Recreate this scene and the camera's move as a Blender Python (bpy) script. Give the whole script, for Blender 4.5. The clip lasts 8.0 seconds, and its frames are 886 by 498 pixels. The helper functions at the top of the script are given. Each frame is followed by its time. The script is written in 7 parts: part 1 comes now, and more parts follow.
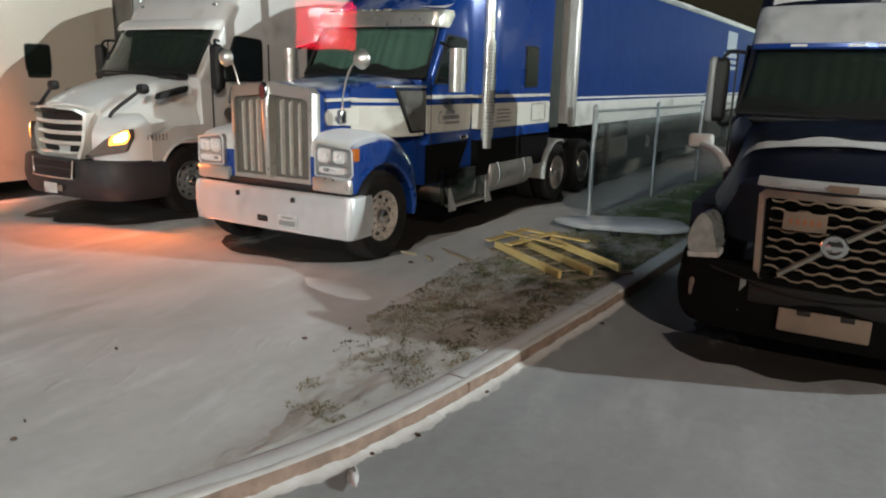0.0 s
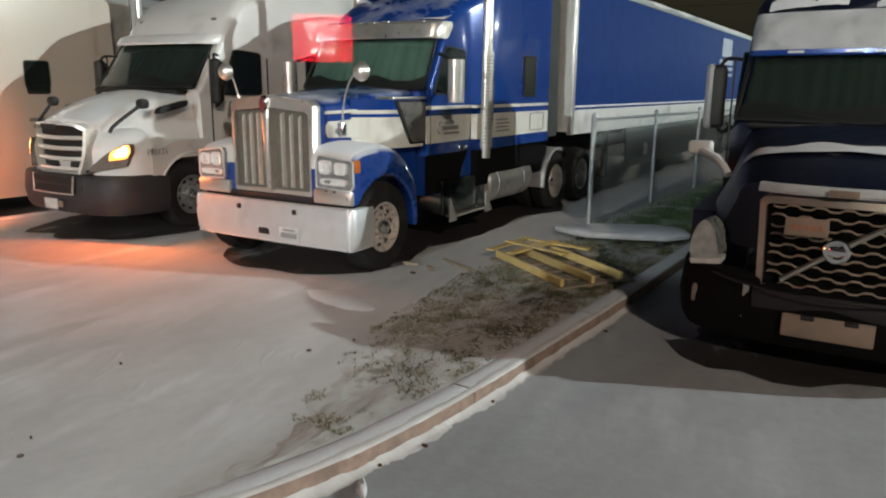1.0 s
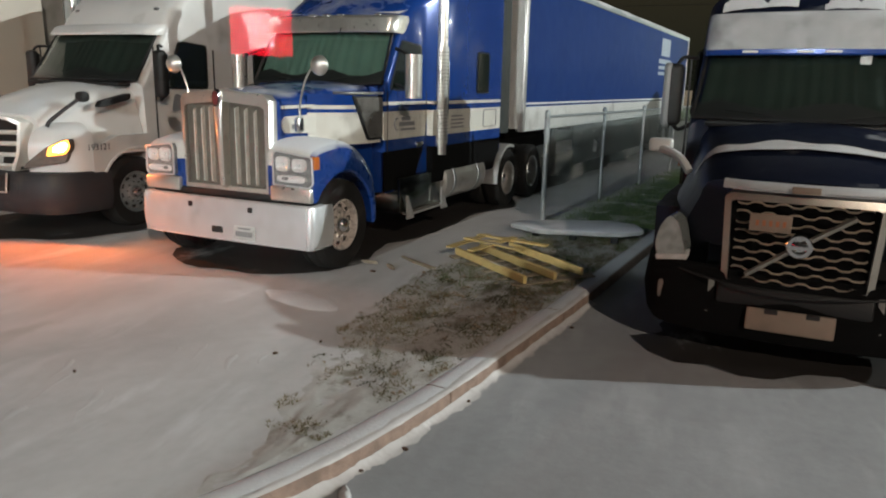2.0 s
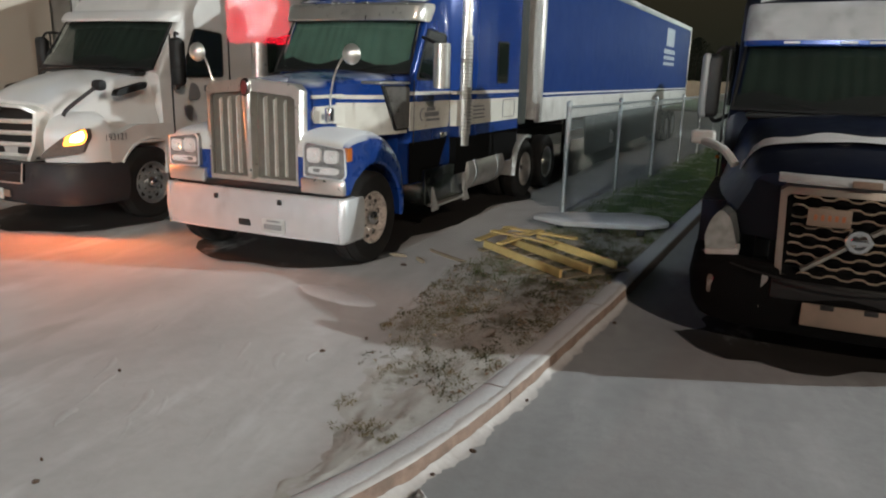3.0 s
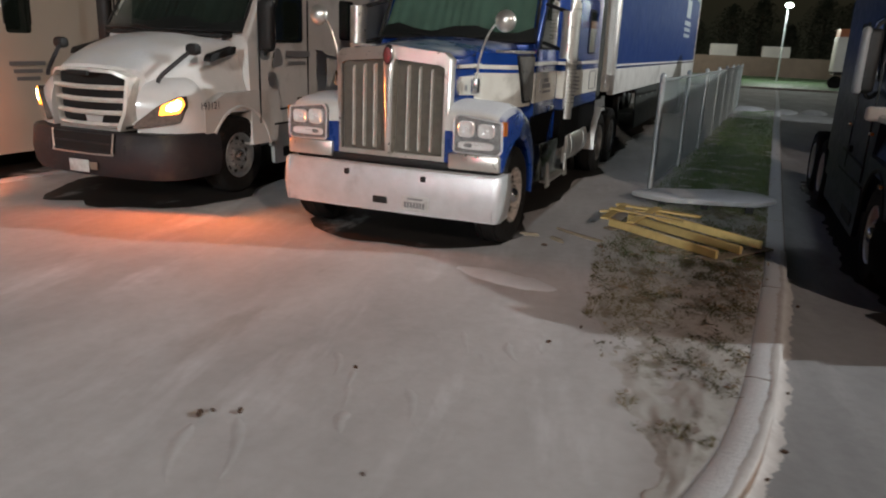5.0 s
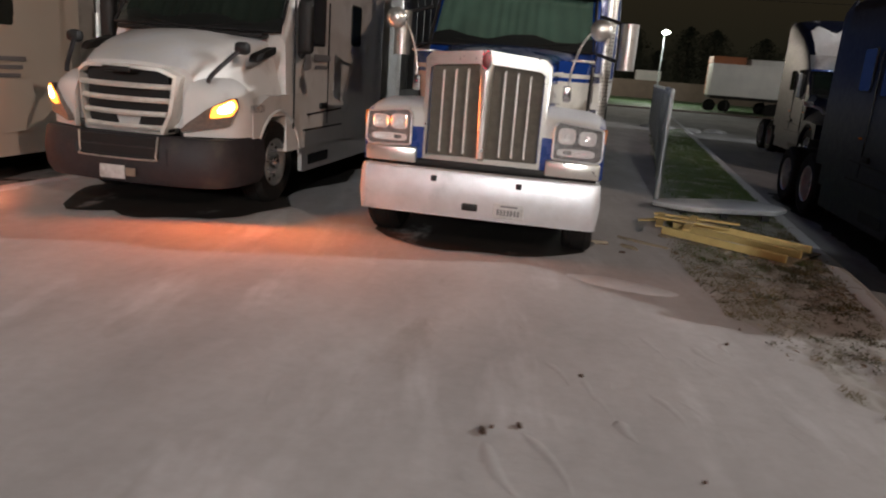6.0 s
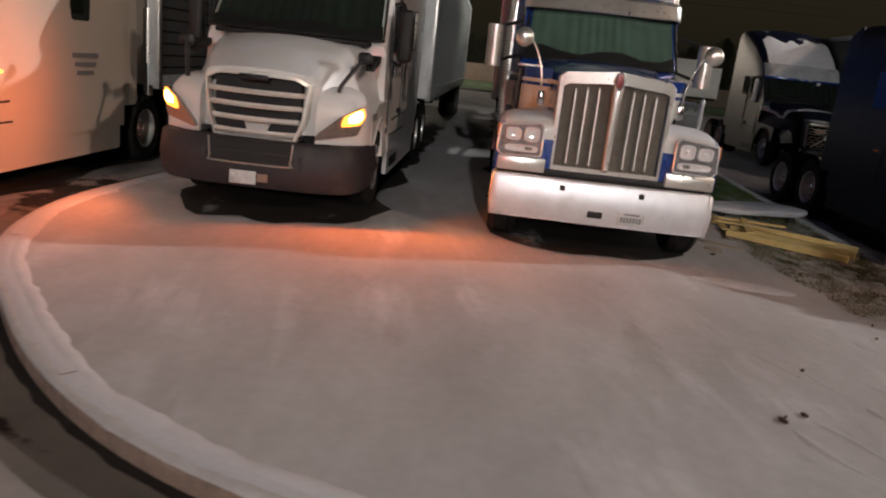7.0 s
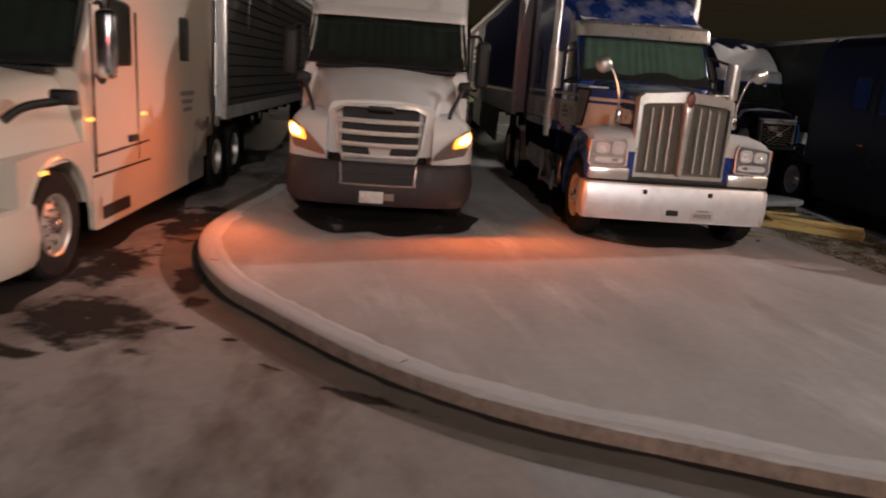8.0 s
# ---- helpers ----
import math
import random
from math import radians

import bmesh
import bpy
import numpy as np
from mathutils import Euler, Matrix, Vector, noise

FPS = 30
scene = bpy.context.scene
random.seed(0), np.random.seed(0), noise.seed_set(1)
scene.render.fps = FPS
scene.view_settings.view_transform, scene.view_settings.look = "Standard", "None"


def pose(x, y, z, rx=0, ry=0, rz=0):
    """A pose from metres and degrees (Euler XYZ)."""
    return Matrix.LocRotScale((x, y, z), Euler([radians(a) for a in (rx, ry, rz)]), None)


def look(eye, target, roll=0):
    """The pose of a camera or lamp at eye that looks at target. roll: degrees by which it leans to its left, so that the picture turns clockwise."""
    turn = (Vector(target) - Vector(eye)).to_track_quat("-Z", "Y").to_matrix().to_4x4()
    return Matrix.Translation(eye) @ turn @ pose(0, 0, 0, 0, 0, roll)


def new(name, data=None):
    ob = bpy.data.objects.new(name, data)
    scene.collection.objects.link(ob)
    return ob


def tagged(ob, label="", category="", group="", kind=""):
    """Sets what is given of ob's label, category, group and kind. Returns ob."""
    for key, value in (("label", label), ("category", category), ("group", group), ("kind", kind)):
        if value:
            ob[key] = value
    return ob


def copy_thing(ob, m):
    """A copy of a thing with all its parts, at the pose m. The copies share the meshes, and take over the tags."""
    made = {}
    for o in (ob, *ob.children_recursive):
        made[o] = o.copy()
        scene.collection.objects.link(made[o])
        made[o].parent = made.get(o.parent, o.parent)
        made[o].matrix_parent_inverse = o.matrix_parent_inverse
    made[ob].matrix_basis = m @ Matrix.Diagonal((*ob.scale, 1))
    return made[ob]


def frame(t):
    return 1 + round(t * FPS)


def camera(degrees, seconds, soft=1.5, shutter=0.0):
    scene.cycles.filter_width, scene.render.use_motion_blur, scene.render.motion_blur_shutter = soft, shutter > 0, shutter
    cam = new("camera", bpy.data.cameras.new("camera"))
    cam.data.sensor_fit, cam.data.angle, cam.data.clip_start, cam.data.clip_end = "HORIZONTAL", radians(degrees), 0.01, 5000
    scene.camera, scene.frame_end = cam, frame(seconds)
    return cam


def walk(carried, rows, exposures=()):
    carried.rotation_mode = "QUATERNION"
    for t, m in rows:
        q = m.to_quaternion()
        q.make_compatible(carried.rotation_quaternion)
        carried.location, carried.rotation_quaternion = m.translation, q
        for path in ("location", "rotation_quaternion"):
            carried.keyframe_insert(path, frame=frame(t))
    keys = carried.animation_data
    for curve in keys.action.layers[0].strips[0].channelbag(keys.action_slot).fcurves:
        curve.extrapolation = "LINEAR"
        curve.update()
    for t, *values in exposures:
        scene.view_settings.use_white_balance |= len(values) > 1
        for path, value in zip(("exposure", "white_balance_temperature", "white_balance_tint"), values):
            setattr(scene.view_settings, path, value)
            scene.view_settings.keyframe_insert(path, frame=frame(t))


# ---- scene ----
cam = camera(63.2, 8.0, soft=2.0, shutter=0.4)
PATH = [
    (0, (0.086, 0.021, 2.237), (-0.907, 1.693, 1.771), 1.4),
    (0.5, (0.099, -0.012, 2.246), (-0.921, 1.647, 1.795), 0.8),
    (1, (0.058, -0.007, 2.24), (-0.935, 1.673, 1.801), 0.6),
    (1.5, (-0.036, -0.015, 2.228), (-0.925, 1.723, 1.791), 1.0),
    (3, (-0.717, -0.121, 2.225), (-1.526, 1.645, 1.752), 1.5),
    (3.5, (-1.002, -0.156, 2.225), (-1.777, 1.584, 1.616), 1.8),
    (4, (-1.399, -0.24, 2.221), (-2.176, 1.501, 1.617), 2.0),
    (4.5, (-1.92, -0.392, 2.247), (-2.688, 1.36, 1.661), 2.0),
    (6, (-4.889, -1.059, 1.938), (-5.244, 0.847, 1.448), 4.4),
    (6.5, (-5.998, -1.442, 2.025), (-6.221, 0.478, 1.511), 4.9),
    (7, (-7.279, -1.865, 2.05), (-7.359, 0.069, 1.545), 6.3),
    (7.5, (-8.425, -2.299, 2.02), (-8.348, -0.359, 1.54), 4.2),
    (8, (-9.553, -3.027, 2.112), (-9.421, -1.087, 1.644), 4.2),
]
EXPOSURES = [(0, 0.22, 6350, 1), (3.2, 0.12, 6450, 4), (4.5, -0.13, 6450, 5), (6, -0.36, 6850, 12), (7, -0.40, 7050, 15), (8, -0.62, 7550, 20)]
walk(cam, [(t, look(eye, target, roll)) for t, eye, target, roll in PATH], EXPOSURES)

# ---- night sky and lamps ----
world = bpy.data.worlds.new("night")
scene.world = world
world.use_nodes = True
wn = world.node_tree
bg = wn.nodes["Background"]
tc = wn.nodes.new("ShaderNodeTexCoord")
sep = wn.nodes.new("ShaderNodeSeparateXYZ")
ramp = wn.nodes.new("ShaderNodeValToRGB")
ramp.color_ramp.elements[0].position, ramp.color_ramp.elements[0].color = 0.02, (0.045, 0.045, 0.030, 1)
ramp.color_ramp.elements[1].position, ramp.color_ramp.elements[1].color = 0.5, (0.028, 0.027, 0.025, 1)
ramp.color_ramp.elements.new(0.20).color = (0.105, 0.078, 0.045, 1)
wn.links.new(tc.outputs["Generated"], sep.inputs[0])
wn.links.new(sep.outputs["Z"], ramp.inputs[0])
wn.links.new(ramp.outputs[0], bg.inputs[0])
bg.inputs[1].default_value = 0.28


def lamp(name, kind, place, energy, color, radius, target=None, cone=90, blend=0.5):
    data = bpy.data.lights.new(name, kind)
    data.energy, data.color, data.shadow_soft_size = energy, color, radius
    ob = new(name, data)
    ob.matrix_world = look(place, target) if target else Matrix.Translation(place)
    if kind == "SPOT":
        data.spot_size, data.spot_blend = radians(cone), blend
    return ob


lamp("yard_light_east", "SPOT", (40.0, 23.0, 18.0), 64000, (0.96, 0.98, 1.0), 0.25, (-5, 4, 0), 70)
lamp("yard_light_south", "SPOT", (-3.0, -55, 15.0), 122000, (0.93, 0.97, 1.0), 0.25, (-7, 6, 0), 60)
lamp("yard_light_corner", "SPOT", (21.7, -20.6, 17.0), 32000, (1.0, 0.80, 0.69), 0.25, (-3, 7, 0), 70)
lamp("turn_signal_glow", "SPOT", (-11.06, 5.86, 1.30), 140, (1.0, 0.18, 0.042), 0.08, (-11.86, 5.26, 1.14), 180, 0.7)
lamp("turn_signal_glow", "SPOT", (-8.58, 5.86, 1.30), 110, (1.0, 0.18, 0.042), 0.08, (-8.30, 4.96, 1.14), 180, 0.2)
lamp("turn_signal_glow", "SPOT", (-8.54, 5.98, 1.30), 60, (1.0, 0.24, 0.045), 0.08, (-7.54, 6.05, 1.05), 110, 0.5)
# fill lamp added out of view to light the far wall
lamp("street_lamp_light", "POINT", (-18.5, 76.6, 6.7), 8000, (1.0, 0.90, 0.76), 0.3)
lamp("street_lamp_light", "POINT", (1.0, 70.2, 6.2), 2500, (0.90, 1.0, 0.90), 0.3)
# fill lamp added out of view to light the far trailers
lamp("street_lamp_light", "POINT", (22.0, 40.4, 7.6), 2200, (1.0, 0.97, 0.90), 0.3)


# ---- materials ----
def mat(name, color, rough=0.5, metal=0.0, color2=None, scale=6.0, amount=0.5, bump=0.0, bump_scale=60.0, snow=0.0,
        coat=0.0, emit=None, strength=0.0, dirt=0.0, rvar=0.12, alpha=1.0, obvar=0.0, spec=0.5):
    m = bpy.data.materials.new(name)
    m.use_nodes = True
    nt = m.node_tree
    b = nt.nodes["Principled BSDF"]
    link, N = nt.links.new, nt.nodes.new
    co = N("ShaderNodeTexCoord").outputs["Object"]

    def noise_tex(sc, detail=4.0, rough_=0.6):
        n = N("ShaderNodeTexNoise")
        n.inputs["Scale"].default_value, n.inputs["Detail"].default_value, n.inputs["Roughness"].default_value = sc, detail, rough_
        link(co, n.inputs["Vector"])
        return n.outputs["Fac"]

    def ramp_of(fac, lo, hi):
        r = N("ShaderNodeMapRange")
        r.inputs["From Min"].default_value, r.inputs["From Max"].default_value = lo, hi
        link(fac, r.inputs["Value"])
        return r.outputs["Result"]

    def mix(fac, a, c):
        x = N("ShaderNodeMix")
        x.data_type = "RGBA"
        for sock, v in ((x.inputs["Factor"], fac), (x.inputs[6], a), (x.inputs[7], c)):
            if isinstance(v, (int, float)):
                sock.default_value = v
            elif isinstance(v, tuple):
                sock.default_value = (*v[:3], 1)
            else:
                link(v, sock)
        return x.outputs[2]

    col = tuple(color)
    c2 = color2 or tuple(0.72 * v for v in color)
    big = noise_tex(scale)
    fac = N("ShaderNodeMath")
    fac.operation = "MULTIPLY"
    link(ramp_of(big, 0.35, 0.68), fac.inputs[0])
    fac.inputs[1].default_value = amount
    col = mix(fac.outputs[0], col, c2)
    rough_out = ramp_of(noise_tex(scale * 3.1), 0.0, 1.0)
    rr = N("ShaderNodeMapRange")
    rr.inputs["To Min"].default_value, rr.inputs["To Max"].default_value = max(0.02, rough - rvar), min(1.0, rough + rvar)
    link(rough_out, rr.inputs["Value"])
    rough_sock = rr.outputs["Result"]
    if dirt:
        col = mix(ramp_of(noise_tex(scale * 0.35 + 0.6, 5.0, 0.6), 0.60 - 0.25 * dirt, 1.05 - 0.15 * dirt), col, (0.10, 0.085, 0.065))
    if obvar:
        info = N("ShaderNodeObjectInfo")
        hsv = N("ShaderNodeHueSaturation")
        mr = N("ShaderNodeMapRange")
        mr.inputs["To Min"].default_value, mr.inputs["To Max"].default_value = 1 - obvar, 1 + obvar
        link(info.outputs["Random"], mr.inputs["Value"])
        link(mr.outputs["Result"], hsv.inputs["Value"])
        link(col, hsv.inputs["Color"])
        col = hsv.outputs["Color"]
    if snow:
        geo = N("ShaderNodeNewGeometry")
        sp = N("ShaderNodeSeparateXYZ")
        link(geo.outputs["Normal"], sp.inputs[0])
        up = ramp_of(sp.outputs["Z"], 0.55, 0.9)
        patch = ramp_of(noise_tex(1.7, 6.0, 0.6), 0.58 - 0.4 * snow, 0.84 - 0.4 * snow)
        mul = N("ShaderNodeMath")
        mul.operation = "MULTIPLY"
        link(up, mul.inputs[0])
        link(patch, mul.inputs[1])
        grain = mix(noise_tex(40.0), (0.58, 0.60, 0.64), (0.78, 0.80, 0.83))
        col = mix(mul.outputs[0], col, grain)
        sr = N("ShaderNodeMix")
        link(mul.outputs[0], sr.inputs["Factor"])
        link(rough_sock, sr.inputs[2])
        sr.inputs[3].default_value = 0.9
        rough_sock = sr.outputs[0]
        if metal:
            sm = N("ShaderNodeMix")
            link(mul.outputs[0], sm.inputs["Factor"])
            sm.inputs[2].default_value, sm.inputs[3].default_value = metal, 0.0
            link(sm.outputs[0], b.inputs["Metallic"])
    link(col, b.inputs["Base Color"])
    link(rough_sock, b.inputs["Roughness"])
    if not (snow and metal):
        b.inputs["Metallic"].default_value = metal
    b.inputs["Specular IOR Level"].default_value = spec
    b.inputs["Coat Weight"].default_value = coat
    b.inputs["Coat Roughness"].default_value = 0.06
    b.inputs["Alpha"].default_value = alpha
    if bump:
        bp = N("ShaderNodeBump")
        bp.inputs["Strength"].default_value, bp.inputs["Distance"].default_value = bump, 0.01
        link(noise_tex(bump_scale, 6.0), bp.inputs["Height"])
        link(bp.outputs[0], b.inputs["Normal"])
    if emit:
        b.inputs["Emission Color"].default_value = (*emit, 1)
        b.inputs["Emission Strength"].default_value = strength
    return m


def glass_mat(name, tint, gloss_rough=0.03, base=0.045):
    """A thin pane: mostly clear, with a mirror-like sheen."""
    m = bpy.data.materials.new(name)
    m.use_nodes = True
    nt = m.node_tree
    N, link = nt.nodes.new, nt.links.new
    out = nt.nodes["Material Output"]
    nt.nodes.remove(nt.nodes["Principled BSDF"])
    tr, gl, mx, lw = N("ShaderNodeBsdfTransparent"), N("ShaderNodeBsdfGlossy"), N("ShaderNodeMixShader"), N("ShaderNodeLayerWeight")
    lw.inputs["Blend"].default_value = 0.5
    pw, fr = N("ShaderNodeMath"), N("ShaderNodeMath")
    pw.operation, fr.operation = "POWER", "MULTIPLY_ADD"
    pw.inputs[1].default_value, fr.inputs[1].default_value, fr.inputs[2].default_value = 5.0, 0.9, base
    link(lw.outputs["Facing"], pw.inputs[0])
    link(pw.outputs[0], fr.inputs[0])
    tr.inputs[0].default_value = (*tint, 1)
    gl.inputs["Roughness"].default_value = gloss_rough
    link(fr.outputs[0], mx.inputs[0])
    link(tr.outputs[0], mx.inputs[1])
    link(gl.outputs[0], mx.inputs[2])
    link(mx.outputs[0], out.inputs[0])
    return m


M = {
    "kw_blue": mat("blue_paint", (0.010, 0.052, 0.27), 0.25, 0.15, (0.009, 0.042, 0.22), 3, coat=0.8, snow=0.30, dirt=0.10, rvar=0.05),
    "kw_fender": mat("blue_paint_frosted", (0.010, 0.052, 0.27), 0.28, 0.15, (0.009, 0.042, 0.22), 3, coat=0.7, snow=1.1, dirt=0.1),
    "kw_white": mat("white_paint", (0.72, 0.70, 0.64), 0.35, 0.0, (0.60, 0.57, 0.50), 4, coat=0.4, dirt=0.25),
    "white_truck": mat("white_fleet_paint", (0.70, 0.68, 0.66), 0.32, 0.0, (0.60, 0.58, 0.55), 3, coat=0.5, snow=0.4, dirt=0.15, rvar=0.04),
    "cream_truck": mat("pale_beige_paint", (0.66, 0.60, 0.52), 0.30, 0.1, (0.58, 0.52, 0.44), 0.7, coat=0.6, rvar=0.03),
    "navy": mat("dark_navy_paint", (0.005, 0.008, 0.024), 0.36, 0.0, (0.004, 0.007, 0.020), 3, snow=0.02, spec=0.28),
    "chrome": mat("chrome", (0.74, 0.74, 0.75), 0.16, 1.0, (0.60, 0.59, 0.57), 9, rvar=0.10, dirt=0.12),
    "bumper_chrome": mat("frosted_chrome", (0.80, 0.81, 0.83), 0.40, 0.6, (0.60, 0.60, 0.60), 5, rvar=0.15, dirt=0.12, bump=0.15),
    "frost_chrome": mat("salt_dulled_chrome", (0.76, 0.74, 0.69), 0.30, 0.80, (0.62, 0.59, 0.53), 5, rvar=0.08, dirt=0.10, bump=0.03),
    "alu": mat("brushed_aluminium", (0.70, 0.68, 0.65), 0.38, 0.7, (0.52, 0.50, 0.47), 10, dirt=0.15, rvar=0.12),
    "galv": mat("galvanised_steel", (0.42, 0.45, 0.46), 0.5, 0.8, (0.30, 0.33, 0.34), 14, dirt=0.15),
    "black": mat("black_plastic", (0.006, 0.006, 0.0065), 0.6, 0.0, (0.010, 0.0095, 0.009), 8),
    "grey_plastic": mat("grey_bumper_plastic", (0.030, 0.026, 0.029), 0.6, 0.0, (0.018, 0.016, 0.018), 8, dirt=0.25, bump=0.2),
    "mesh_grey": mat("grille_mesh", (0.17, 0.155, 0.13), 0.55, 0.4, (0.10, 0.09, 0.075), 20, dirt=0.15, bump=0.9, bump_scale=180),
    "rubber": mat("tyre_rubber", (0.010, 0.0095, 0.009), 0.85, 0.0, (0.018, 0.016, 0.015), 8, dirt=0.05, bump=0.4, bump_scale=50, spec=0.25),
    "lens": mat("headlamp_lens", (0.42, 0.42, 0.42), 0.12, 0.45, (0.16, 0.16, 0.16), 22, coat=1.0, amount=0.9),
    "lens_clear": mat("clear_lamp_lens", (0.075, 0.065, 0.055), 0.10, 0.2, (0.03, 0.028, 0.025), 9, coat=1.0, amount=0.9),
    "pale_lens": mat("pale_lamp_lens", (0.40, 0.43, 0.41), 0.14, 0.2, (0.22, 0.24, 0.23), 9, coat=1.0, amount=0.9),
    "lens_dark": mat("smoked_lens", (0.26, 0.20, 0.17), 0.12, 0.4, (0.07, 0.055, 0.05), 26, coat=1.0),
    "reflector": mat("lamp_reflector", (0.92, 0.92, 0.92), 0.15, 0.25, (0.66, 0.67, 0.68), 26, coat=1.0),
    "amber": mat("amber_lens", (0.55, 0.15, 0.02), 0.25, 0.0, coat=0.8),
    "amber_lit": mat("lit_turn_signal", (1.0, 0.5, 0.1), 0.3, emit=(1.0, 0.30, 0.035), strength=5.0),
    "bulb": mat("glowing_bulb", (1.0, 0.7, 0.3), 0.3, emit=(1.0, 0.76, 0.40), strength=45),
    "marker": mat("lit_marker_lamp", (1.0, 0.5, 0.1), 0.3, emit=(1.0, 0.45, 0.10), strength=3),
    "curtain": mat("windscreen_curtain", (0.085, 0.15, 0.12), 0.9, 0.0, (0.045, 0.075, 0.062), 3, bump=0.4, bump_scale=8),
    # near-black colour stands in for the darkness inside an unlit cab
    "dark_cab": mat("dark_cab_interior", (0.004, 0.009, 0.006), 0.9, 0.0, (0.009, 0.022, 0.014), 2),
    "glass": glass_mat("window_glass", (0.82, 0.90, 0.86)),
    "trailer_blue": mat("blue_curtain_vinyl", (0.010, 0.036, 0.165), 0.6, 0.0, (0.008, 0.029, 0.13), 1.2, bump=0.25, bump_scale=2.2, spec=0.12),
    "trailer_white": mat("trailer_white_rail", (0.60, 0.60, 0.58), 0.45, 0.1, (0.45, 0.44, 0.42), 3, dirt=0.3),
    "trailer_grey": mat("grey_trailer_wall", (0.22, 0.225, 0.22), 0.5, 0.2, (0.17, 0.175, 0.17), 2, dirt=0.2),
    "snow": mat("packed_snow", (0.74, 0.76, 0.79), 0.9, 0.0, (0.60, 0.61, 0.64), 5, bump=0.6, bump_scale=30),
    "wood": mat("pallet_wood", (0.66, 0.50, 0.20), 0.75, 0.0, (0.50, 0.36, 0.14), 9, bump=0.5, bump_scale=40, snow=0.1, obvar=0.2),
    "old_wood": mat("splintered_wood", (0.30, 0.25, 0.18), 0.8, 0.0, (0.16, 0.13, 0.10), 14, bump=0.5),
    "kerb": mat("kerb_concrete", (0.33, 0.235, 0.185), 0.85, 0.0, (0.19, 0.135, 0.11), 11, bump=0.8, bump_scale=45, dirt=0.3, amount=0.9, snow=1.5),
    "gutter": mat("gutter_concrete", (0.20, 0.175, 0.155), 0.85, 0.0, (0.11, 0.098, 0.088), 2.5, bump=0.4, bump_scale=60, dirt=0.3),
    "plate": mat("number_plate", (0.62, 0.63, 0.62), 0.5, 0.0, dirt=0.3, scale=20),
    "tan_plate": mat("tan_plate", (0.25, 0.19, 0.145), 0.55, 0.0, (0.20, 0.15, 0.115), 10, dirt=0.3),
    "ink": mat("dark_ink", (0.05, 0.05, 0.06), 0.6),
    "grey_ink": mat("grey_lettering", (0.22, 0.22, 0.23), 0.5),
    "emblem": mat("enamel_emblem", (0.22, 0.05, 0.05), 0.35, 0.3, coat=0.5),
    "mirror": mat("mirror_glass", (0.85, 0.86, 0.87), 0.02, 1.0, amount=0.1, rvar=0.0),
    "bright_bar": mat("bright_grille_bar", (0.90, 0.88, 0.83), 0.35, 0.35, (0.55, 0.53, 0.49), 10, dirt=0.1),
    "bar_metal": mat("grille_bar_steel", (0.48, 0.45, 0.40), 0.4, 0.9, (0.36, 0.33, 0.29), 10, dirt=0.35),
    "frost": mat("frosted_visor", (0.50, 0.51, 0.52), 0.6, 0.0, (0.26, 0.27, 0.28), 4, dirt=0.2, snow=0.4, bump=0.2),
    "pale_plastic": mat("pale_mirror_shell", (0.62, 0.63, 0.62), 0.4, 0.1, (0.5, 0.5, 0.49), 6, dirt=0.2, snow=0.6),
    "frame": mat("chassis_steel", (0.012, 0.011, 0.010), 0.8, 0.1, (0.020, 0.018, 0.016), 6, dirt=0.15),
    "panel": mat("broken_fairing_panel", (0.48, 0.50, 0.50), 0.55, 0.0, (0.36, 0.37, 0.37), 5, snow=0.75, dirt=0.2),
}


def soft_mat(name, color, color2):
    """A stain, or painted shade, that thins out in a ragged way towards its rim, by the mesh's "soft" values."""
    m = mat(name, color, 0.9, 0.0, color2, 3, rvar=0.1)
    nt = m.node_tree
    N, link = nt.nodes.new, nt.links.new
    at, nz, ad, rg, tr, mx = N("ShaderNodeAttribute"), N("ShaderNodeTexNoise"), N("ShaderNodeMath"), N("ShaderNodeMapRange"), N("ShaderNodeBsdfTransparent"), N("ShaderNodeMixShader")
    at.attribute_name = "soft"
    link(N("ShaderNodeNewGeometry").outputs["Position"], nz.inputs["Vector"])
    nz.inputs["Scale"].default_value, nz.inputs["Detail"].default_value, nz.inputs["Roughness"].default_value = 3.2, 6.0, 0.6
    ad.operation = "MULTIPLY_ADD"
    ad.inputs[1].default_value = 3.4
    link(nz.outputs["Fac"], ad.inputs[0])
    link(at.outputs["Fac"], ad.inputs[2])
    for key, v in (("From Min", 2.05), ("From Max", 2.55), ("To Max", 0.92)):
        rg.inputs[key].default_value = v
    link(ad.outputs[0], rg.inputs["Value"])
    link(rg.outputs["Result"], mx.inputs[0])
    link(tr.outputs[0], mx.inputs[1])
    link(nt.nodes["Principled BSDF"].outputs[0], mx.inputs[2])
    link(mx.outputs[0], nt.nodes["Material Output"].inputs[0])
    return m


WIND = -78.0


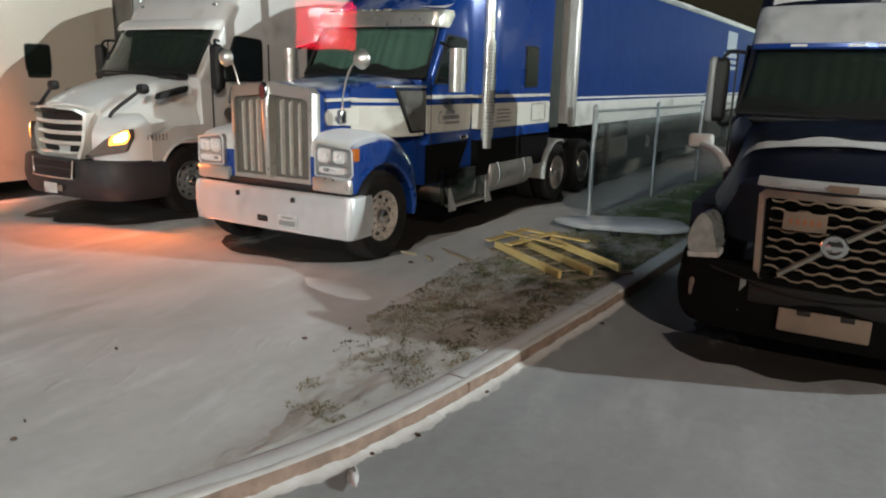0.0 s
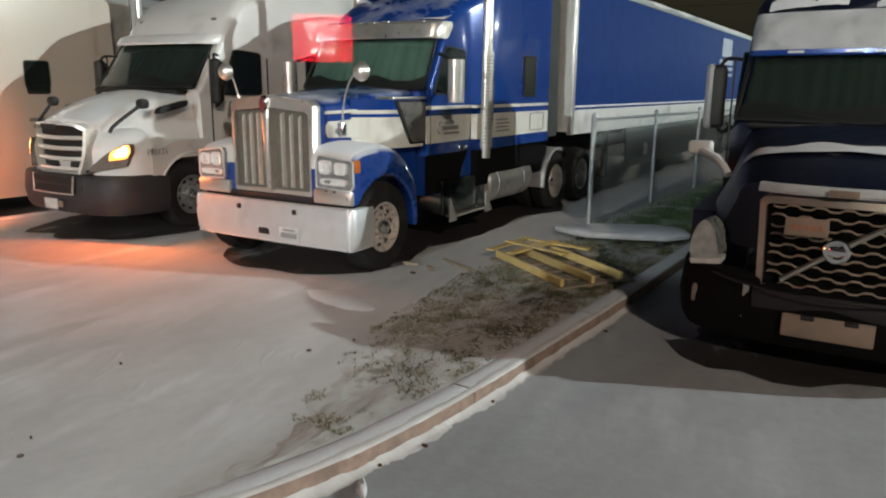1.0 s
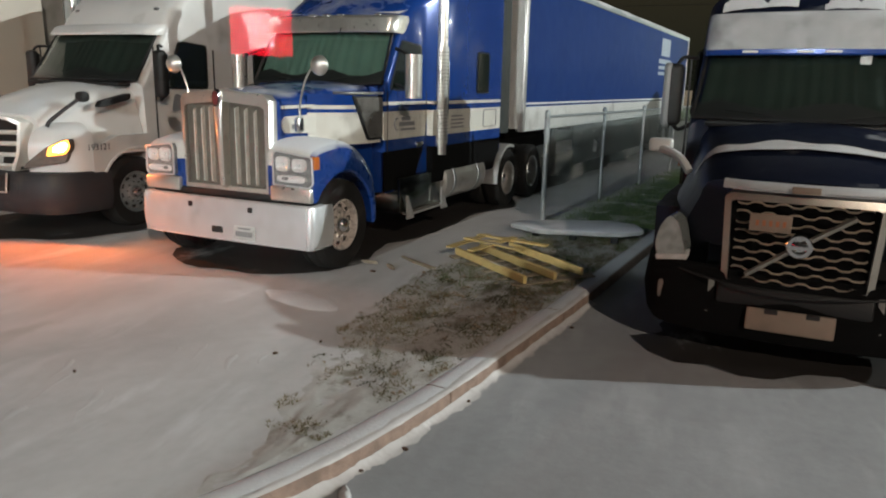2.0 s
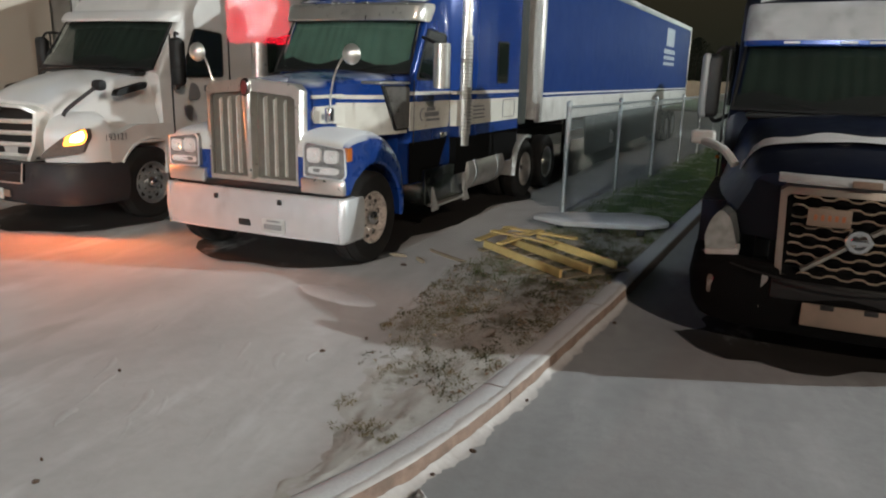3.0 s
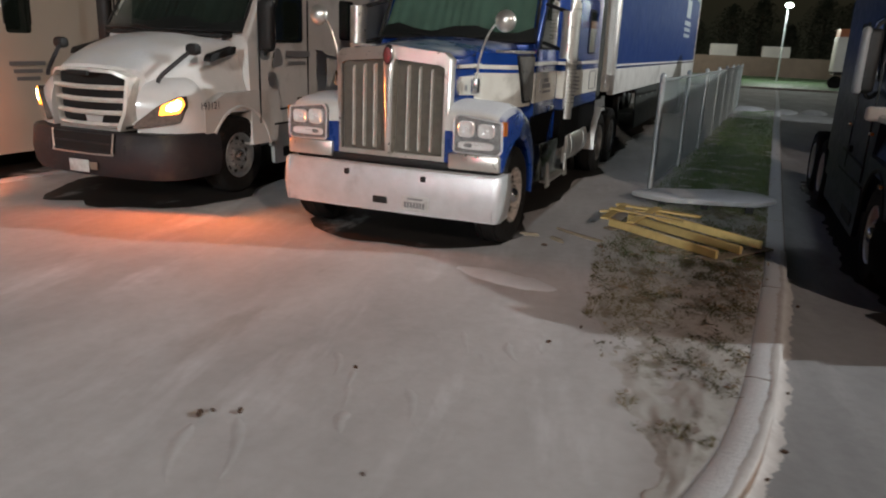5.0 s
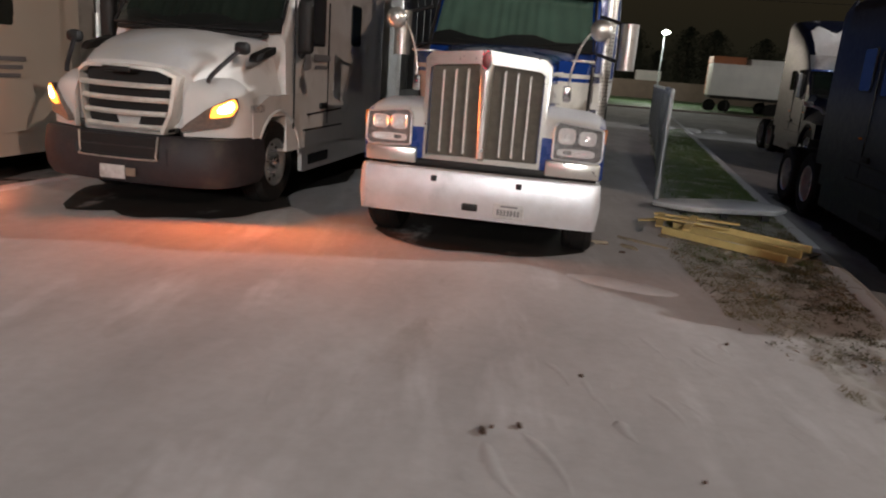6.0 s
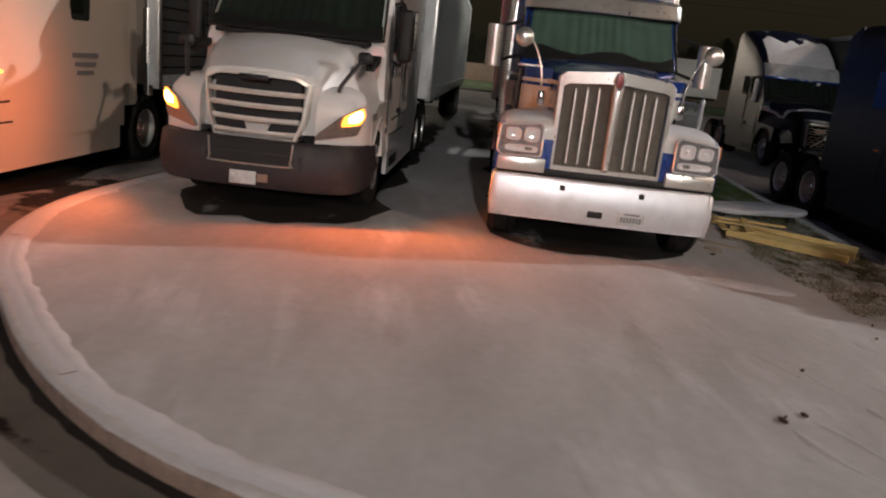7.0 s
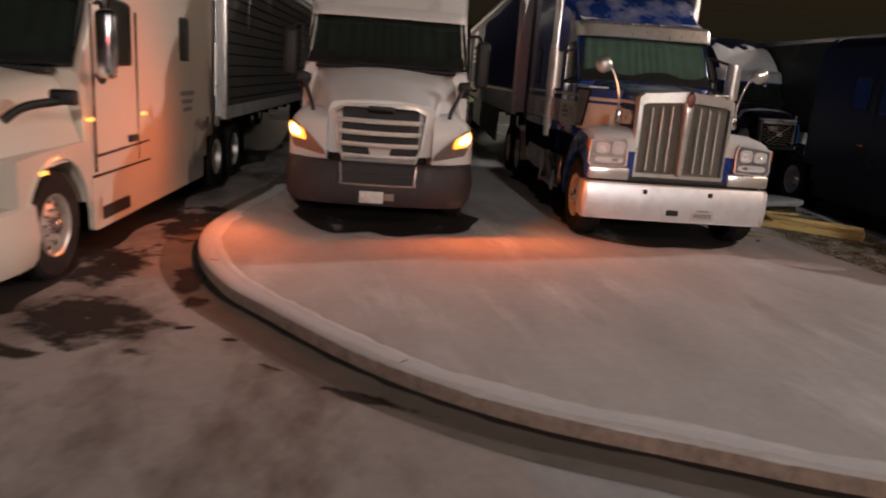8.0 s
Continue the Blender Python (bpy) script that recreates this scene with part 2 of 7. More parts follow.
def ground_mat(name, base, base2, cover, patch_scale, streak=(1, 1, 1), spots=0.0, tint=(0.62, 0.63, 0.65), drift=False, blown=0.0):
    """Wind-blown thin snow over a hard surface: cover is the share that is white."""
    m = bpy.data.materials.new(name)
    m.use_nodes = True
    nt = m.node_tree
    b, N, link = nt.nodes["Principled BSDF"], nt.nodes.new, nt.links.new
    geo = N("ShaderNodeNewGeometry").outputs["Position"]

    def tex(scale, detail, stretch=(1, 1, 1), turn=0.0):
        mp, n = N("ShaderNodeMapping"), N("ShaderNodeTexNoise")
        mp.inputs["Scale"].default_value, mp.inputs["Rotation"].default_value = stretch, (0, 0, radians(turn))
        n.inputs["Scale"].default_value, n.inputs["Detail"].default_value, n.inputs["Roughness"].default_value = scale, detail, 0.62
        link(geo, mp.inputs[0])
        link(mp.outputs[0], n.inputs["Vector"])
        return n.outputs["Fac"]

    def rng(v, lo, hi, a=0.0, c=1.0):
        r = N("ShaderNodeMapRange")
        for key, x in (("From Min", lo), ("From Max", hi), ("To Min", a), ("To Max", c)):
            r.inputs[key].default_value = x
        link(v, r.inputs["Value"])
        return r.outputs["Result"]

    def mix(f, a, c):
        x = N("ShaderNodeMix")
        x.data_type = "RGBA"
        for sock, v in ((x.inputs["Factor"], f), (x.inputs[6], a), (x.inputs[7], c)):
            if isinstance(v, tuple):
                sock.default_value = (*v, 1)
            elif isinstance(v, float):
                sock.default_value = v
            else:
                link(v, sock)
        return x.outputs[2]

    hard = mix(rng(tex(3.0, 8), 0.3, 0.7), base, base2)
    hard = mix(rng(tex(160.0, 2), 0.55, 0.75, 0, 0.35), hard, tuple(min(1, 1.9 * v) for v in base))
    white = mix(rng(tex(0.9, 7, (1, 0.45, 1), 30), 0.33, 0.68), tint, tuple(0.72 * v for v in tint))
    if blown:
        mp, nz = N("ShaderNodeMapping"), N("ShaderNodeTexNoise")
        mp.vector_type = "TEXTURE"
        mp.inputs["Rotation"].default_value, mp.inputs["Scale"].default_value = (0, 0, radians(WIND)), (5.0, 1.0, 1.0)
        nz.inputs["Scale"].default_value, nz.inputs["Detail"].default_value, nz.inputs["Roughness"].default_value = 2.4, 6.0, 0.62
        link(geo, mp.inputs[0])
        link(mp.outputs[0], nz.inputs["Vector"])
        gust = N("ShaderNodeMath")
        gust.operation = "MULTIPLY"
        link(rng(nz.outputs["Fac"], 0.50, 0.74, 0.0, blown), gust.inputs[0])
        link(rng(tex(0.55, 4), 0.40, 0.62), gust.inputs[1])
        white = mix(gust.outputs[0], white, (0.90, 0.91, 0.94))
    streaks = rng(tex(patch_scale, 6, streak, 38), 0.62 - cover * 0.5, 0.80 - cover * 0.45)
    fine = rng(tex(9.0, 8), 0.30, 0.62, 0.86, 1.0)
    if drift:
        at = N("ShaderNodeAttribute")
        at.attribute_name = "drift"
        more = N("ShaderNodeMath")
        more.operation = "ADD"
        more.use_clamp = True
        link(streaks, more.inputs[0])
        link(at.outputs["Fac"], more.inputs[1])
        streaks = more.outputs[0]
    mul = N("ShaderNodeMath")
    mul.operation = "MULTIPLY"
    link(streaks, mul.inputs[0])
    link(fine, mul.inputs[1])
    col = mix(mul.outputs[0], hard, white)
    if spots:
        col = mix(rng(tex(0.55, 7, (1, 1, 1), 10), 0.66 - spots, 0.72 - spots), col, tuple(0.5 * v for v in base2))
    link(col, b.inputs["Base Color"])
    link(rng(mul.outputs[0], 0, 1, 0.62, 0.92), b.inputs["Roughness"])
    bp = N("ShaderNodeBump")
    bp.inputs["Strength"].default_value, bp.inputs["Distance"].default_value = 0.20, 0.02
    add = N("ShaderNodeMath")
    add.operation = "ADD"
    link(tex(9.0, 8), add.inputs[0])
    link(mul.outputs[0], add.inputs[1])
    link(add.outputs[0], bp.inputs["Height"])
    link(bp.outputs[0], b.inputs["Normal"])
    return m


M["worn_road"] = ground_mat("bare_wet_asphalt", (0.105, 0.080, 0.066), (0.06, 0.048, 0.041), 0.60, 1.1, (1, 0.5, 1), tint=(0.46, 0.43, 0.41), drift=True)
M["asphalt"] = ground_mat("bare_asphalt", (0.045, 0.042, 0.040), (0.030, 0.028, 0.027), 0.10, 0.6, (1, 0.4, 1))
M["road"] = ground_mat("snow_dusted_asphalt", (0.16, 0.145, 0.13), (0.10, 0.09, 0.08), 0.86, 0.8, (1, 0.35, 1), tint=(0.41, 0.42, 0.44), blown=0.35)
M["lot"] = ground_mat("snowy_concrete_lot", (0.26, 0.235, 0.21), (0.18, 0.16, 0.14), 0.97, 0.9, (1, 0.3, 1), tint=(0.60, 0.595, 0.60), blown=0.65)
M["turf"] = ground_mat("snow_dusted_turf", (0.135, 0.100, 0.055), (0.070, 0.062, 0.028), 0.56, 5.0, (1, 0.6, 1), tint=(0.55, 0.54, 0.52), drift=True)
M["green_turf"] = ground_mat("frosted_green_turf", (0.030, 0.085, 0.018), (0.055, 0.11, 0.03), 0.20, 2.0, drift=True)
M["grass"] = mat("grass_blades", (0.060, 0.125, 0.028), 0.7, 0.0, (0.11, 0.12, 0.04), 5, amount=0.9)
M["olive_grass"] = mat("olive_grass_blades", (0.085, 0.085, 0.035), 0.8, 0.0, (0.060, 0.052, 0.026), 5, amount=0.9)
M["dry_grass"] = mat("dry_grass_blades", (0.20, 0.16, 0.08), 0.8, 0.0, (0.10, 0.09, 0.04), 5, amount=0.9)
M["brick"] = mat("far_wall", (0.20, 0.15, 0.12), 0.85, 0.0, (0.14, 0.11, 0.09), 1.5, dirt=0.2)
M["tree"] = mat("dark_evergreen", (0.020, 0.026, 0.014), 0.9, 0.0, (0.03, 0.03, 0.02), 0.6)
M["bark"] = mat("bark", (0.07, 0.055, 0.04), 0.9)
M["far_white"] = mat("far_white_panels", (0.80, 0.79, 0.75), 0.6, 0.0, (0.5, 0.5, 0.5), 0.5)
M["lamp_glow"] = mat("lamp_glow", (0.9, 1.0, 0.9), 0.5, emit=(0.75, 1.0, 0.80), strength=30)
M["rust"] = mat("orange_container", (0.40, 0.13, 0.05), 0.6, 0.0, (0.28, 0.10, 0.05), 1.0)


# ---- mesh helpers ----
def part(name, bm, material, parent=None, label="", sharp=38.0):
    """One mesh object under its thing (or on its own)."""
    bmesh.ops.recalc_face_normals(bm, faces=bm.faces)
    for f in bm.faces:
        f.smooth = True
    for e in bm.edges:
        if len(e.link_faces) == 2 and e.calc_face_angle(0.0) > radians(sharp):
            e.smooth = False
    me = bpy.data.meshes.new(name)
    bm.to_mesh(me)
    bm.free()
    me.materials.append(material)
    ob = new(name, me)
    if parent:
        ob.parent = parent
    if label:
        ob["label"] = label
    return ob


def share(ob, m, parent=None):
    """Another object on the same mesh."""
    o = new(ob.name.split(".")[0], ob.data)
    o.parent = parent or ob.parent
    o.matrix_basis = m
    if "label" in ob:
        o["label"] = ob["label"]
    return o


def thing(name, place, label, category, group="", turn=0.0):
    ob = new(name)
    ob.empty_display_size = 0.2
    ob.matrix_world = pose(*place, 0, 0, turn)
    return tagged(ob, label, category, group)


def box(bm, a, b, bev=0.0, seg=2):
    vs = [bm.verts.new((x, y, z)) for x in (a[0], b[0]) for y in (a[1], b[1]) for z in (a[2], b[2])]
    fs = [bm.faces.new([vs[i] for i in q]) for q in ((0, 1, 3, 2), (4, 6, 7, 5), (0, 4, 5, 1), (2, 3, 7, 6), (0, 2, 6, 4), (1, 5, 7, 3))]
    if bev:
        es = list({e for f in fs for e in f.edges})
        bmesh.ops.bevel(bm, geom=es, offset=bev, segments=seg, affect="EDGES", profile=0.5)
    return bm


def a_box(a, b, bev=0.0, seg=2):
    return box(bmesh.new(), a, b, bev, seg)


def loft(bm, loops, closed=True, caps=True):
    rows = [[bm.verts.new(p) for p in loop] for loop in loops]
    n = len(rows[0])
    for r0, r1 in zip(rows, rows[1:]):
        for i in range(n if closed else n - 1):
            j = (i + 1) % n
            bm.faces.new((r0[i], r0[j], r1[j], r1[i]))
    if caps and closed:
        bm.faces.new(rows[0][::-1])
        bm.faces.new(rows[-1])
    return bm


def slab_poly(bm, pts, x0, x1, bev=0.0, seg=2):
    """A solid from a side outline (y, z) between two x."""
    loft(bm, [[(x0, y, z) for y, z in pts], [(x1, y, z) for y, z in pts]])
    if bev:
        es = [e for e in bm.edges if len(e.link_faces) == 2 and e.calc_face_angle(0.0) > radians(50)]
        bmesh.ops.bevel(bm, geom=es, offset=bev, segments=seg, affect="EDGES", profile=0.5)
    return bm


def tube(bm, pts, r, n=10, r_end=None):
    pts = [Vector(p) for p in pts]
    loops, up = [], Vector((0.31, 0.22, 0.92))
    for i, p in enumerate(pts):
        d = (pts[min(i + 1, len(pts) - 1)] - pts[max(i - 1, 0)]).normalized()
        u = d.cross(up)
        if u.length < 0.05:
            u = d.cross(Vector((1, 0, 0)))
        u.normalize()
        v = d.cross(u)
        rr = r if r_end is None else r + (r_end - r) * i / (len(pts) - 1)
        loops.append([p + rr * (math.cos(6.28319 * k / n) * u + math.sin(6.28319 * k / n) * v) for k in range(n)])
    return loft(bm, loops)


def lathe(bm, prof, center, side=1, n=28, caps=True):
    """A turned solid about an axis along x: prof of (radius, offset)."""
    cx, cy, cz = center
    loops = [[(cx + side * h, cy + r * math.cos(6.28319 * k / n), cz + r * math.sin(6.28319 * k / n)) for k in range(n)] for r, h in prof]
    return loft(bm, loops, True, caps)


def arc(cy, cz, r, a0, a1, n):
    return [(cy + r * math.cos(radians(a0 + (a1 - a0) * i / n)), cz + r * math.sin(radians(a0 + (a1 - a0) * i / n))) for i in range(n + 1)]


def smooth_line(pts, n=6):
    """Points on a smooth line through the given ones."""
    out, P = [], [Vector((*p, 0)) if len(p) == 2 else Vector(p) for p in pts]
    for i in range(len(P) - 1):
        p0, p1, p2, p3 = P[max(i - 1, 0)], P[i], P[i + 1], P[min(i + 2, len(P) - 1)]
        for k in range(n):
            t = k / n
            out.append(0.5 * ((2 * p1) + (p2 - p0) * t + (2 * p0 - 5 * p1 + 4 * p2 - p3) * t * t + (3 * p1 - p0 - 3 * p2 + p3) * t ** 3))
    return out + [P[-1]]


def body_loop(y, hw, hw_top, z0, z1, r=0.12, crown=0.04, bow=0.0, lean=0.0):
    """A cross-section of a cab or bonnet: upright sides, rounded shoulders, a crowned top. bow pulls the sides back, lean tips the top back."""
    pts = [(0, z0), (hw * 0.6, z0), (hw, z0)]
    for k in range(1, 5):
        f = k / 5
        pts.append((hw + (hw_top - hw) * f, z0 + (z1 - r - z0) * f))
    for k in range(0, 5):
        a = radians(90 * k / 4)
        pts.append((hw_top - r + r * math.cos(a), z1 - r + r * math.sin(a)))
    for f in (0.7, 0.35):
        pts.append(((hw_top - r) * f, z1 + crown * (1 - f * f)))
    right = [(x, y + bow * (x / hw) ** 2 + lean * (z - z0) / (z1 - z0), z) for x, z in pts]
    top = (0, y + lean, z1 + crown)
    left = [(-x, yy, z) for x, yy, z in right[1:]][::-1]
    return right + [top] + left


def sheet(bm, grid):
    """A single surface from a grid of points."""
    V = [[bm.verts.new(p) for p in row] for row in grid]
    for r0, r1 in zip(V, V[1:]):
        for j in range(len(r0) - 1):
            bm.faces.new((r0[j], r0[j + 1], r1[j + 1], r1[j]))
    return bm


def pane(bm, grid, thick=0.012):
    """A bent sheet with thickness from a grid of points."""
    n, m = len(grid), len(grid[0])
    G = [[Vector(p) for p in row] for row in grid]
    nor = (G[0][-1] - G[0][0]).cross(G[-1][0] - G[0][0]).normalized() * thick
    f, b = [[bm.verts.new(p) for p in row] for row in G], [[bm.verts.new(p - nor) for p in row] for row in G]
    for i in range(n - 1):
        for j in range(m - 1):
            bm.faces.new((f[i][j], f[i + 1][j], f[i + 1][j + 1], f[i][j + 1]))
            bm.faces.new((b[i][j], b[i][j + 1], b[i + 1][j + 1], b[i + 1][j]))
    rim = [(0, j) for j in range(m)] + [(i, m - 1) for i in range(1, n)] + [(n - 1, j) for j in range(m - 2, -1, -1)] + [(i, 0) for i in range(n - 2, 0, -1)]
    for (i, j), (k, l) in zip(rim, rim[1:] + rim[:1]):
        bm.faces.new((f[i][j], f[k][l], b[k][l], b[i][j]))
    return bm


def bars_text(parent, rows, m, material, name="lettering", label=""):
    """Unreadable writing: plain bars, each row (x0, x1, z0, z1) on the local xz plane, as one thin mesh."""
    for x0, x1, z0, z1 in rows:
        ob = part(name, a_box((x0, -0.002, z0), (x1, 0.002, z1)), material, parent, label)
        ob.matrix_basis = m


def lathe_z(c, prof, n=16):
    """A turned solid about an upright axis: c = (x, y), prof of (radius, z)."""
    return loft(bmesh.new(), [[(c[0] + r * math.cos(6.28319 * k / n), c[1] + r * math.sin(6.28319 * k / n), z) for k in range(n)] for r, z in prof])


def words(parent, text, m, size, material, name="lettering"):
    cu = bpy.data.curves.new(name, "FONT")
    cu.body, cu.size, cu.extrude, cu.align_x = text, size, 0.001, "CENTER"
    cu.materials.append(material)
    ob = new(name, cu)
    if parent:
        ob.parent = parent
    ob.matrix_basis = m
    return ob


def side_panel(name, outline, xf, side, material, parent, off=0.006, thick=0.02, label=""):
    """A panel on a flank: outline of (y, z), laid at x = side * (xf + off)."""
    bm = bmesh.new()
    xo, xi = side * (xf + off), side * (xf + off - thick)
    loft(bm, [[(xo, y, z) for y, z in outline], [(xi, y, z) for y, z in outline]])
    return part(name, bm, material, parent, label)


def round_poly(pts, r=0.06, n=3):
    """An outline with rounded corners."""
    out, P = [], [Vector((*p, 0)) for p in pts]
    for i, p in enumerate(P):
        a, c = (P[i - 1] - p), (P[(i + 1) % len(P)] - p)
        ra = min(r, 0.45 * a.length, 0.45 * c.length)
        s, e = p + a.normalized() * ra, p + c.normalized() * ra
        for k in range(n + 1):
            t = k / n
            q = s * (1 - t) ** 2 + p * 2 * t * (1 - t) + e * t * t
            out.append((q.x, q.y))
    return out


WHEELS = {}


def wheel(parent, x, y, z, side, r=0.51, width=0.30, rim=None, deep=False):
    """A lorry wheel: tyre with grooves, dished disc rim with hand holes, hub and nuts."""
    rim = rim or M["alu"]
    key = (r, width, rim.name, deep)
    if key not in WHEELS:
        h = width / 2
        bm = lathe(bmesh.new(), [(0.29, -h + 0.02), (0.34, -h), (r - 0.05, -h), (r - 0.012, -h + 0.03), (r, -h * 0.55), (r - 0.012, -h * 0.5),
                                 (r - 0.012, -h * 0.42), (r, -h * 0.38), (r, h * 0.38), (r - 0.012, h * 0.42), (r - 0.012, h * 0.5), (r, h * 0.55),
                                 (r - 0.012, h - 0.03), (r - 0.05, h), (0.34, h), (0.29, h - 0.02)], (0, 0, 0), 1, 36, False)
        tyre = part("wheel", bm, M["rubber"])
        d = -0.10 if deep else 0.0
        bm = lathe(bmesh.new(), [(0.20, -h + 0.03), (0.285, -h + 0.02), (0.300, h - 0.025), (0.288, h - 0.005), (0.268, h - 0.02), (0.255, h - 0.09 + d),
                                 (0.19, h - 0.07 + d), (0.125, h - 0.055 + d), (0.12, h - 0.06 + d)], (0, 0, 0), 1, 40)
        disc = part("rim", bm, rim, tyre)
        bm = lathe(bmesh.new(), [(0.085, h - 0.08 + d), (0.085, h - 0.02 + d), (0.072, h + 0.012 + d), (0.045, h + 0.03 + d), (0.01, h + 0.034 + d)], (0, 0, 0), 1, 20)
        part("hub_cap", bm, M["chrome"], tyre)
        hole = None
        for k in range(10):
            a = math.pi * 2 * k / 10 + 0.2
            c = pose(h - 0.074 + d, 0.205 * math.cos(a), 0.205 * math.sin(a))
            if hole is None:
                bm = lathe(bmesh.new(), [(0.001, -0.01), (0.032, -0.01), (0.034, 0.002), (0.001, 0.002)], (0, 0, 0), 1, 12)
                hole = part("hand_hole", bm, M["black"], tyre)
                hole.matrix_basis = c
            else:
                share(hole, c, tyre)
        bm = bmesh.new()
        for k in range(10):
            a = math.pi * 2 * (k + 0.5) / 10 + 0.2
            lathe(bm, [(0.016, h - 0.07 + d), (0.016, h - 0.035 + d), (0.008, h - 0.028 + d)], (0, 0.145 * math.cos(a), 0.145 * math.sin(a)), 1, 6)
        tagged(part("wheel_nuts", bm, M["chrome"], tyre), kind="stuff")
        WHEELS[key] = tyre
        tyre.parent = parent
        tyre.matrix_basis = pose(x, y, z, 0, 0, 0 if side > 0 else 180)
        return tyre
    w = copy_thing(WHEELS[key], pose(x, y, z, 0, 0, 0 if side > 0 else 180))
    w.parent = parent
    return w


def windscreen(parent, hw, y0, z0, y1, z1, bow, inner, name="windscreen"):
    """A bowed windscreen with what is seen behind it."""
    d = Vector((0, z1 - z0, -(y1 - y0))).normalized() * -1

    def grid(off, shrink):
        rows = []
        for i in range(4):
            f = shrink + (1 - 2 * shrink) * i / 3
            w = (hw - 0.05 * f) * (1 - shrink)
            rows.append([(w * u, y0 + (y1 - y0) * f + bow * u * u + d.y * off, z0 + (z1 - z0) * f + d.z * off) for u in (-1, -0.8, -0.55, -0.28, 0, 0.28, 0.55, 0.8, 1)])
        return rows

    folds = []
    for i in range(7):
        f = 0.03 + 0.94 * i / 6
        w = (hw - 0.05 * f) * 0.97
        row = []
        for j in range(121):
            u = j / 60 - 1
            wave = 0.010 * math.sin(44 * u + 2.5 * math.sin(5 * u) + 0.8 * f) + 0.008 * noise.noise((9 * u, 2 * f, hw))
            row.append((w * u, y0 + (y1 - y0) * f + bow * u * u + d.y * 0.05 + wave, z0 + (z1 - z0) * f + d.z * 0.05))
        folds.append(row)
    # a curtain on the blue truck; painted cab darkness on the others
    part("windscreen_shade", sheet(bmesh.new(), folds), inner, parent, "folded sheet behind the glass, as curtain or painted cab darkness", 80)
    g = part(name, sheet(bmesh.new(), grid(0.085, 0.0)), M["glass"], parent)
    g.visible_shadow = False
    d0, d1 = grid(0.066, 0.01)[:2]
    part("dashboard", pane(bmesh.new(), [d0, [tuple(Vector(a).lerp(Vector(c), 0.55 + 0.22 * math.sin(1.7 * j))) for j, (a, c) in enumerate(zip(d0, d1))]]), M["black"], parent)
    bm = bmesh.new()
    G = grid(0.075, -0.012)
    ring = [*G[0], *[r[-1] for r in G[1:]], *G[-1][::-1][1:], *[r[0] for r in G[1:-1]][::-1]]
    tube(bm, ring + ring[:1], 0.02, 6)
    part("windscreen_seal", bm, M["black"], parent)
    for s in (-1, 1):
        bm = bmesh.new()
        a = Vector(G[0][4]) + Vector((s * 0.12, -0.03, 0.0))
        e = Vector((s * hw * 0.72, y0 + bow * 0.5 - 0.05 + (y1 - y0) * 0.12, z0 + (z1 - z0) * 0.16))
        tube(bm, [a, a.lerp(e, 0.5) + Vector((0, -0.01, 0.01)), e], 0.010, 6)
        part("wiper", bm, M["black"], parent)


def side_window(parent, outline, xf, side, name="side_window"):
    side_panel("window_seal", round_poly(outline, 0.07), xf, side, M["black"], parent, 0.010, 0.02)
    cy, cz = sum(p[0] for p in outline) / len(outline), sum(p[1] for p in outline) / len(outline)
    inner = [(cy + (y - cy) * 0.90, cz + (z - cz) * 0.92) for y, z in outline]
    side_panel(name, round_poly(inner, 0.06), xf, side, M["dark_glass"], parent, 0.014, 0.02)


M["matte_black"] = mat("matte_black_bumper", (0.003, 0.003, 0.0032), 0.95, 0.0, (0.005, 0.005, 0.005), 8, spec=0.1)
M["mirror_grey"] = mat("grey_mirror_shell", (0.30, 0.31, 0.32), 0.4, 0.2, (0.22, 0.23, 0.24), 6, snow=0.3)
M["slat"] = mat("tan_grille_slat", (0.62, 0.52, 0.40), 0.45, 0.5, (0.42, 0.35, 0.27), 10, dirt=0.2)
M["strip_blue"] = mat("bright_blue_strip", (0.012, 0.085, 0.30), 0.22, 0.1, (0.010, 0.065, 0.24), 3, coat=0.6)
M["dark_glass"] = mat("tinted_window", (0.012, 0.018, 0.015), 0.05, 0.0, (0.02, 0.026, 0.022), 2, rvar=0.03, coat=1.0)


def bulged_fender(bm, s, wy, wz):
    """A full rounded mudguard: a thin lip round the arch, a shoulder and a crowned top."""
    angles = (147, 140, 131, 108, 90, 66, 35, 12, -6)
    lip = lambda r: [(wy + r * math.cos(radians(a)), wz + r * math.sin(radians(a))) for a in angles]
    shoulder = [(0.085, 0.84), (0.075, 1.15), (0.13, 1.33), (0.38, 1.385), (0.66, 1.385), (0.94, 1.31), (1.20, 1.11), (1.315, 0.86), (1.335, 0.55)]
    crown = [(0.09, 0.84), (0.085, 1.20), (0.12, 1.40), (0.36, 1.475), (0.66, 1.49), (0.98, 1.43), (1.25, 1.22), (1.38, 0.92), (1.40, 0.55)]
    mid = lambda a, c, f: [(p[0] + (q[0] - p[0]) * f, p[1] + (q[1] - p[1]) * f) for p, q in zip(a, c)]
    rails = [(1.08, lip(0.60)), (1.20, lip(0.602)), (1.222, lip(0.625)), (1.224, mid(lip(0.64), shoulder, 0.55)), (1.205, shoulder), (1.15, mid(shoulder, crown, 0.5)), (1.05, mid(shoulder, crown, 0.85)), (0.88, crown), (0.60, [(y, z + 0.012) for y, z in crown])]
    lines = [(x, smooth_line(r, 3)) for x, r in rails]
    def sec(k):
        return [(s * (max(x, 0.96) if l[k].x > 0.9 and l[k].y < 1.0 else x), l[k].x, l[k].y) for x, l in lines]
    return loft(bm, [sec(k) for k in range(len(lines[0][1]))])


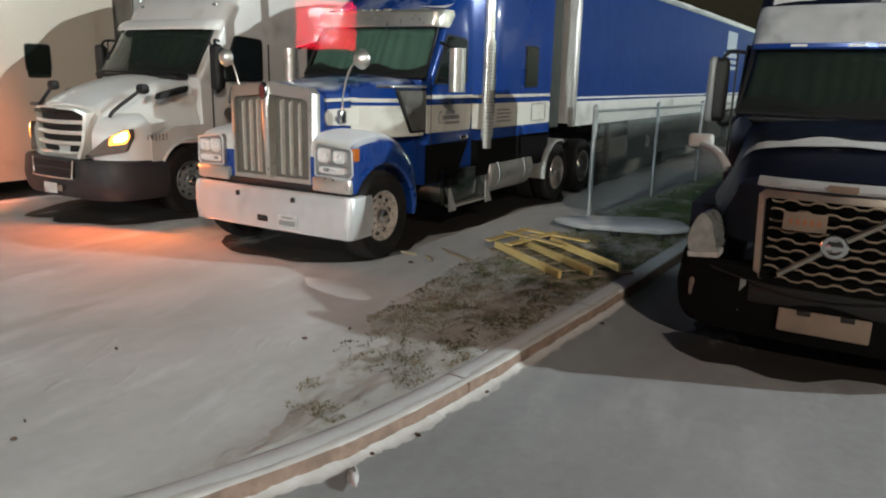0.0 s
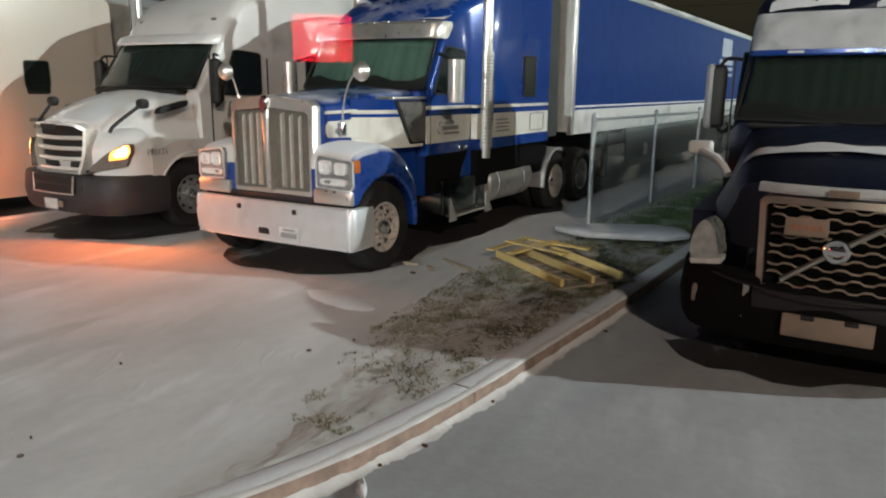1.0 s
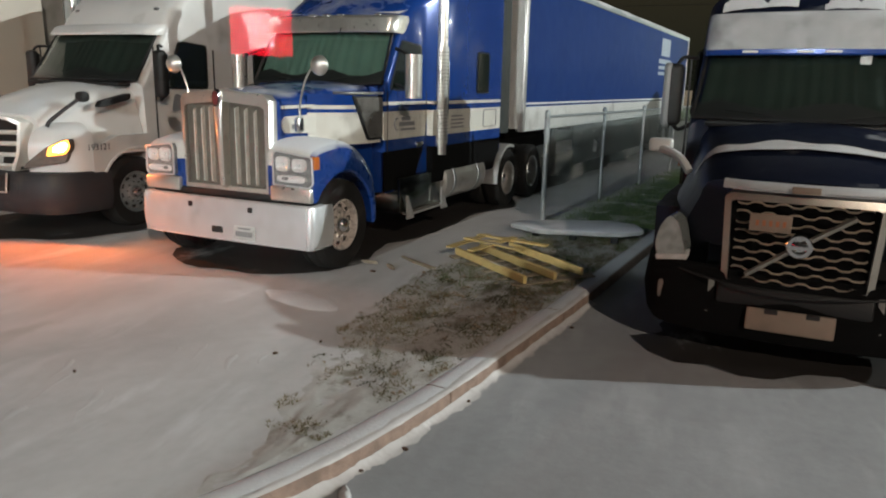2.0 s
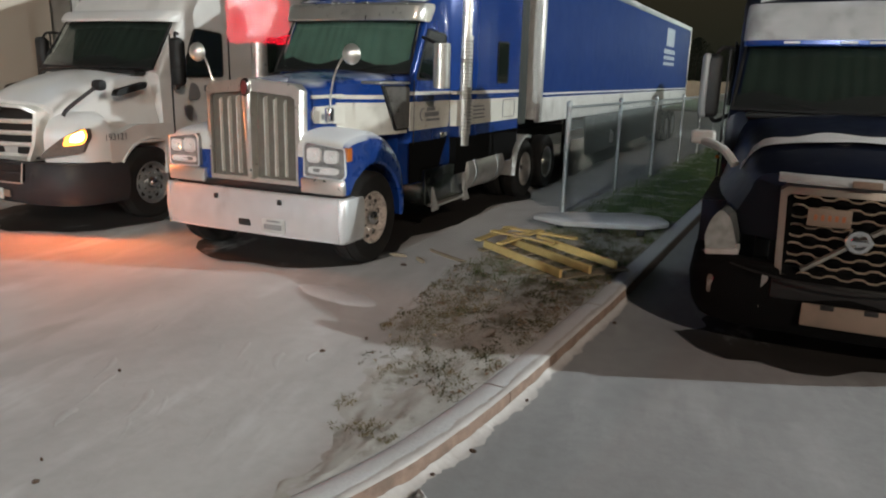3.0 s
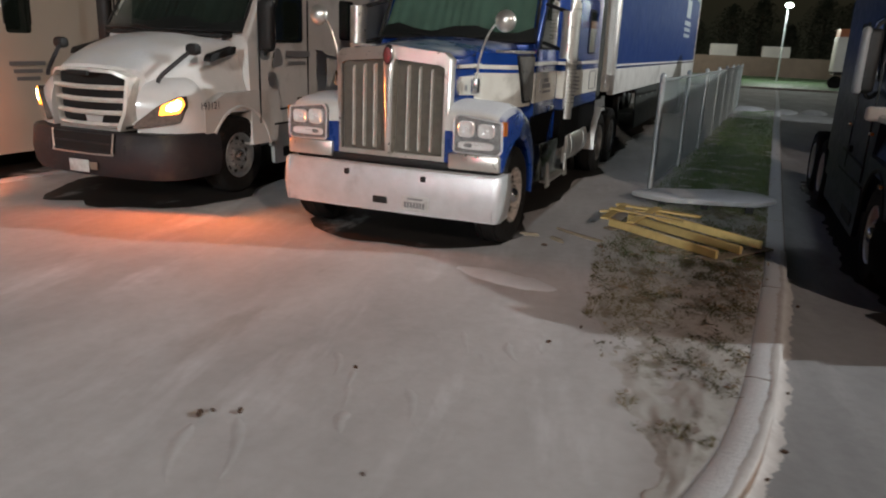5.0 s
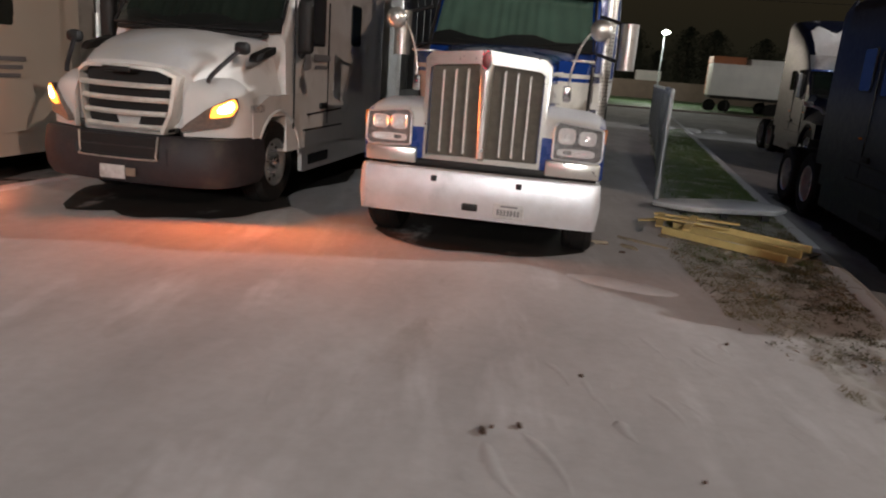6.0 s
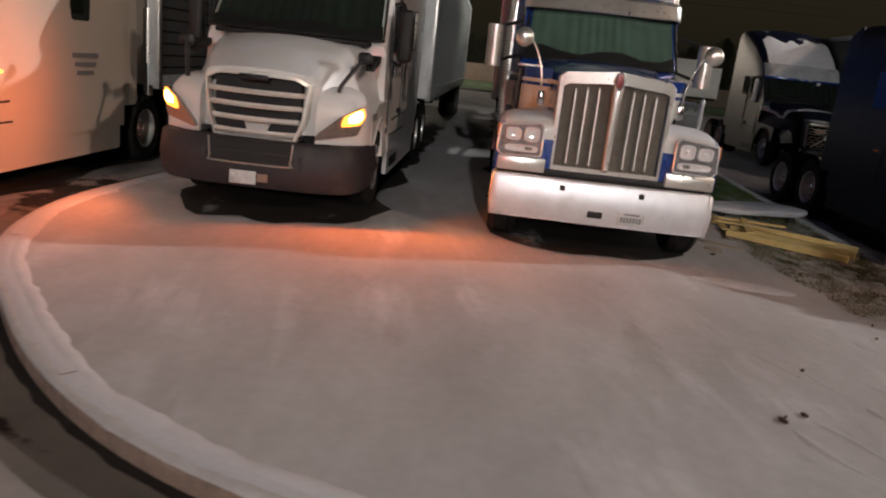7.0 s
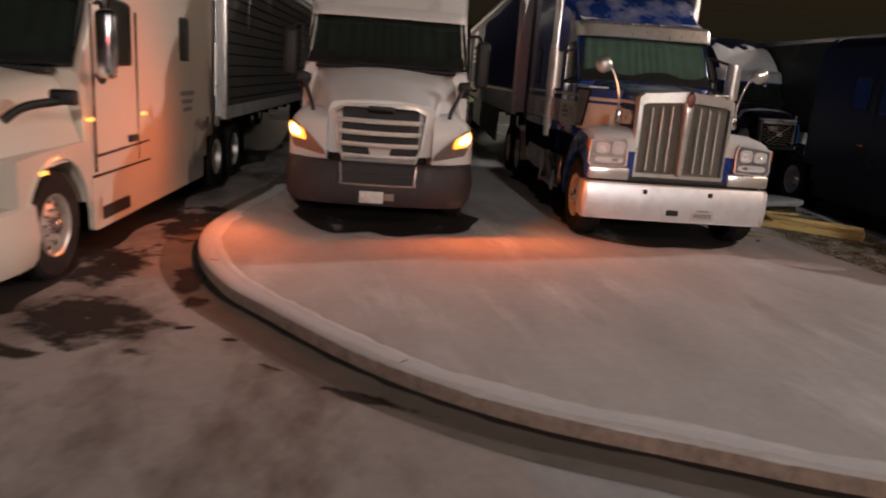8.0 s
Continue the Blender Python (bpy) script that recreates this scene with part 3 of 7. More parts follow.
def chassis(T, y0, y1, axles, half=0.43, zc=0.75, rim=None, deep=True, front=None):
    for s in (-1, 1):
        part("frame_rail", a_box((s * half - 0.05, y0, zc - 0.13), (s * half + 0.05, y1, zc + 0.13), 0.01), M["frame"], T)
    for y in axles:
        part("axle", lathe(bmesh.new(), [(0.07, -0.9), (0.09, -0.5), (0.20, -0.15), (0.20, 0.15), (0.09, 0.5), (0.07, 0.9)], (0, y, 0.52), 1, 12), M["frame"], T)
        for s in (-1, 1):
            wheel(T, s * 0.72, y, 0.51, s, rim=rim, deep=False)
            wheel(T, s * 1.06, y, 0.51, s, rim=rim, deep=deep)
    if front:
        part("axle", tube(bmesh.new(), [(-0.9, front, 0.5), (0.9, front, 0.5)], 0.06, 10), M["frame"], T)


def snow_cap(T, pts, thick, name="snow_patch", seed=1, rough=0.25):
    """A low drift with an uneven edge on a sheet of points: pts(u, v) gives a place for u, v in 0..1."""
    rnd = random.Random(seed)
    n, m = 22, 12
    ph = [rnd.uniform(0, 6.28) for _ in range(6)]
    bm = bmesh.new()
    vs = {}
    for i in range(n + 1):
        for j in range(m + 1):
            u, v = i / n, j / m
            wob = rough * (0.5 + 0.25 * math.sin(9 * u + ph[0]) + 0.25 * math.sin(23 * u + ph[1] + 3 * v))
            h = min(1.0, 6 * u * (1 - u) * 1.2, 5 * (1 - v)) * thick * (0.7 + 0.5 * noise.noise((u * 7 + seed, v * 5, 0)))
            p = Vector(pts(u, v * (1 - wob)))
            vs[i, j] = bm.verts.new(p + Vector((0, 0, max(0.0, h))))
    for i in range(n):
        for j in range(m):
            bm.faces.new((vs[i, j], vs[i + 1, j], vs[i + 1, j + 1], vs[i, j + 1]))
    return part(name, bm, M["snow"], T, "thin drifted snow", 80)


# ---- ground ----
KERB = smooth_line([(0.2, 52), (-0.84, 29.6), (-1.12, 24.6), (-1.68, 13.1), (-1.96, 7.25), (-2.03, 6.2), (-2.11, 5.1), (-2.18, 4.25), (-2.25, 3.67), (-2.35, 3.1), (-2.55, 2.45),
                    (-2.85, 1.75), (-3.4, 1.05), (-4.2, 0.55), (-5.3, 0.28), (-6.2, 0.26), (-7.0, 0.45), (-7.8, 0.74), (-8.6, 1.05), (-9.3, 1.48), (-9.95, 2.06), (-10.56, 2.76), (-11.12, 3.45),
                    (-11.62, 4.5), (-11.86, 5.7), (-11.80, 7.0), (-11.6, 9.0), (-11.4, 14), (-11.0, 52)], 6)
KERB = [Vector((p.x, p.y, 0)) for p in KERB]
KH = 0.13


def offset_line(line, d):
    out = []
    for i, p in enumerate(line):
        t = (line[min(i + 1, len(line) - 1)] - line[max(i - 1, 0)]).normalized()
        out.append(p + d * Vector((-t.y, t.x, 0)))
    return out


def strip(a, b, za, zb):
    """A band between two lines."""
    bm = bmesh.new()
    ra, rb = [bm.verts.new((p.x, p.y, za)) for p in a], [bm.verts.new((p.x, p.y, zb)) for p in b]
    for i in range(len(a) - 1):
        bm.faces.new((ra[i], ra[i + 1], rb[i + 1], rb[i]))
    return bm


bm = bmesh.new()
R = 900
vs = [bm.verts.new(p) for p in ((-R, -R, 0), (R, -R, 0), (R, R, 0), (-R, R, 0))]
bm.faces.new(vs)
tagged(part("ground", bm, M["road"]), "asphalt yard under thin wind-blown snow", "ground", kind="structure")

inner = offset_line(KERB, -0.21)
test_in = inner[len(inner) // 2]
if (test_in - Vector((-6, 6, 0))).length > (KERB[len(KERB) // 2] - Vector((-6, 6, 0))).length:
    inner = offset_line(KERB, 0.21)
    SIGN = 1
else:
    SIGN = -1
bm = bmesh.new()
bm.faces.new([bm.verts.new((p.x, p.y, KH - 0.012)) for p in inner])
bmesh.ops.triangulate(bm, faces=bm.faces)
island = tagged(part("pavement", bm, M["lot"]), "raised concrete lot with a thin snow cover", "pavement", kind="structure")

nose = [p for p in KERB if p.x < -3.6 and p.y < 30]
gut = tagged(part("gutter", strip(offset_line(nose, -SIGN * 0.40), offset_line(nose, -SIGN * -0.02), 0.004, 0.006), M["gutter"]), "bare concrete gutter along the kerb", "gutter", kind="structure")

kerb = tagged(new("kerb"), "pinkish concrete kerb dusted with snow", "kerb", kind="structure")


def kerb_piece(i0, i1):
    """One cast length of kerb, with rounded nose and a joint gap at its end."""
    prof = [(0.0, 0.0), (0.0, KH - 0.035), (0.012, KH - 0.012), (0.035, KH), (0.17, KH), (0.205, KH - 0.012), (0.205, 0.0)]
    line = KERB[i0:i1 + 1]
    loops = []
    for i in range(i0, i1 + 1):
        t = (KERB[min(i + 1, len(KERB) - 1)] - KERB[max(i - 1, 0)]).normalized()
        nrm = Vector((-t.y, t.x, 0)) * SIGN
        p = KERB[i] + (t * 0.007 if i == i0 else (-t * 0.007 if i == i1 else Vector()))
        loops.append([p + nrm * a + Vector((0, 0, z)) for a, z in prof])
    part("kerb_stone", loft(bmesh.new(), loops), M["kerb"], kerb)


cut, last = [0], 0
for i in range(1, len(KERB)):
    if sum((KERB[k + 1] - KERB[k]).length for k in range(last, i)) > 3.0 or i == len(KERB) - 1:
        cut.append(i)
        last = i
joint = min(range(len(KERB)), key=lambda i: (KERB[i] - Vector((-2.18, 4.25, 0))).length)
near = min(range(1, len(cut) - 1), key=lambda k: abs(cut[k] - joint))
cut[near] = joint
for a, c in zip(cut, cut[1:]):
    kerb_piece(a, c)

M["clod"] = mat("frozen_dirt", (0.075, 0.045, 0.030), 0.8, 0.0, (0.04, 0.028, 0.020), 20, bump=0.5)
M["kerb_snow"] = mat("kerb_snow", (0.62, 0.61, 0.61), 0.9, 0.0, (0.46, 0.44, 0.43), 6, bump=0.5, bump_scale=40)
# ragged snow lip lying over the kerb's outer edge
lip_rows, run = [], 0.0
for i in range(len(KERB) - 1):
    a, c = KERB[i], KERB[i + 1]
    if a.y > 8.5 or a.x < -12.5:
        continue
    steps = max(1, int((c - a).length / 0.03))
    for k in range(steps):
        p = a.lerp(c, k / steps)
        t = (c - a).normalized()
        nrm = Vector((-t.y, t.x, 0)) * SIGN
        q = noise.noise((p.x * 3, p.y * 3, 0)) * 0.5 + noise.noise((p.x * 17, p.y * 17, 2)) * 0.35 + noise.noise((p.x * 41, p.y * 41, 5)) * 0.2
        drop, back = max(0.002, 0.002 + 0.026 * q), 0.060 + 0.05 * q
        lip_rows.append([p + nrm * back + Vector((0, 0, KH + 0.0015)), p + nrm * 0.035 + Vector((0, 0, KH + 0.005)), p + nrm * 0.008 + Vector((0, 0, KH - 0.002)), p - nrm * 0.003 + Vector((0, 0, KH - 0.010)), p - nrm * 0.0005 + Vector((0, 0, KH - 0.012 - drop))])
bm = bmesh.new()
sheet(bm, lip_rows)
tagged(part("snow_lip", bm, M["kerb_snow"], None, "", 80), "ragged rim of snow along the kerb edge", "snow", kind="structure")

# low drift of snow caught behind the kerb round the nose
drift_rows = []
for i in range(len(KERB) - 1):
    a, c = KERB[i], KERB[i + 1]
    if a.y > 6.5 or a.x > -3.4:
        continue
    steps = max(1, int((c - a).length / 0.05))
    t = (c - a).normalized()
    nrm = Vector((-t.y, t.x, 0)) * SIGN
    for k in range(steps):
        p = a.lerp(c, k / steps)
        q = noise.noise((p.x * 1.6, p.y * 1.6, 3)) + 0.5 * noise.noise((p.x * 6, p.y * 6, 8))
        h, w = max(0.003, 0.010 + 0.010 * q), 0.11 + 0.06 * q
        drift_rows.append([p + nrm * (0.15 + w * f) + Vector((0, 0, KH - 0.013 * f + h * math.sin(math.pi * f) ** 1.3)) for f in (0.0, 0.2, 0.4, 0.6, 0.8, 1.0)])
bm = bmesh.new()
sheet(bm, drift_rows)
tagged(part("snow_drift", bm, M["snow"], None, "", 80), "low drift of snow behind the kerb", "snow", kind="structure")


# ---- the blue conventional tractor ----
M["skirt"] = mat("dark_skirt_panel", (0.022, 0.027, 0.025), 0.6, 0.0, (0.036, 0.040, 0.036), 1.5, dirt=0.2)
M["fender_white"] = mat("frosted_white_paint", (0.70, 0.69, 0.66), 0.45, 0.0, (0.56, 0.55, 0.52), 5, coat=0.2, snow=1.1, dirt=0.15)
M["rim_bright"] = mat("polished_rim", (0.66, 0.60, 0.55), 0.28, 0.30, (0.54, 0.48, 0.44), 6, rvar=0.08)
M["dull_chrome"] = mat("dull_chrome", (0.50, 0.47, 0.43), 0.30, 0.85, (0.30, 0.27, 0.24), 4, rvar=0.10, dirt=0.25)
M["polished"] = mat("polished_aluminium", (0.22, 0.23, 0.21), 0.16, 1.0, (0.14, 0.145, 0.13), 3, rvar=0.08, dirt=0.25)

def blue_tractor():
    T = thing("semi_truck", (-5.93, 6.10, KH - 0.012), "royal blue and white long-nose semi truck with chrome bumper", "truck")
    B, W, C, F = M["kw_blue"], M["kw_white"], M["chrome"], M["frost_chrome"]
    # bumper, wrapped round at the ends
    bm = bmesh.new()
    pl = smooth_line([(-1.215, 0.42), (-1.225, 0.22), (-1.225, 0.06), (-1.20, 0.02), (-1.15, 0.0), (-0.6, -0.022), (0, -0.03), (0.6, -0.022), (1.15, 0.0), (1.20, 0.02), (1.225, 0.06), (1.225, 0.22), (1.215, 0.42)], 4)
    prof = [(0.0, 0.335), (0.012, 0.345), (0.0, 0.40), (-0.015, 0.55), (0.0, 0.77), (0.012, 0.80), (0.045, 0.815), (0.045, 0.335)]
    loops = []
    for i, p in enumerate(pl):
        t = (pl[min(i + 1, len(pl) - 1)] - pl[max(i - 1, 0)]).normalized()
        nrm = Vector((-t.y, t.x, 0))
        loops.append([Vector((p.x, p.y, 0)) + nrm * a + Vector((0, 0, z)) for a, z in prof])
    bumper = part("bumper", loft(bm, loops), M["bumper_chrome"], T, "wide satin chrome bumper")
    for x in (-0.44, 0.43):
        part("tow_hole", a_box((x - 0.03, -0.045, 0.685), (x + 0.03, 0.02, 0.745), 0.012), M["black"], bumper)
    part("tow_slot", a_box((-0.135, -0.045, 0.415), (0.04, 0.02, 0.50), 0.02), M["black"], bumper)
    plate = part("number_plate", a_box((0.20, -0.05, 0.375), (0.505, -0.038, 0.53), 0.006), M["plate"], bumper)
    bars_text(plate, [(0.235 + 0.034 * k, 0.258 + 0.034 * k, 0.41, 0.47) for k in range(7)] + [(0.27, 0.44, 0.495, 0.512)], pose(0, -0.052, 0), M["grey_ink"], "plate_mark")
    # black filler box paints the shade in the gap above the bumper
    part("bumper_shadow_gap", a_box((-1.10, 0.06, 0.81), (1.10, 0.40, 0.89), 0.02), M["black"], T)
    # grille
    gx, g0, g1 = 0.62, 0.89, 1.955
    gr = part("grille_frame", grille_frame(gx, g0, g1), F, T, "salt-dulled chrome grille surround")
    bm = a_box((-gx + 0.06, 0.125, g0 + 0.05), (gx - 0.06, 0.150, g1 - 0.07))
    part("grille_mesh", bm, M["mesh_grey"], gr)
    for s in (-1, 1):
        for k in range(3):
            x = s * (0.185 + 0.125 * k)
            bm = bmesh.new()
            yy = 0.055 + 0.05 * abs(x) / gx
            slab = [(yy + 0.09, g0 + 0.07), (yy, g0 + 0.09), (yy, g1 - 0.15 - 0.02 * k), (yy + 0.09, g1 - 0.12)]
            slab_poly(bm, slab, x - 0.0075, x + 0.0075, 0.003, 1)
            part("grille_bar", bm, M["bright_bar"], gr)
    bm = loft(bmesh.new(), [[(-w, y + 0.014, z), (-0.6 * w, y, z), (0.6 * w, y, z), (w, y + 0.014, z), (w, 0.14, z), (-w, 0.14, z)] for w, y, z in ((0.030, 0.10, g0 + 0.02), (0.032, 0.02, g0 + 0.06), (0.048, 0.0, g1 - 0.30), (0.058, 0.0, g1 - 0.12), (0.056, 0.03, g1 + 0.03))])
    part("grille_spine", bm, F, gr)
    oval = lambda f, y: [(0.052 * f * math.cos(a), y, g1 - 0.045 + 0.10 * f * math.sin(a)) for a in [k * math.pi / 10 for k in range(20)]]
    em = part("emblem", loft(bmesh.new(), [oval(1.0, 0.03), oval(1.0, -0.012), oval(0.92, -0.022), oval(0.78, -0.022)]), C, gr, "chrome oval emblem with a red field")
    part("emblem_field", loft(bmesh.new(), [oval(0.76, -0.005), oval(0.76, -0.024), oval(0.5, -0.028)]), M["emblem"], em)
    # bonnet
    bm = loft(bmesh.new(), [body_loop(0.17, 0.60, 0.59, 0.85, 1.95, 0.10, 0.05), body_loop(0.6, 0.66, 0.63, 0.85, 1.985, 0.14, 0.05), body_loop(1.1, 0.74, 0.70, 0.85, 2.03, 0.16, 0.05), body_loop(1.82, 0.88, 0.84, 0.85, 2.09, 0.16, 0.04)])
    part("bonnet", bm, B, T, "blue bonnet with white side flash")
    for s in (-1, 1):
        # white flash on the bonnet flank
        bm = bmesh.new()
        lo = [(0.33, 1.60), (0.37, 1.545), (0.66, 1.535), (0.95, 1.51), (1.25, 1.43), (1.5, 1.39)]
        hi = [(0.33, 1.67), (0.38, 1.725), (0.66, 1.735), (0.95, 1.745), (1.25, 1.755), (1.5, 1.76)]
        xs = lambda y: 0.60 + 0.17 * (y - 0.17)
        loft(bm, [[(s * (xs(a[0]) + 0.006), a[0], a[1]), (s * (xs(c[0]) + 0.006), c[0], c[1]), (s * (xs(c[0]) - 0.03), c[0], c[1]), (s * (xs(a[0]) - 0.03), a[0], a[1])] for a, c in zip(lo, hi)])
        part("bonnet_flash", bm, W, T, "white side flash")
        bm = bmesh.new()
        loft(bm, [[(s * (xs(y) + 0.005), y, 1.80 + 0.025 * y), (s * (xs(y) + 0.003), y, 1.835 + 0.025 * y), (s * (xs(y) - 0.03), y, 1.835 + 0.025 * y), (s * (xs(y) - 0.03), y, 1.80 + 0.025 * y)] for y in (0.33, 0.7, 1.1, 1.5)])
        part("pinstripe", bm, W, T)
        bars_text(T, [(0.10 * k, 0.10 * k + 0.055, 0, 0.055) for k in range(4)], Matrix.Translation((s * (xs(0.45) + 0.014), 0.45 if s > 0 else 0.82, 1.585)) @ pose(0, 0, 0, 0, 0, s * 90), M["grey_ink"], "badge_mark")
        # fender with headlamp bay
        bm = bulged_fender(bmesh.new(), s, 0.66, 0.52)
        fender = part("fender", bm, M["kw_fender"], T, "blue fender with a white frosted top")
        fender.data.materials.append(M["fender_white"])
        for p in fender.data.polygons:
            p.material_index = 1 if abs(p.center.x) < 1.165 and p.center.z > 1.24 and p.center.y < 1.12 else 0
        part("fender_valance", a_box((min(s * 0.66, s * 1.19), 0.035, 0.84), (max(s * 0.66, s * 1.20), 0.14, 1.00), 0.02), F, fender)
        bm = bmesh.new()
        lens = round_poly([(0.72, 1.02), (1.16, 1.00), (1.205, 1.05), (1.19, 1.33), (0.76, 1.385), (0.72, 1.34)], 0.025)
        loft(bm, [[(s * x, 0.030 + 0.16 * max(0, x - 0.9) ** 1, z) for x, z in lens], [(s * x, 0.20, z) for x, z in lens]])
        hl = part("headlamp", bm, M["lens"], T, "clear headlamp unit with inner reflectors")
        rim = [(s * x, 0.026 + 0.16 * max(0, x - 0.9), z) for x, z in lens]
        part("bezel", tube(bmesh.new(), rim + rim[:1], 0.011, 6), M["bumper_chrome"], hl, "bright chrome bezel")
        for x0, x1, z0, z1 in ((0.76, 0.93, 1.17, 1.33), (0.96, 1.13, 1.17, 1.31), (0.76, 1.13, 1.05, 1.13)):
            cx, cz, hx, hz, y0 = s * (x0 + x1) / 2, (z0 + z1) / 2, (x1 - x0) / 2, (z1 - z0) / 2, 0.016 + 0.10 * max(0, x1 - 0.95)
            ring = lambda f, y: [(cx + f * hx * math.copysign(abs(math.cos(q)) ** 0.55, math.cos(q)), y, cz + f * hz * math.copysign(abs(math.sin(q)) ** 0.55, math.sin(q))) for q in [k * 0.2618 + 0.01 for k in range(24)]]
            part("reflector", loft(bmesh.new(), [ring(1.0, y0 + 0.04), ring(1.0, y0), ring(0.90, y0 - 0.006), ring(0.80, y0), ring(0.5, y0 + 0.012), ring(0.25, y0 + 0.014), ring(0.2, y0 - 0.004), ring(0.08, y0 - 0.008)]), M["reflector"], hl)
        bm = bmesh.new()
        loft(bm, [[(s * x, y, z) for x, z in ((1.185, 1.20), (1.224, 1.20), (1.224, 1.335), (1.185, 1.34))] for y in (0.085, 0.17)])
        part("turn_lens", bm, M["amber"], hl)
        part("fender_marker", a_box((min(s * 1.06, s * 1.12), 0.62, 1.415), (max(s * 1.06, s * 1.12), 0.70, 1.455), 0.012), M["lens"], fender)
        # hood mirror on a bent stem
        mx, my, mz = s * 1.05, 0.45, 2.28
        hm = part("hood_mirror", sphere_cap((mx, my, mz), 0.108), F, T, "round chrome fender mirror")
        part("mirror_stem", tube(bmesh.new(), smooth_line([(s * 0.80, 0.42, 1.62), (s * 0.80, 0.42, 1.85), (s * 0.86, 0.42, 2.08), (s * 0.94, 0.43, 2.23), (s * 1.02, 0.45, 2.29)], 4), 0.011, 8), F, hm)
        part("stem_foot", a_box((min(s * 0.74, s * 0.82), 0.38, 1.56), (max(s * 0.74, s * 0.82), 0.47, 1.72), 0.02), C, hm)
        # air cleaner between bonnet and cab
        for z0, z1, paint in ((1.38, 1.76, W), (1.76, 1.80, B), (1.80, 1.845, W), (1.845, 1.97, B)):
            bm = loft(bmesh.new(), [[(s * 0.66, 0.74, z), (s * 0.90, 1.00 + (1.97 - z) * 0.42, z), (s * 0.985, 1.14 + (1.97 - z) * 0.66, z), (s * 1.0, 1.80, z), (s * 0.74, 1.80, z)] for z in (z0, z1)])
            part("cowl_band", bm, paint, T)
        side_panel("air_cleaner_rim", round_poly([(1.17, 1.955), (1.83, 1.955), (1.83, 1.42), (1.50, 1.42)], 0.03), 1.0, s, M["black"], T, 0.006, 0.03)
        side_panel("air_cleaner", round_poly([(1.22, 1.935), (1.82, 1.935), (1.82, 1.445), (1.53, 1.445)], 0.03), 1.0, s, M["dull_chrome"], T, 0.022, 0.03, "chrome air cleaner cover")
        part("air_cleaner_lid", a_box((min(s * 0.76, s * 1.04), 1.10, 1.97), (max(s * 0.76, s * 1.025), 1.84, 2.00), 0.012), F, T)
        # steps, tank, stack
        part("step_box", a_box((min(s * 0.62, s * 1.14), 2.12, 0.42), (max(s * 0.62, s * 1.12), 3.34, 0.90), 0.03), M["polished"], T, "polished battery box with steps")
        part("step", a_box((min(s * 1.08, s * 1.20), 2.25, 0.385), (max(s * 1.08, s * 1.20), 3.30, 0.415), 0.008), M["alu"], T)
        for yy in (2.18, 3.22):
            side_panel("step_bracket", [(yy, 0.34), (yy + 0.20, 0.34), (yy + 0.02, 0.66), (yy, 0.66)], 1.19, s, M["alu"], T)
        tank = part("fuel_tank", lathe_y((s * 0.86, 0.70), [(0.02, 3.40), (0.28, 3.41), (0.315, 3.45), (0.315, 4.92), (0.28, 4.96), (0.02, 4.97)]), M["alu"], T, "round aluminium fuel tank")
        for yy in (3.70, 4.6):
            part("tank_strap", lathe_y((s * 0.86, 0.70), [(0.317, yy), (0.325, yy + 0.005), (0.325, yy + 0.055), (0.317, yy + 0.06)]), M["galv"], tank)
        sx, sy = s * 1.13, 3.28
        stack = part("exhaust_pipe", tube(bmesh.new(), [(sx, sy, 1.12), (sx, sy, 4.0), (sx, sy + 0.02, 4.1), (sx, sy + 0.12, 4.28)], 0.078, 18), F, T, "tall chrome exhaust stack")
        sh = part("heat_shield", tube(bmesh.new(), [(sx, sy, 1.28), (sx, sy, 2.62)], 0.098, 18), F, stack, "perforated chrome heat shield")
        bm = bmesh.new()
        for i in range(26):
            for j in range(5):
                a = (0 if s > 0 else math.pi) + (j - 2) * 0.42 - 0.6 * s
                p, z = Vector((sx + 0.099 * math.cos(a), sy + 0.099 * math.sin(a), 0)), 1.34 + 0.048 * i
                box(bm, (p.x - 0.005, p.y - 0.005, z), (p.x + 0.005, p.y + 0.005, z + 0.014))
        tagged(part("shield_holes", bm, M["black"], sh), kind="stuff")
        part("grab_rail", tube(bmesh.new(), smooth_line([(s * 1.05, 3.42, 1.55), (s * 1.15, 3.44, 1.58), (s * 1.15, 3.44, 2.5), (s * 1.05, 3.42, 2.54)], 4), 0.014, 8), C, T)
        # door mirror
        dm = part("door_mirror", tube(bmesh.new(), [(s * 1.38, 1.97, 1.93), (s * 1.38, 1.97, 1.97), (s * 1.38, 1.97, 2.42), (s * 1.38, 1.97, 2.46)], 0.105, 16), F, T, "tall chrome door mirror")
        for z in (2.0, 2.44):
            part("mirror_arm", tube(bmesh.new(), [(s * 1.36, 1.99, z), (s * 1.04, 2.12, z + 0.1)], 0.022, 8), M["black"], dm)
    # cab and sleeper
    R2 = 0.17
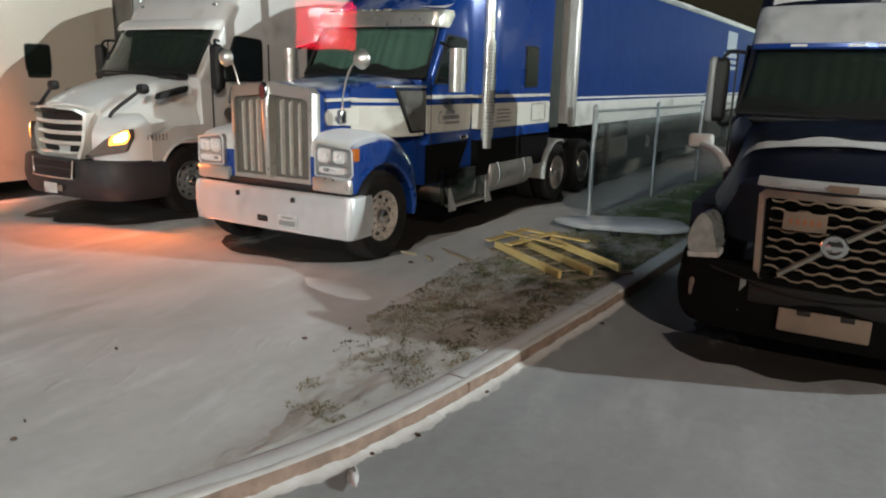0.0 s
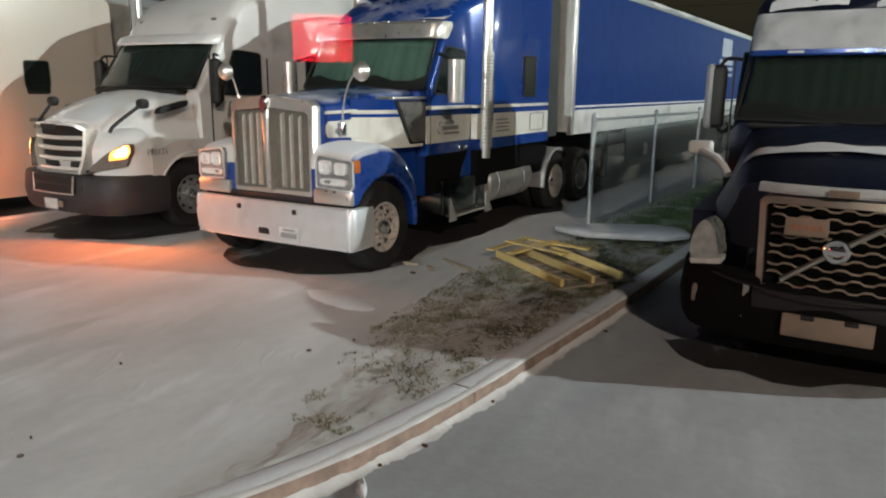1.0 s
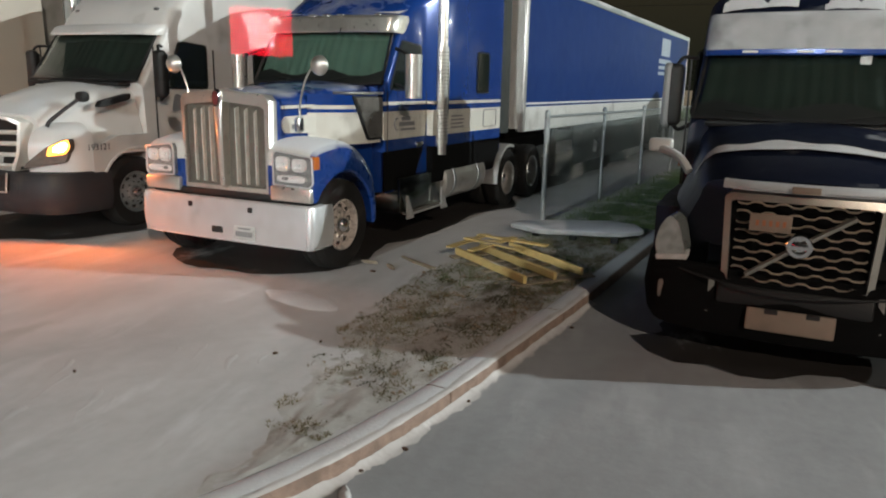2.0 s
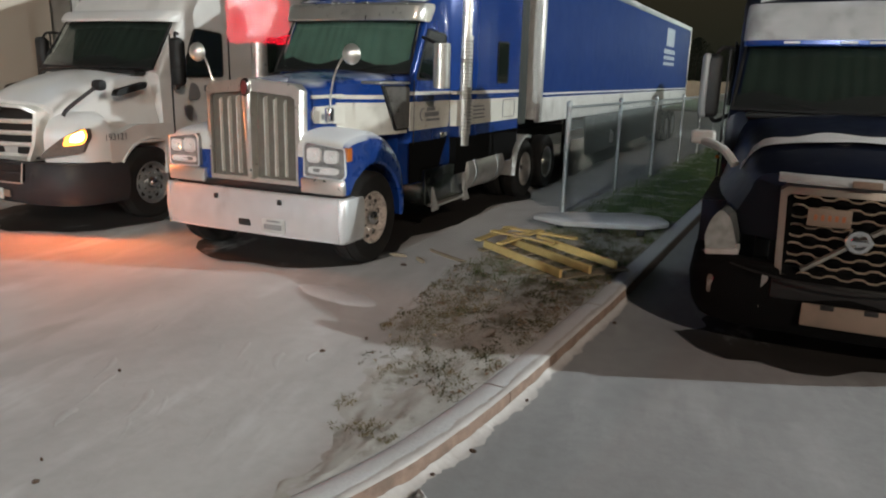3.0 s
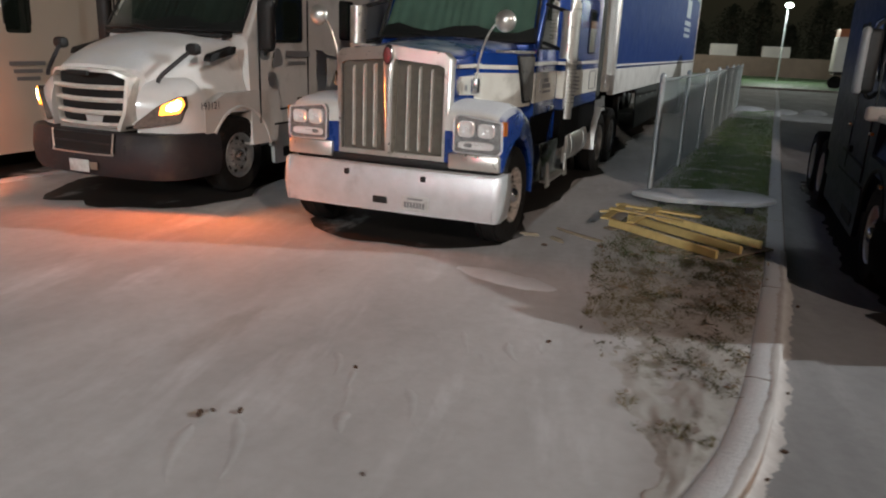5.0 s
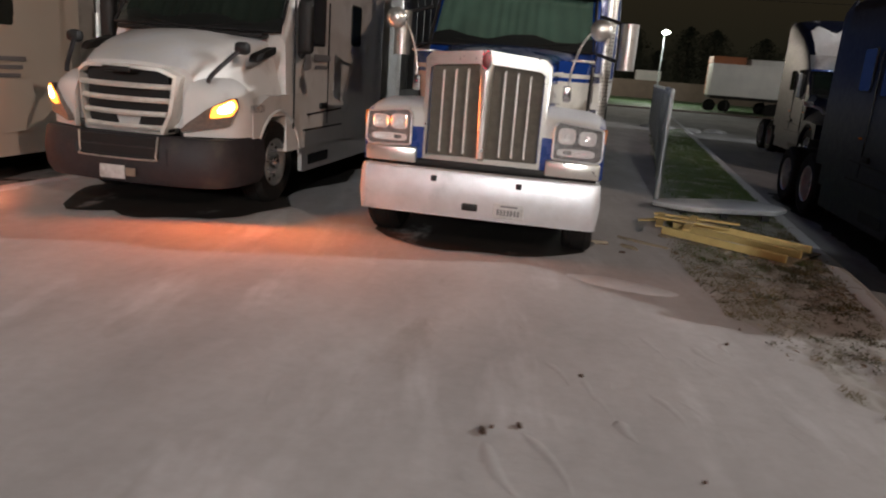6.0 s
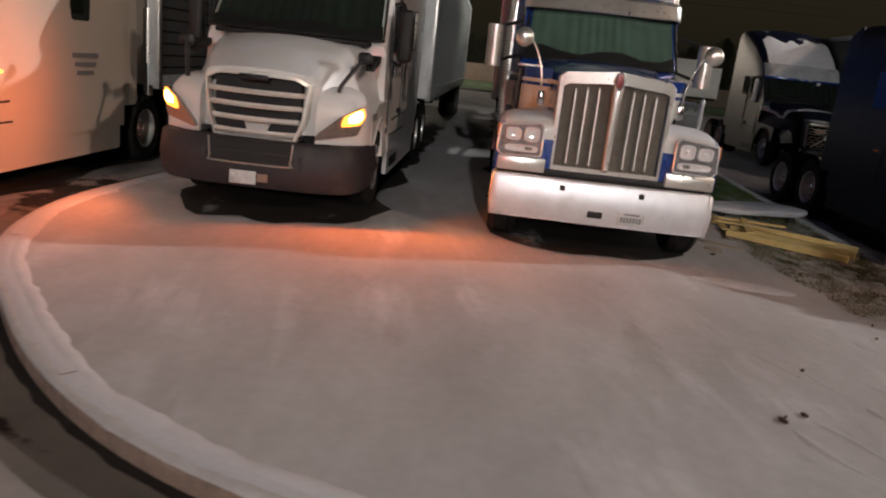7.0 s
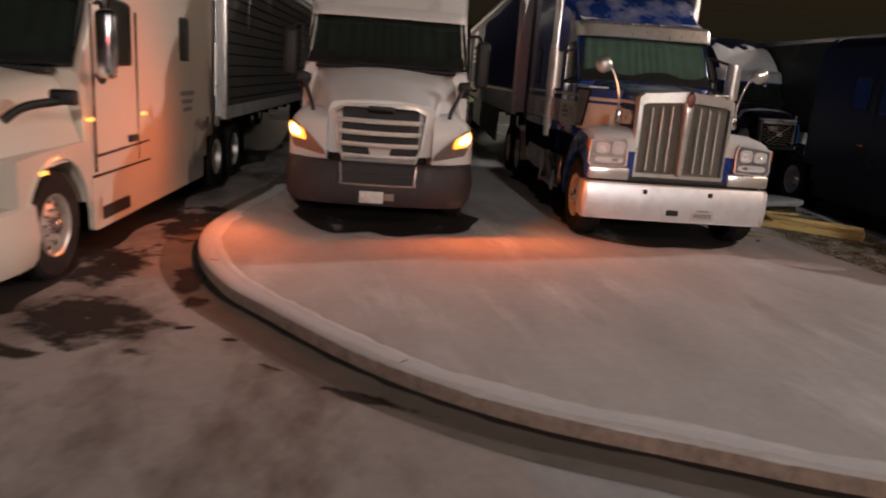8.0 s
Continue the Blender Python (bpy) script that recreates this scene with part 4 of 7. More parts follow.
    cab = loft(bmesh.new(), [body_loop(1.78, 1.02, 1.02, 0.72, 2.06, 0.08, 0.02, 0.12), body_loop(2.16, 1.02, 1.02, 0.72, 2.76, 0.08, 0.02, 0.12), body_loop(2.24, 1.02, 1.00, 0.72, 2.92, 0.14, 0.04, 0.10), body_loop(2.8, 1.03, 1.0, 0.72, 3.26, 0.2, 0.06),
                              body_loop(3.05, 1.03, 1.02, 0.72, 3.36, 0.2, 0.06), body_loop(3.15, 1.10, 1.10, 0.72, 3.42, 0.2, 0.06), body_loop(3.8, 1.12, 1.12, 0.72, 3.68, 0.2, 0.08), body_loop(4.6, 1.12, 1.12, 0.72, 3.82, 0.2, 0.08), body_loop(5.62, 1.12, 1.12, 0.72, 3.86, 0.2, 0.08)])
    cabp = part("cab", cab, B, T, "blue cab with high sleeper roof")
    windscreen(T, 0.99, 1.78, 2.07, 2.15, 2.735, 0.12, M["curtain"])
    bm = bmesh.new()
    vis = [(-1.03, 2.32), (-1.0, 2.12), (-0.8, 2.02), (0, 1.96), (0.8, 2.02), (1.0, 2.12), (1.03, 2.32)]
    vl = smooth_line(vis, 3)
    loft(bm, [[(p.x, p.y, 2.735), (p.x, p.y - 0.01, 2.755), (p.x, p.y + 0.05, 2.92), (p.x, p.y + 0.14, 2.96), (p.x, p.y + 0.16, 2.90), (p.x, p.y + 0.05, 2.76)] for p in vl])
    vz = part("sun_visor", bm, F, T, "snow-dusted chrome sun visor")
    for x in (-0.75, -0.22, 0.0, 0.22, 0.75):
        part("roof_marker", a_box((x - 0.06, 2.06 + 0.12 * x * x, 2.90), (x + 0.06, 2.20 + 0.12 * x * x, 2.975), 0.02), M["lens"], vz)
    for s in (-1, 1):
        xc, xsl = 1.02, 1.12
        side_panel("band_lower", [(1.84, 1.40), (3.08, 1.40), (3.08, 1.755), (1.84, 1.755)], xc, s, W, T)
        side_panel("band_lower", [(3.10, 1.40), (5.6, 1.40), (5.6, 1.755), (3.10, 1.755)], xsl, s, W, T)
        side_panel("pinstripe", [(1.84, 1.835), (3.08, 1.835), (3.08, 1.88), (1.84, 1.88)], xc, s, W, T)
        side_panel("pinstripe", [(3.10, 1.835), (5.6, 1.835), (5.6, 1.88), (3.10, 1.88)], xsl, s, W, T)
        # matte black lower panels paint the shade along the cab's bottom
        side_panel("skirt", [(1.85, 0.73), (3.12, 0.73), (3.12, 1.25), (1.85, 1.25)], xc, s, M["matte_black"], T)
        side_panel("skirt", [(3.10, 0.73), (5.6, 0.73), (5.6, 1.24), (3.10, 1.24)], xsl, s, M["matte_black"], T)
        for z0, z1, paint in ((0.73, 1.245, M["matte_black"]), (1.40, 1.755, W), (1.835, 1.88, W)):
            part("sleeper_corner", a_box((min(s * 1.0, s * 1.127), 3.035, z0), (max(s * 1.0, s * 1.127), 3.16, z1), 0.006, 1), paint, T)
        side_window(T, [(1.98, 2.02), (2.86, 2.02), (2.86, 2.62), (2.30, 2.66)], xc + 0.0, s)
        side_window(T, [(4.55, 1.98), (5.05, 1.98), (5.05, 2.62), (4.55, 2.62)], xsl, s, "sleeper_window")
        # door seams, handle, hatch
        for y in (1.93, 3.0):
            side_panel("door_seam", [(y, 1.22), (y + 0.014, 1.22), (y + 0.014, 2.02), (y, 2.02)], xc, s, M["black"], T, 0.008)
        part("door_handle", a_box((min(s * 1.02, s * 1.055), 2.70, 1.26), (max(s * 1.02, s * 1.055), 2.90, 1.33), 0.012), C, T)
        hatch = round_poly([(4.85, 1.45), (5.4, 1.45), (5.4, 1.72), (4.85, 1.72)], 0.05)
        bm = bmesh.new()
        ring = [(s * (xsl + 0.010), y, z) for y, z in hatch]
        tube(bm, ring + ring[:1], 0.008, 5)
        part("locker_hatch", bm, M["grey_ink"], T)
        m = pose(s * (xc + 0.011), 2.18 if s > 0 else 2.82, 1.5, 0, 0, 90 * s)
        bars_text(T, [(0.12, 0.36, 0.13, 0.18), (0.06, 0.48, 0.06, 0.115), (0.10, 0.5, 0.0, 0.03)], m, M["grey_ink"], "door_lettering")
        bm = bmesh.new()
        tube(bm, [(s * (xc + 0.010), 2.18 + 0.07 * math.cos(a), 1.59 + 0.075 * math.sin(a)) for a in [1.2 + k * 0.35 for k in range(11)]], 0.009, 5)
        part("door_emblem", bm, M["grey_ink"], T, "plain grey crescent emblem")
        m = pose(s * (xsl + 0.011), 3.62 if s > 0 else 4.22, 1.48, 0, 0, 90 * s)
        bars_text(T, [(0.0, 0.46 - 0.05 * (k % 2), 0.055 * k, 0.055 * k + 0.022) for k in range(4)], m, M["grey_ink"], "permit_lettering")
        # fairing behind the sleeper
        side_panel("side_extender", round_poly([(5.62, 1.3), (6.05, 1.3), (6.0, 3.6), (5.62, 3.8)], 0.08), 1.12, s, M["skirt"], T, 0.0, 0.04, "dark side extender behind the sleeper")
        bm = bmesh.new()
        slab_poly(bm, arc(5.92, 0.51, 0.60, 70, 185, 10) + arc(5.92, 0.51, 0.56, 185, 70, 10), s * 0.90, s * 1.22, 0)
        part("rear_mudguard", bm, M["alu"], T, "bright half-round mudguard")
        wheel(T, s * 1.05, 0.66, 0.52, s, 0.52, 0.31, M["rim_bright"])
    chassis(T, 0.5, 8.0, (5.92, 7.22), front=0.66)
    part("engine_block", a_box((-0.55, 0.35, 0.55), (0.55, 1.9, 1.0), 0.1), M["frame"], T)
    part("radiator_back", a_box((-0.56, 0.2, 0.62), (0.56, 0.32, 0.95), 0.05), M["frame"], T)
    part("fifth_wheel", a_box((-0.45, 6.1, 0.98), (0.45, 7.0, 1.06), 0.04), M["frame"], T)
    snow_cap(T, lambda u, v: (-0.95 + 1.9 * u, 2.36 + 0.95 * v, 2.985 + 0.30 * v / 0.50 * 0.52 if v < 0.5 else 3.14 + (v - 0.5) * 0.56), 0.035, "snow_patch", 3, 0.45)
    return T


def grille_frame(gx, g0, g1):
    bm = bmesh.new()
    outer = [(-gx, g0), (gx, g0), (gx + 0.01, g1 - 0.06), (gx - 0.05, g1), (0.12, g1 + 0.04), (0, g1 + 0.055), (-0.12, g1 + 0.04), (-gx + 0.05, g1), (-gx - 0.01, g1 - 0.06)]
    innr = [(-gx + 0.048, g0 + 0.05), (gx - 0.048, g0 + 0.05), (gx - 0.048, g1 - 0.15), (gx - 0.10, g1 - 0.12), (0.12, g1 - 0.085), (0, g1 - 0.08), (-0.12, g1 - 0.085), (-gx + 0.10, g1 - 0.12), (-gx + 0.048, g1 - 0.15)]
    yb = lambda x: 0.03 + 0.06 * abs(x) / gx
    loops = [[(x, yb(x) + 0.14, z) for x, z in outer], [(x, yb(x) + 0.012, z) for x, z in outer], [(x * 0.985, yb(x), z) for x, z in outer],
             [(x, yb(x), z) for x, z in innr], [(x, yb(x) + 0.02, z) for x, z in innr], [(x, yb(x) + 0.14, z) for x, z in innr]]
    return loft(bm, loops, True, False)


def sphere_cap(c, r):
    """A round mirror head: domed back, flat rim."""
    bm = bmesh.new()
    loops = []
    for k in range(8):
        a = radians(8 + 82 * k / 7)
        loops.append([(c[0] + r * math.sin(a) * math.cos(t), c[1] - 0.75 * r * math.cos(a), c[2] + r * math.sin(a) * math.sin(t)) for t in [i * math.pi / 9 for i in range(18)]])
    loops.append([(c[0] + r * 0.9 * math.cos(t), c[1] + 0.02, c[2] + r * 0.9 * math.sin(t)) for t in [i * math.pi / 9 for i in range(18)]])
    return loft(bm, loops)


def lathe_y(c, prof, n=24):
    """A turned solid about an axis along y: c = (x, z), prof of (radius, y)."""
    return loft(bmesh.new(), [[(c[0] + r * math.cos(6.28319 * k / n), y, c[1] + r * math.sin(6.28319 * k / n)) for k in range(n)] for r, y in prof])


# ---- aerodynamic tractors ----
def aero_tractor(place, label, paint, style, group="", end=5.6, roof=3.92):
    """A sloping-nosed tractor; end and roof give the sleeper's length and height."""
    T = thing("semi_truck", place, label, "truck", group)
    P = paint
    volvo = style == "split"
    # d: how much further forward the short-nosed cab stands
    wy, top0, d = (1.42, 1.50, 0.0) if volvo else (1.42, 1.62, 0.40)
    hood = [body_loop(0.16, 0.98, 0.80, 0.95, top0, 0.16, 0.04, 0.40), body_loop(0.45, 1.10, 0.88, 0.98, top0 + 0.10, 0.22, 0.05, 0.30), body_loop(0.95, 1.18, 0.92, 1.05, top0 + 0.22, 0.28, 0.06, 0.12), body_loop(1.5, 1.20, 0.96, 1.08, top0 + 0.33, 0.28, 0.06, 0.03), body_loop(2.02, 1.20, 1.02, 1.08, top0 + 0.42, 0.26, 0.05)]
    if not volvo:
        hood = [body_loop(0.12, 0.93, 0.67, 0.95, 1.60, 0.13, 0.04, 0.42), body_loop(0.42, 1.08, 0.77, 0.98, 1.735, 0.20, 0.05, 0.30), body_loop(0.80, 1.18, 0.88, 1.05, 1.85, 0.26, 0.06, 0.12), body_loop(1.20, 1.20, 0.95, 1.08, 1.95, 0.28, 0.06, 0.03), body_loop(1.62, 1.20, 1.02, 1.08, 2.02, 0.26, 0.05)]
    part("bonnet", loft(bmesh.new(), hood), P, T, "sloping bonnet dusted with snow")
    zc = top0 + 0.40
    cab = [body_loop(1.88 - d, 1.20, 1.16, 0.62, zc, 0.10, 0.02, 0.18), body_loop(2.38 - d, 1.22, 1.14, 0.62, zc + 0.74, 0.10, 0.03, 0.18), body_loop(2.52 - d, 1.22, 1.14, 0.62, min(roof - 0.25, zc + 0.98), 0.18, 0.05, 0.12), body_loop(3.0 - d, 1.22, 1.16, 0.62, min(roof - 0.08, zc + 1.42), 0.22, 0.06),
           body_loop(3.6 - 0.5 * d, 1.22, 1.20, 0.62, min(roof - 0.03, 3.72), 0.22, 0.08), body_loop(4.6, 1.23, 1.22, 0.62, roof - 0.01, 0.2, 0.08), body_loop(end, 1.23, 1.22, 0.62, roof, 0.2, 0.08)]
    part("cab", loft(bmesh.new(), cab), P, T, "cab with tall aerodynamic sleeper")
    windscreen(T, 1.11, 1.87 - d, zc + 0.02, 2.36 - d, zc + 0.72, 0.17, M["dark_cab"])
    part("scuttle", a_box((-0.98, 1.78 - d, zc - 0.03), (0.98, 2.0 - d, zc + 0.03), 0.03), M["black"], T)
    # bumper
    bm = bmesh.new()
    pl = smooth_line([(-1.22, 0.95), (-1.21, 0.60), (-1.10, 0.24), (-0.75, 0.06), (0, 0.0), (0.75, 0.06), (1.10, 0.24), (1.21, 0.60), (1.22, 0.95)], 4)
    zb, zt = (0.24, 0.80) if volvo else (0.33, 0.87)
    prof = [(0.05, zb), (0.0, zb + 0.08), (-0.03, (zb + zt) / 2), (0.0, zt - 0.03), (0.03, zt), (0.16, zt), (0.16, zb)]
    loops = []
    for i, p in enumerate(pl):
        t = (pl[min(i + 1, len(pl) - 1)] - pl[max(i - 1, 0)]).normalized()
        loops.append([Vector((p.x, p.y, z)) + Vector((-t.y, t.x, 0)) * a for a, z in prof])
    bumper = part("bumper", loft(bm, loops), M["matte_black"] if paint is M["navy"] else P if volvo else M["grey_plastic"], T, "moulded bumper")
    if volvo:
        bx = "chrome" if paint is M["cream_truck"] else "bar_metal"
        # tall framed grille with wavy slats and a diagonal bar
        fr = bmesh.new()
        gx, g0, g1 = (0.575 if paint is M["navy"] else 0.60), 0.70, 1.44
        o = [(-gx + 0.03, g0), (gx - 0.03, g0), (gx, g1 - 0.04), (gx - 0.05, g1), (-gx + 0.05, g1), (-gx, g1 - 0.04)]
        n_ = [(-gx + 0.08, g0 + 0.04), (gx - 0.08, g0 + 0.04), (gx - 0.05, g1 - 0.075), (gx - 0.08, g1 - 0.055), (-gx + 0.08, g1 - 0.055), (-gx + 0.05, g1 - 0.075)]
        yb = lambda x: -0.045 + 0.10 * (x / gx) ** 2
        loft(fr, [[(x, yb(x) + 0.25, z) for x, z in o], [(x, yb(x), z) for x, z in o], [(x, yb(x) - 0.012, z) for x, z in n_], [(x, yb(x) + 0.10, z) for x, z in n_]], True, False)
        gr = part("grille_frame", fr, M[bx], T, "bright grille surround")
        part("grille_back", a_box((-gx + 0.03, 0.10, g0 + 0.02), (gx - 0.03, 0.22, g1 - 0.05)), M["matte_black"], gr)
        for k in range(9):
            z = g0 + 0.060 + 0.076 * k
            top, n = [], 60
            for i in range(n + 1):
                x = (-gx + 0.10) + (2 * gx - 0.20) * i / n
                ph = (x / 0.19 + (0.5 if k % 2 else 0)) % 1.0
                w = 0.011 * max(-1, min(1, 1.7 * math.sin(6.28319 * ph)))
                top.append((x, yb(x) + 0.02, z + w))
            bm = bmesh.new()
            loft(bm, [[(x, y, zz + 0.007), (x, y - 0.010, zz), (x, y, zz - 0.007), (x, y + 0.03, zz - 0.005), (x, y + 0.03, zz + 0.005)] for x, y, zz in top])
            part("grille_slat", bm, M["slat"], gr)
        part("diagonal_bar", tube(bmesh.new(), [(-0.36, -0.035, g0 + 0.10), (0, -0.055, 1.075), (0.36, -0.035, g1 - 0.12)], 0.022, 6), M["bar_metal"], gr)
        bm = loft(bmesh.new(), [[(r * math.cos(a), y, 1.075 + r * math.sin(a)) for a in [k * math.pi / 14 for k in range(28)]] for r, y in ((0.095, -0.03), (0.095, -0.085), (0.085, -0.095), (0.06, -0.095), (0.055, -0.08), (0.055, -0.05))])
        badge = part("badge_ring", bm, M["chrome"], gr, "plain round badge ring")
        part("badge_bar", a_box((-0.06, -0.095, 1.05), (0.06, -0.07, 1.10), 0.006), M["chrome"], badge)
        if paint is M["navy"]:
            strip_plan = [(0.655, 0.10), (0.72, 0.135), (0.79, 0.20), (0.79, 0.42), (0.655, 0.40)]
            part("corner_strip", loft(bmesh.new(), [[(x - 0.02 * f, y + 0.05 * f, z) for x, y in strip_plan] for f, z in ((1, 0.44), (0.3, 0.50), (0, 0.80), (0, 1.25), (0.6, 1.38), (1.5, 1.43))]), M["strip_blue"], T, "bright blue corner strip beside the grille")
            brow = [(-0.60, 0.12), (-0.4, 0.045), (0, 0.01), (0.4, 0.045), (0.60, 0.12)]
            part("grille_brow", loft(bmesh.new(), [[(p.x, p.y - 0.02, 1.465), (p.x, p.y - 0.03, 1.485), (p.x, p.y + 0.02, 1.525), (p.x, p.y + 0.10, 1.53), (p.x, p.y + 0.10, 1.46)] for p in smooth_line(brow, 3)]), M["frost"], T, "frost-covered lip above the grille")
            part("brow_plate", a_box((-0.10, -0.045, 1.47), (0.10, -0.02, 1.525), 0.008), M["tan_plate"], T)
            cord = smooth_line([(-1.13, 0.30, 0.80), (-0.75, 0.02, 0.745), (-0.3, -0.12, 0.715), (0.2, -0.125, 0.70), (0.7, 0.03, 0.72), (1.14, 0.30, 0.76)], 5)
            part("front_cord", tube(bmesh.new(), cord, 0.010, 6), M["black"], T, "thin black cord tied across the grille")
            pl2 = part("grille_plate", a_box((-0.37, -0.075, 1.165), (-0.07, -0.06, 1.305), 0.006), M["tan_plate"], gr, "tan number plate on the grille")
            bars_text(pl2, [(-0.325 + 0.048 * k, -0.303 + 0.048 * k, 1.212, 1.255) for k in range(5)], pose(0, -0.078, 0), M["rust"], "plate_marks")
        # chrome legs beside the grille, low tan plate holder, headlamps
        for s in (-1, 1):
            part("grille_leg", slab_poly(bmesh.new(), [(0.02, 0.44), (0.06, 0.44), (0.06, 0.72), (0.02, 0.72)], min(s * 0.585, s * 0.63), max(s * 0.585, s * 0.63), 0.01), M[bx], T)
            bm = bmesh.new()
            ol = round_poly([(0.84, 0.86), (1.09, 0.81), (1.12, 0.93), (1.08, 1.09), (1.00, 1.20), (0.91, 1.12)], 0.06)
            loft(bm, [[(s * x, 0.06 + 0.55 * max(0, x - 0.72) ** 1.3, z) for x, z in ol], [(s * (x - 0.02), 0.45, z) for x, z in ol]])
            hl = part("headlamp", bm, M["pale_lens"] if paint is M["navy"] else M["lens_clear"], T, "upright clear headlamp")
            bm = bmesh.new()
            ol2 = [(0.83, 0.84), (1.09, 0.79), (1.10, 0.83), (0.83, 0.885)]
            loft(bm, [[(s * x, 0.045 + 0.55 * max(0, x - 0.72) ** 1.3, z) for x, z in ol2], [(s * x, 0.3, z) for x, z in ol2]])
            part("lamp_strip", bm, M["plate"], hl)
            part("fog_lamp", a_box((min(s * 0.86, s * 1.06), 0.13, 0.46), (max(s * 0.86, s * 1.06), 0.3, 0.64), 0.04), M["lens_dark"], bumper)
        ph = part("plate_holder", a_box((-0.32, -0.06, 0.36), (0.32, -0.03, 0.545), 0.015), M["tan_plate"] if paint is M["navy"] else M["black"], bumper, "bare tan plate holder")
        for x in (-0.14, 0.16):
            part("holder_hole", a_box((x - 0.05, -0.064, 0.505), (x + 0.05, -0.03, 0.545), 0.008), M["black"], ph)
        part("bumper_insert", a_box((-0.56, -0.02, 0.54), (0.56, 0.12, 0.70), 0.02), M["black"], bumper)
    else:
        # framed grille with five broad bars
        gx, g0, g1 = 0.57, 0.90, 1.56
        yb = lambda x: -0.02 + 0.16 * (x / gx) ** 2
        fr = bmesh.new()
        o = [(-gx + 0.11, g0 - 0.02), (gx - 0.11, g0 - 0.02), (gx - 0.03, g0 + 0.2), (gx + 0.02, g1 - 0.05), (gx - 0.12, g1 + 0.02), (0, g1 + 0.04), (-gx + 0.12, g1 + 0.02), (-gx - 0.02, g1 - 0.05), (-gx + 0.03, g0 + 0.2)]
        n_ = [(x * 0.95, 1.22 + (z - 1.22) * 0.91) for x, z in o]
        loft(fr, [[(x, yb(x) + 0.3, z) for x, z in o], [(x, yb(x), z) for x, z in o], [(x, yb(x) - 0.01, z) for x, z in n_], [(x, yb(x) + 0.10, z) for x, z in n_]], True, False)
        gr = part("grille_frame", fr, M["bright_bar"], T, "silver grille surround")
        part("grille_back", a_box((-gx + 0.09, 0.17, g0), (gx - 0.09, 0.3, g1 - 0.02)), M["black"], gr)
        part("grille_badge", a_box((-0.16, -0.045, g1 - 0.045), (0.16, 0.0, g1 + 0.012), 0.015), M["black"], gr)
        for k in range(4):
            z = g0 + 0.05 + 0.145 * k
            hwk = gx - 0.115 + 0.030 * k
            xs_ = [-hwk + 2 * hwk * i / 12 for i in range(13)]
            bm = loft(bmesh.new(), [[(x, yb(x) + 0.02, z + 0.028), (x, yb(x) - 0.012, z), (x, yb(x) + 0.02, z - 0.028), (x, yb(x) + 0.09, z - 0.02), (x, yb(x) + 0.09, z + 0.02)] for x in xs_])
            part("grille_bar", bm, M["bright_bar"], gr)
        lg = part("lower_grille", slab_poly(bmesh.new(), [(-0.045, 0.64), (-0.045, 0.85), (0.12, 0.85), (0.12, 0.60)], -0.45, 0.45, 0.03), M["black"], bumper, "black lower intake")
        rim = [(-0.47, -0.03, 0.87), (-0.45, -0.05, 0.66), (-0.40, -0.055, 0.615), (0.40, -0.055, 0.615), (0.45, -0.05, 0.66), (0.47, -0.03, 0.87)]
        part("intake_trim", tube(bmesh.new(), smooth_line(rim, 3), 0.011, 6), M["frost_chrome"], lg)
        part("intake_bar", a_box((-0.44, -0.058, 0.735), (0.44, -0.04, 0.755), 0.004, 1), M["grey_plastic"], lg)
        part("number_plate", a_box((-0.22, -0.06, 0.38), (0.08, -0.045, 0.53), 0.006), M["plate"], bumper)
        part("permit_plate", a_box((0.09, -0.06, 0.42), (0.21, -0.045, 0.51), 0.006), M["tan_plate"], bumper)
        for s in (-1, 1):
            bm = bmesh.new()
            ol = round_poly([(0.66, 0.93), (1.10, 1.00), (1.16, 1.20), (1.13, 1.33), (0.92, 1.20), (0.70, 1.00)], 0.04)
            loft(bm, [[(s * x, 0.050 + 0.72 * max(0, x - 0.6) ** 1.25, z) for x, z in ol], [(s * (x - 0.03), 0.60, z) for x, z in ol]])
            hl = part("headlamp", bm, M["lens_dark"], T, "swept headlamp with lit amber turn signal")
            bm = bmesh.new()
            ol = round_poly([(0.93, 1.09), (1.12, 1.12), (1.175, 1.22), (1.15, 1.315), (0.96, 1.21)], 0.03)
            loft(bm, [[(s * x, 0.036 + 0.72 * max(0, x - 0.6) ** 1.25, z) for x, z in ol], [(s * (x - 0.02), 0.40, z) for x, z in ol]])
            ts = part("turn_signal", bm, M["amber_lit"], hl, "lit amber turn signal")
            ol = round_poly([(1.00, 1.145), (1.11, 1.155), (1.15, 1.22), (1.13, 1.285), (1.02, 1.215)], 0.03)
            bm = loft(bmesh.new(), [[(s * x, 0.028 + 0.72 * max(0, x - 0.6) ** 1.25, z) for x, z in ol], [(s * (x - 0.02), 0.38, z) for x, z in ol]])
            part("lit_bulb", bm, M["bulb"], ts, "glowing yellow bulb")
            plan = [(0.66, 0.16), (0.90, 0.27), (1.06, 0.37), (1.13, 0.44), (1.185, 0.57), (1.205, 0.74), (0.68, 0.76)]
            bm = loft(bmesh.new(), [[(s * (0.68 + (x - 0.68) * f), 0.76 + (y - 0.76) * f, z) for x, y in plan] for f, z in ((1.0, 0.88), (1.0, 1.14), (0.985, 1.22), (0.95, 1.29), (0.88, 1.36), (0.78, 1.42), (0.64, 1.475), (0.45, 1.51))])
            part("headlamp_surround", bm, P, T)
            # hood-mounted mirror
            hm = part("hood_mirror", a_box((min(s * 0.97, s * 1.14), 0.66, 1.78), (max(s * 0.97, s * 1.14), 0.80, 1.92), 0.05), M["black"], T)
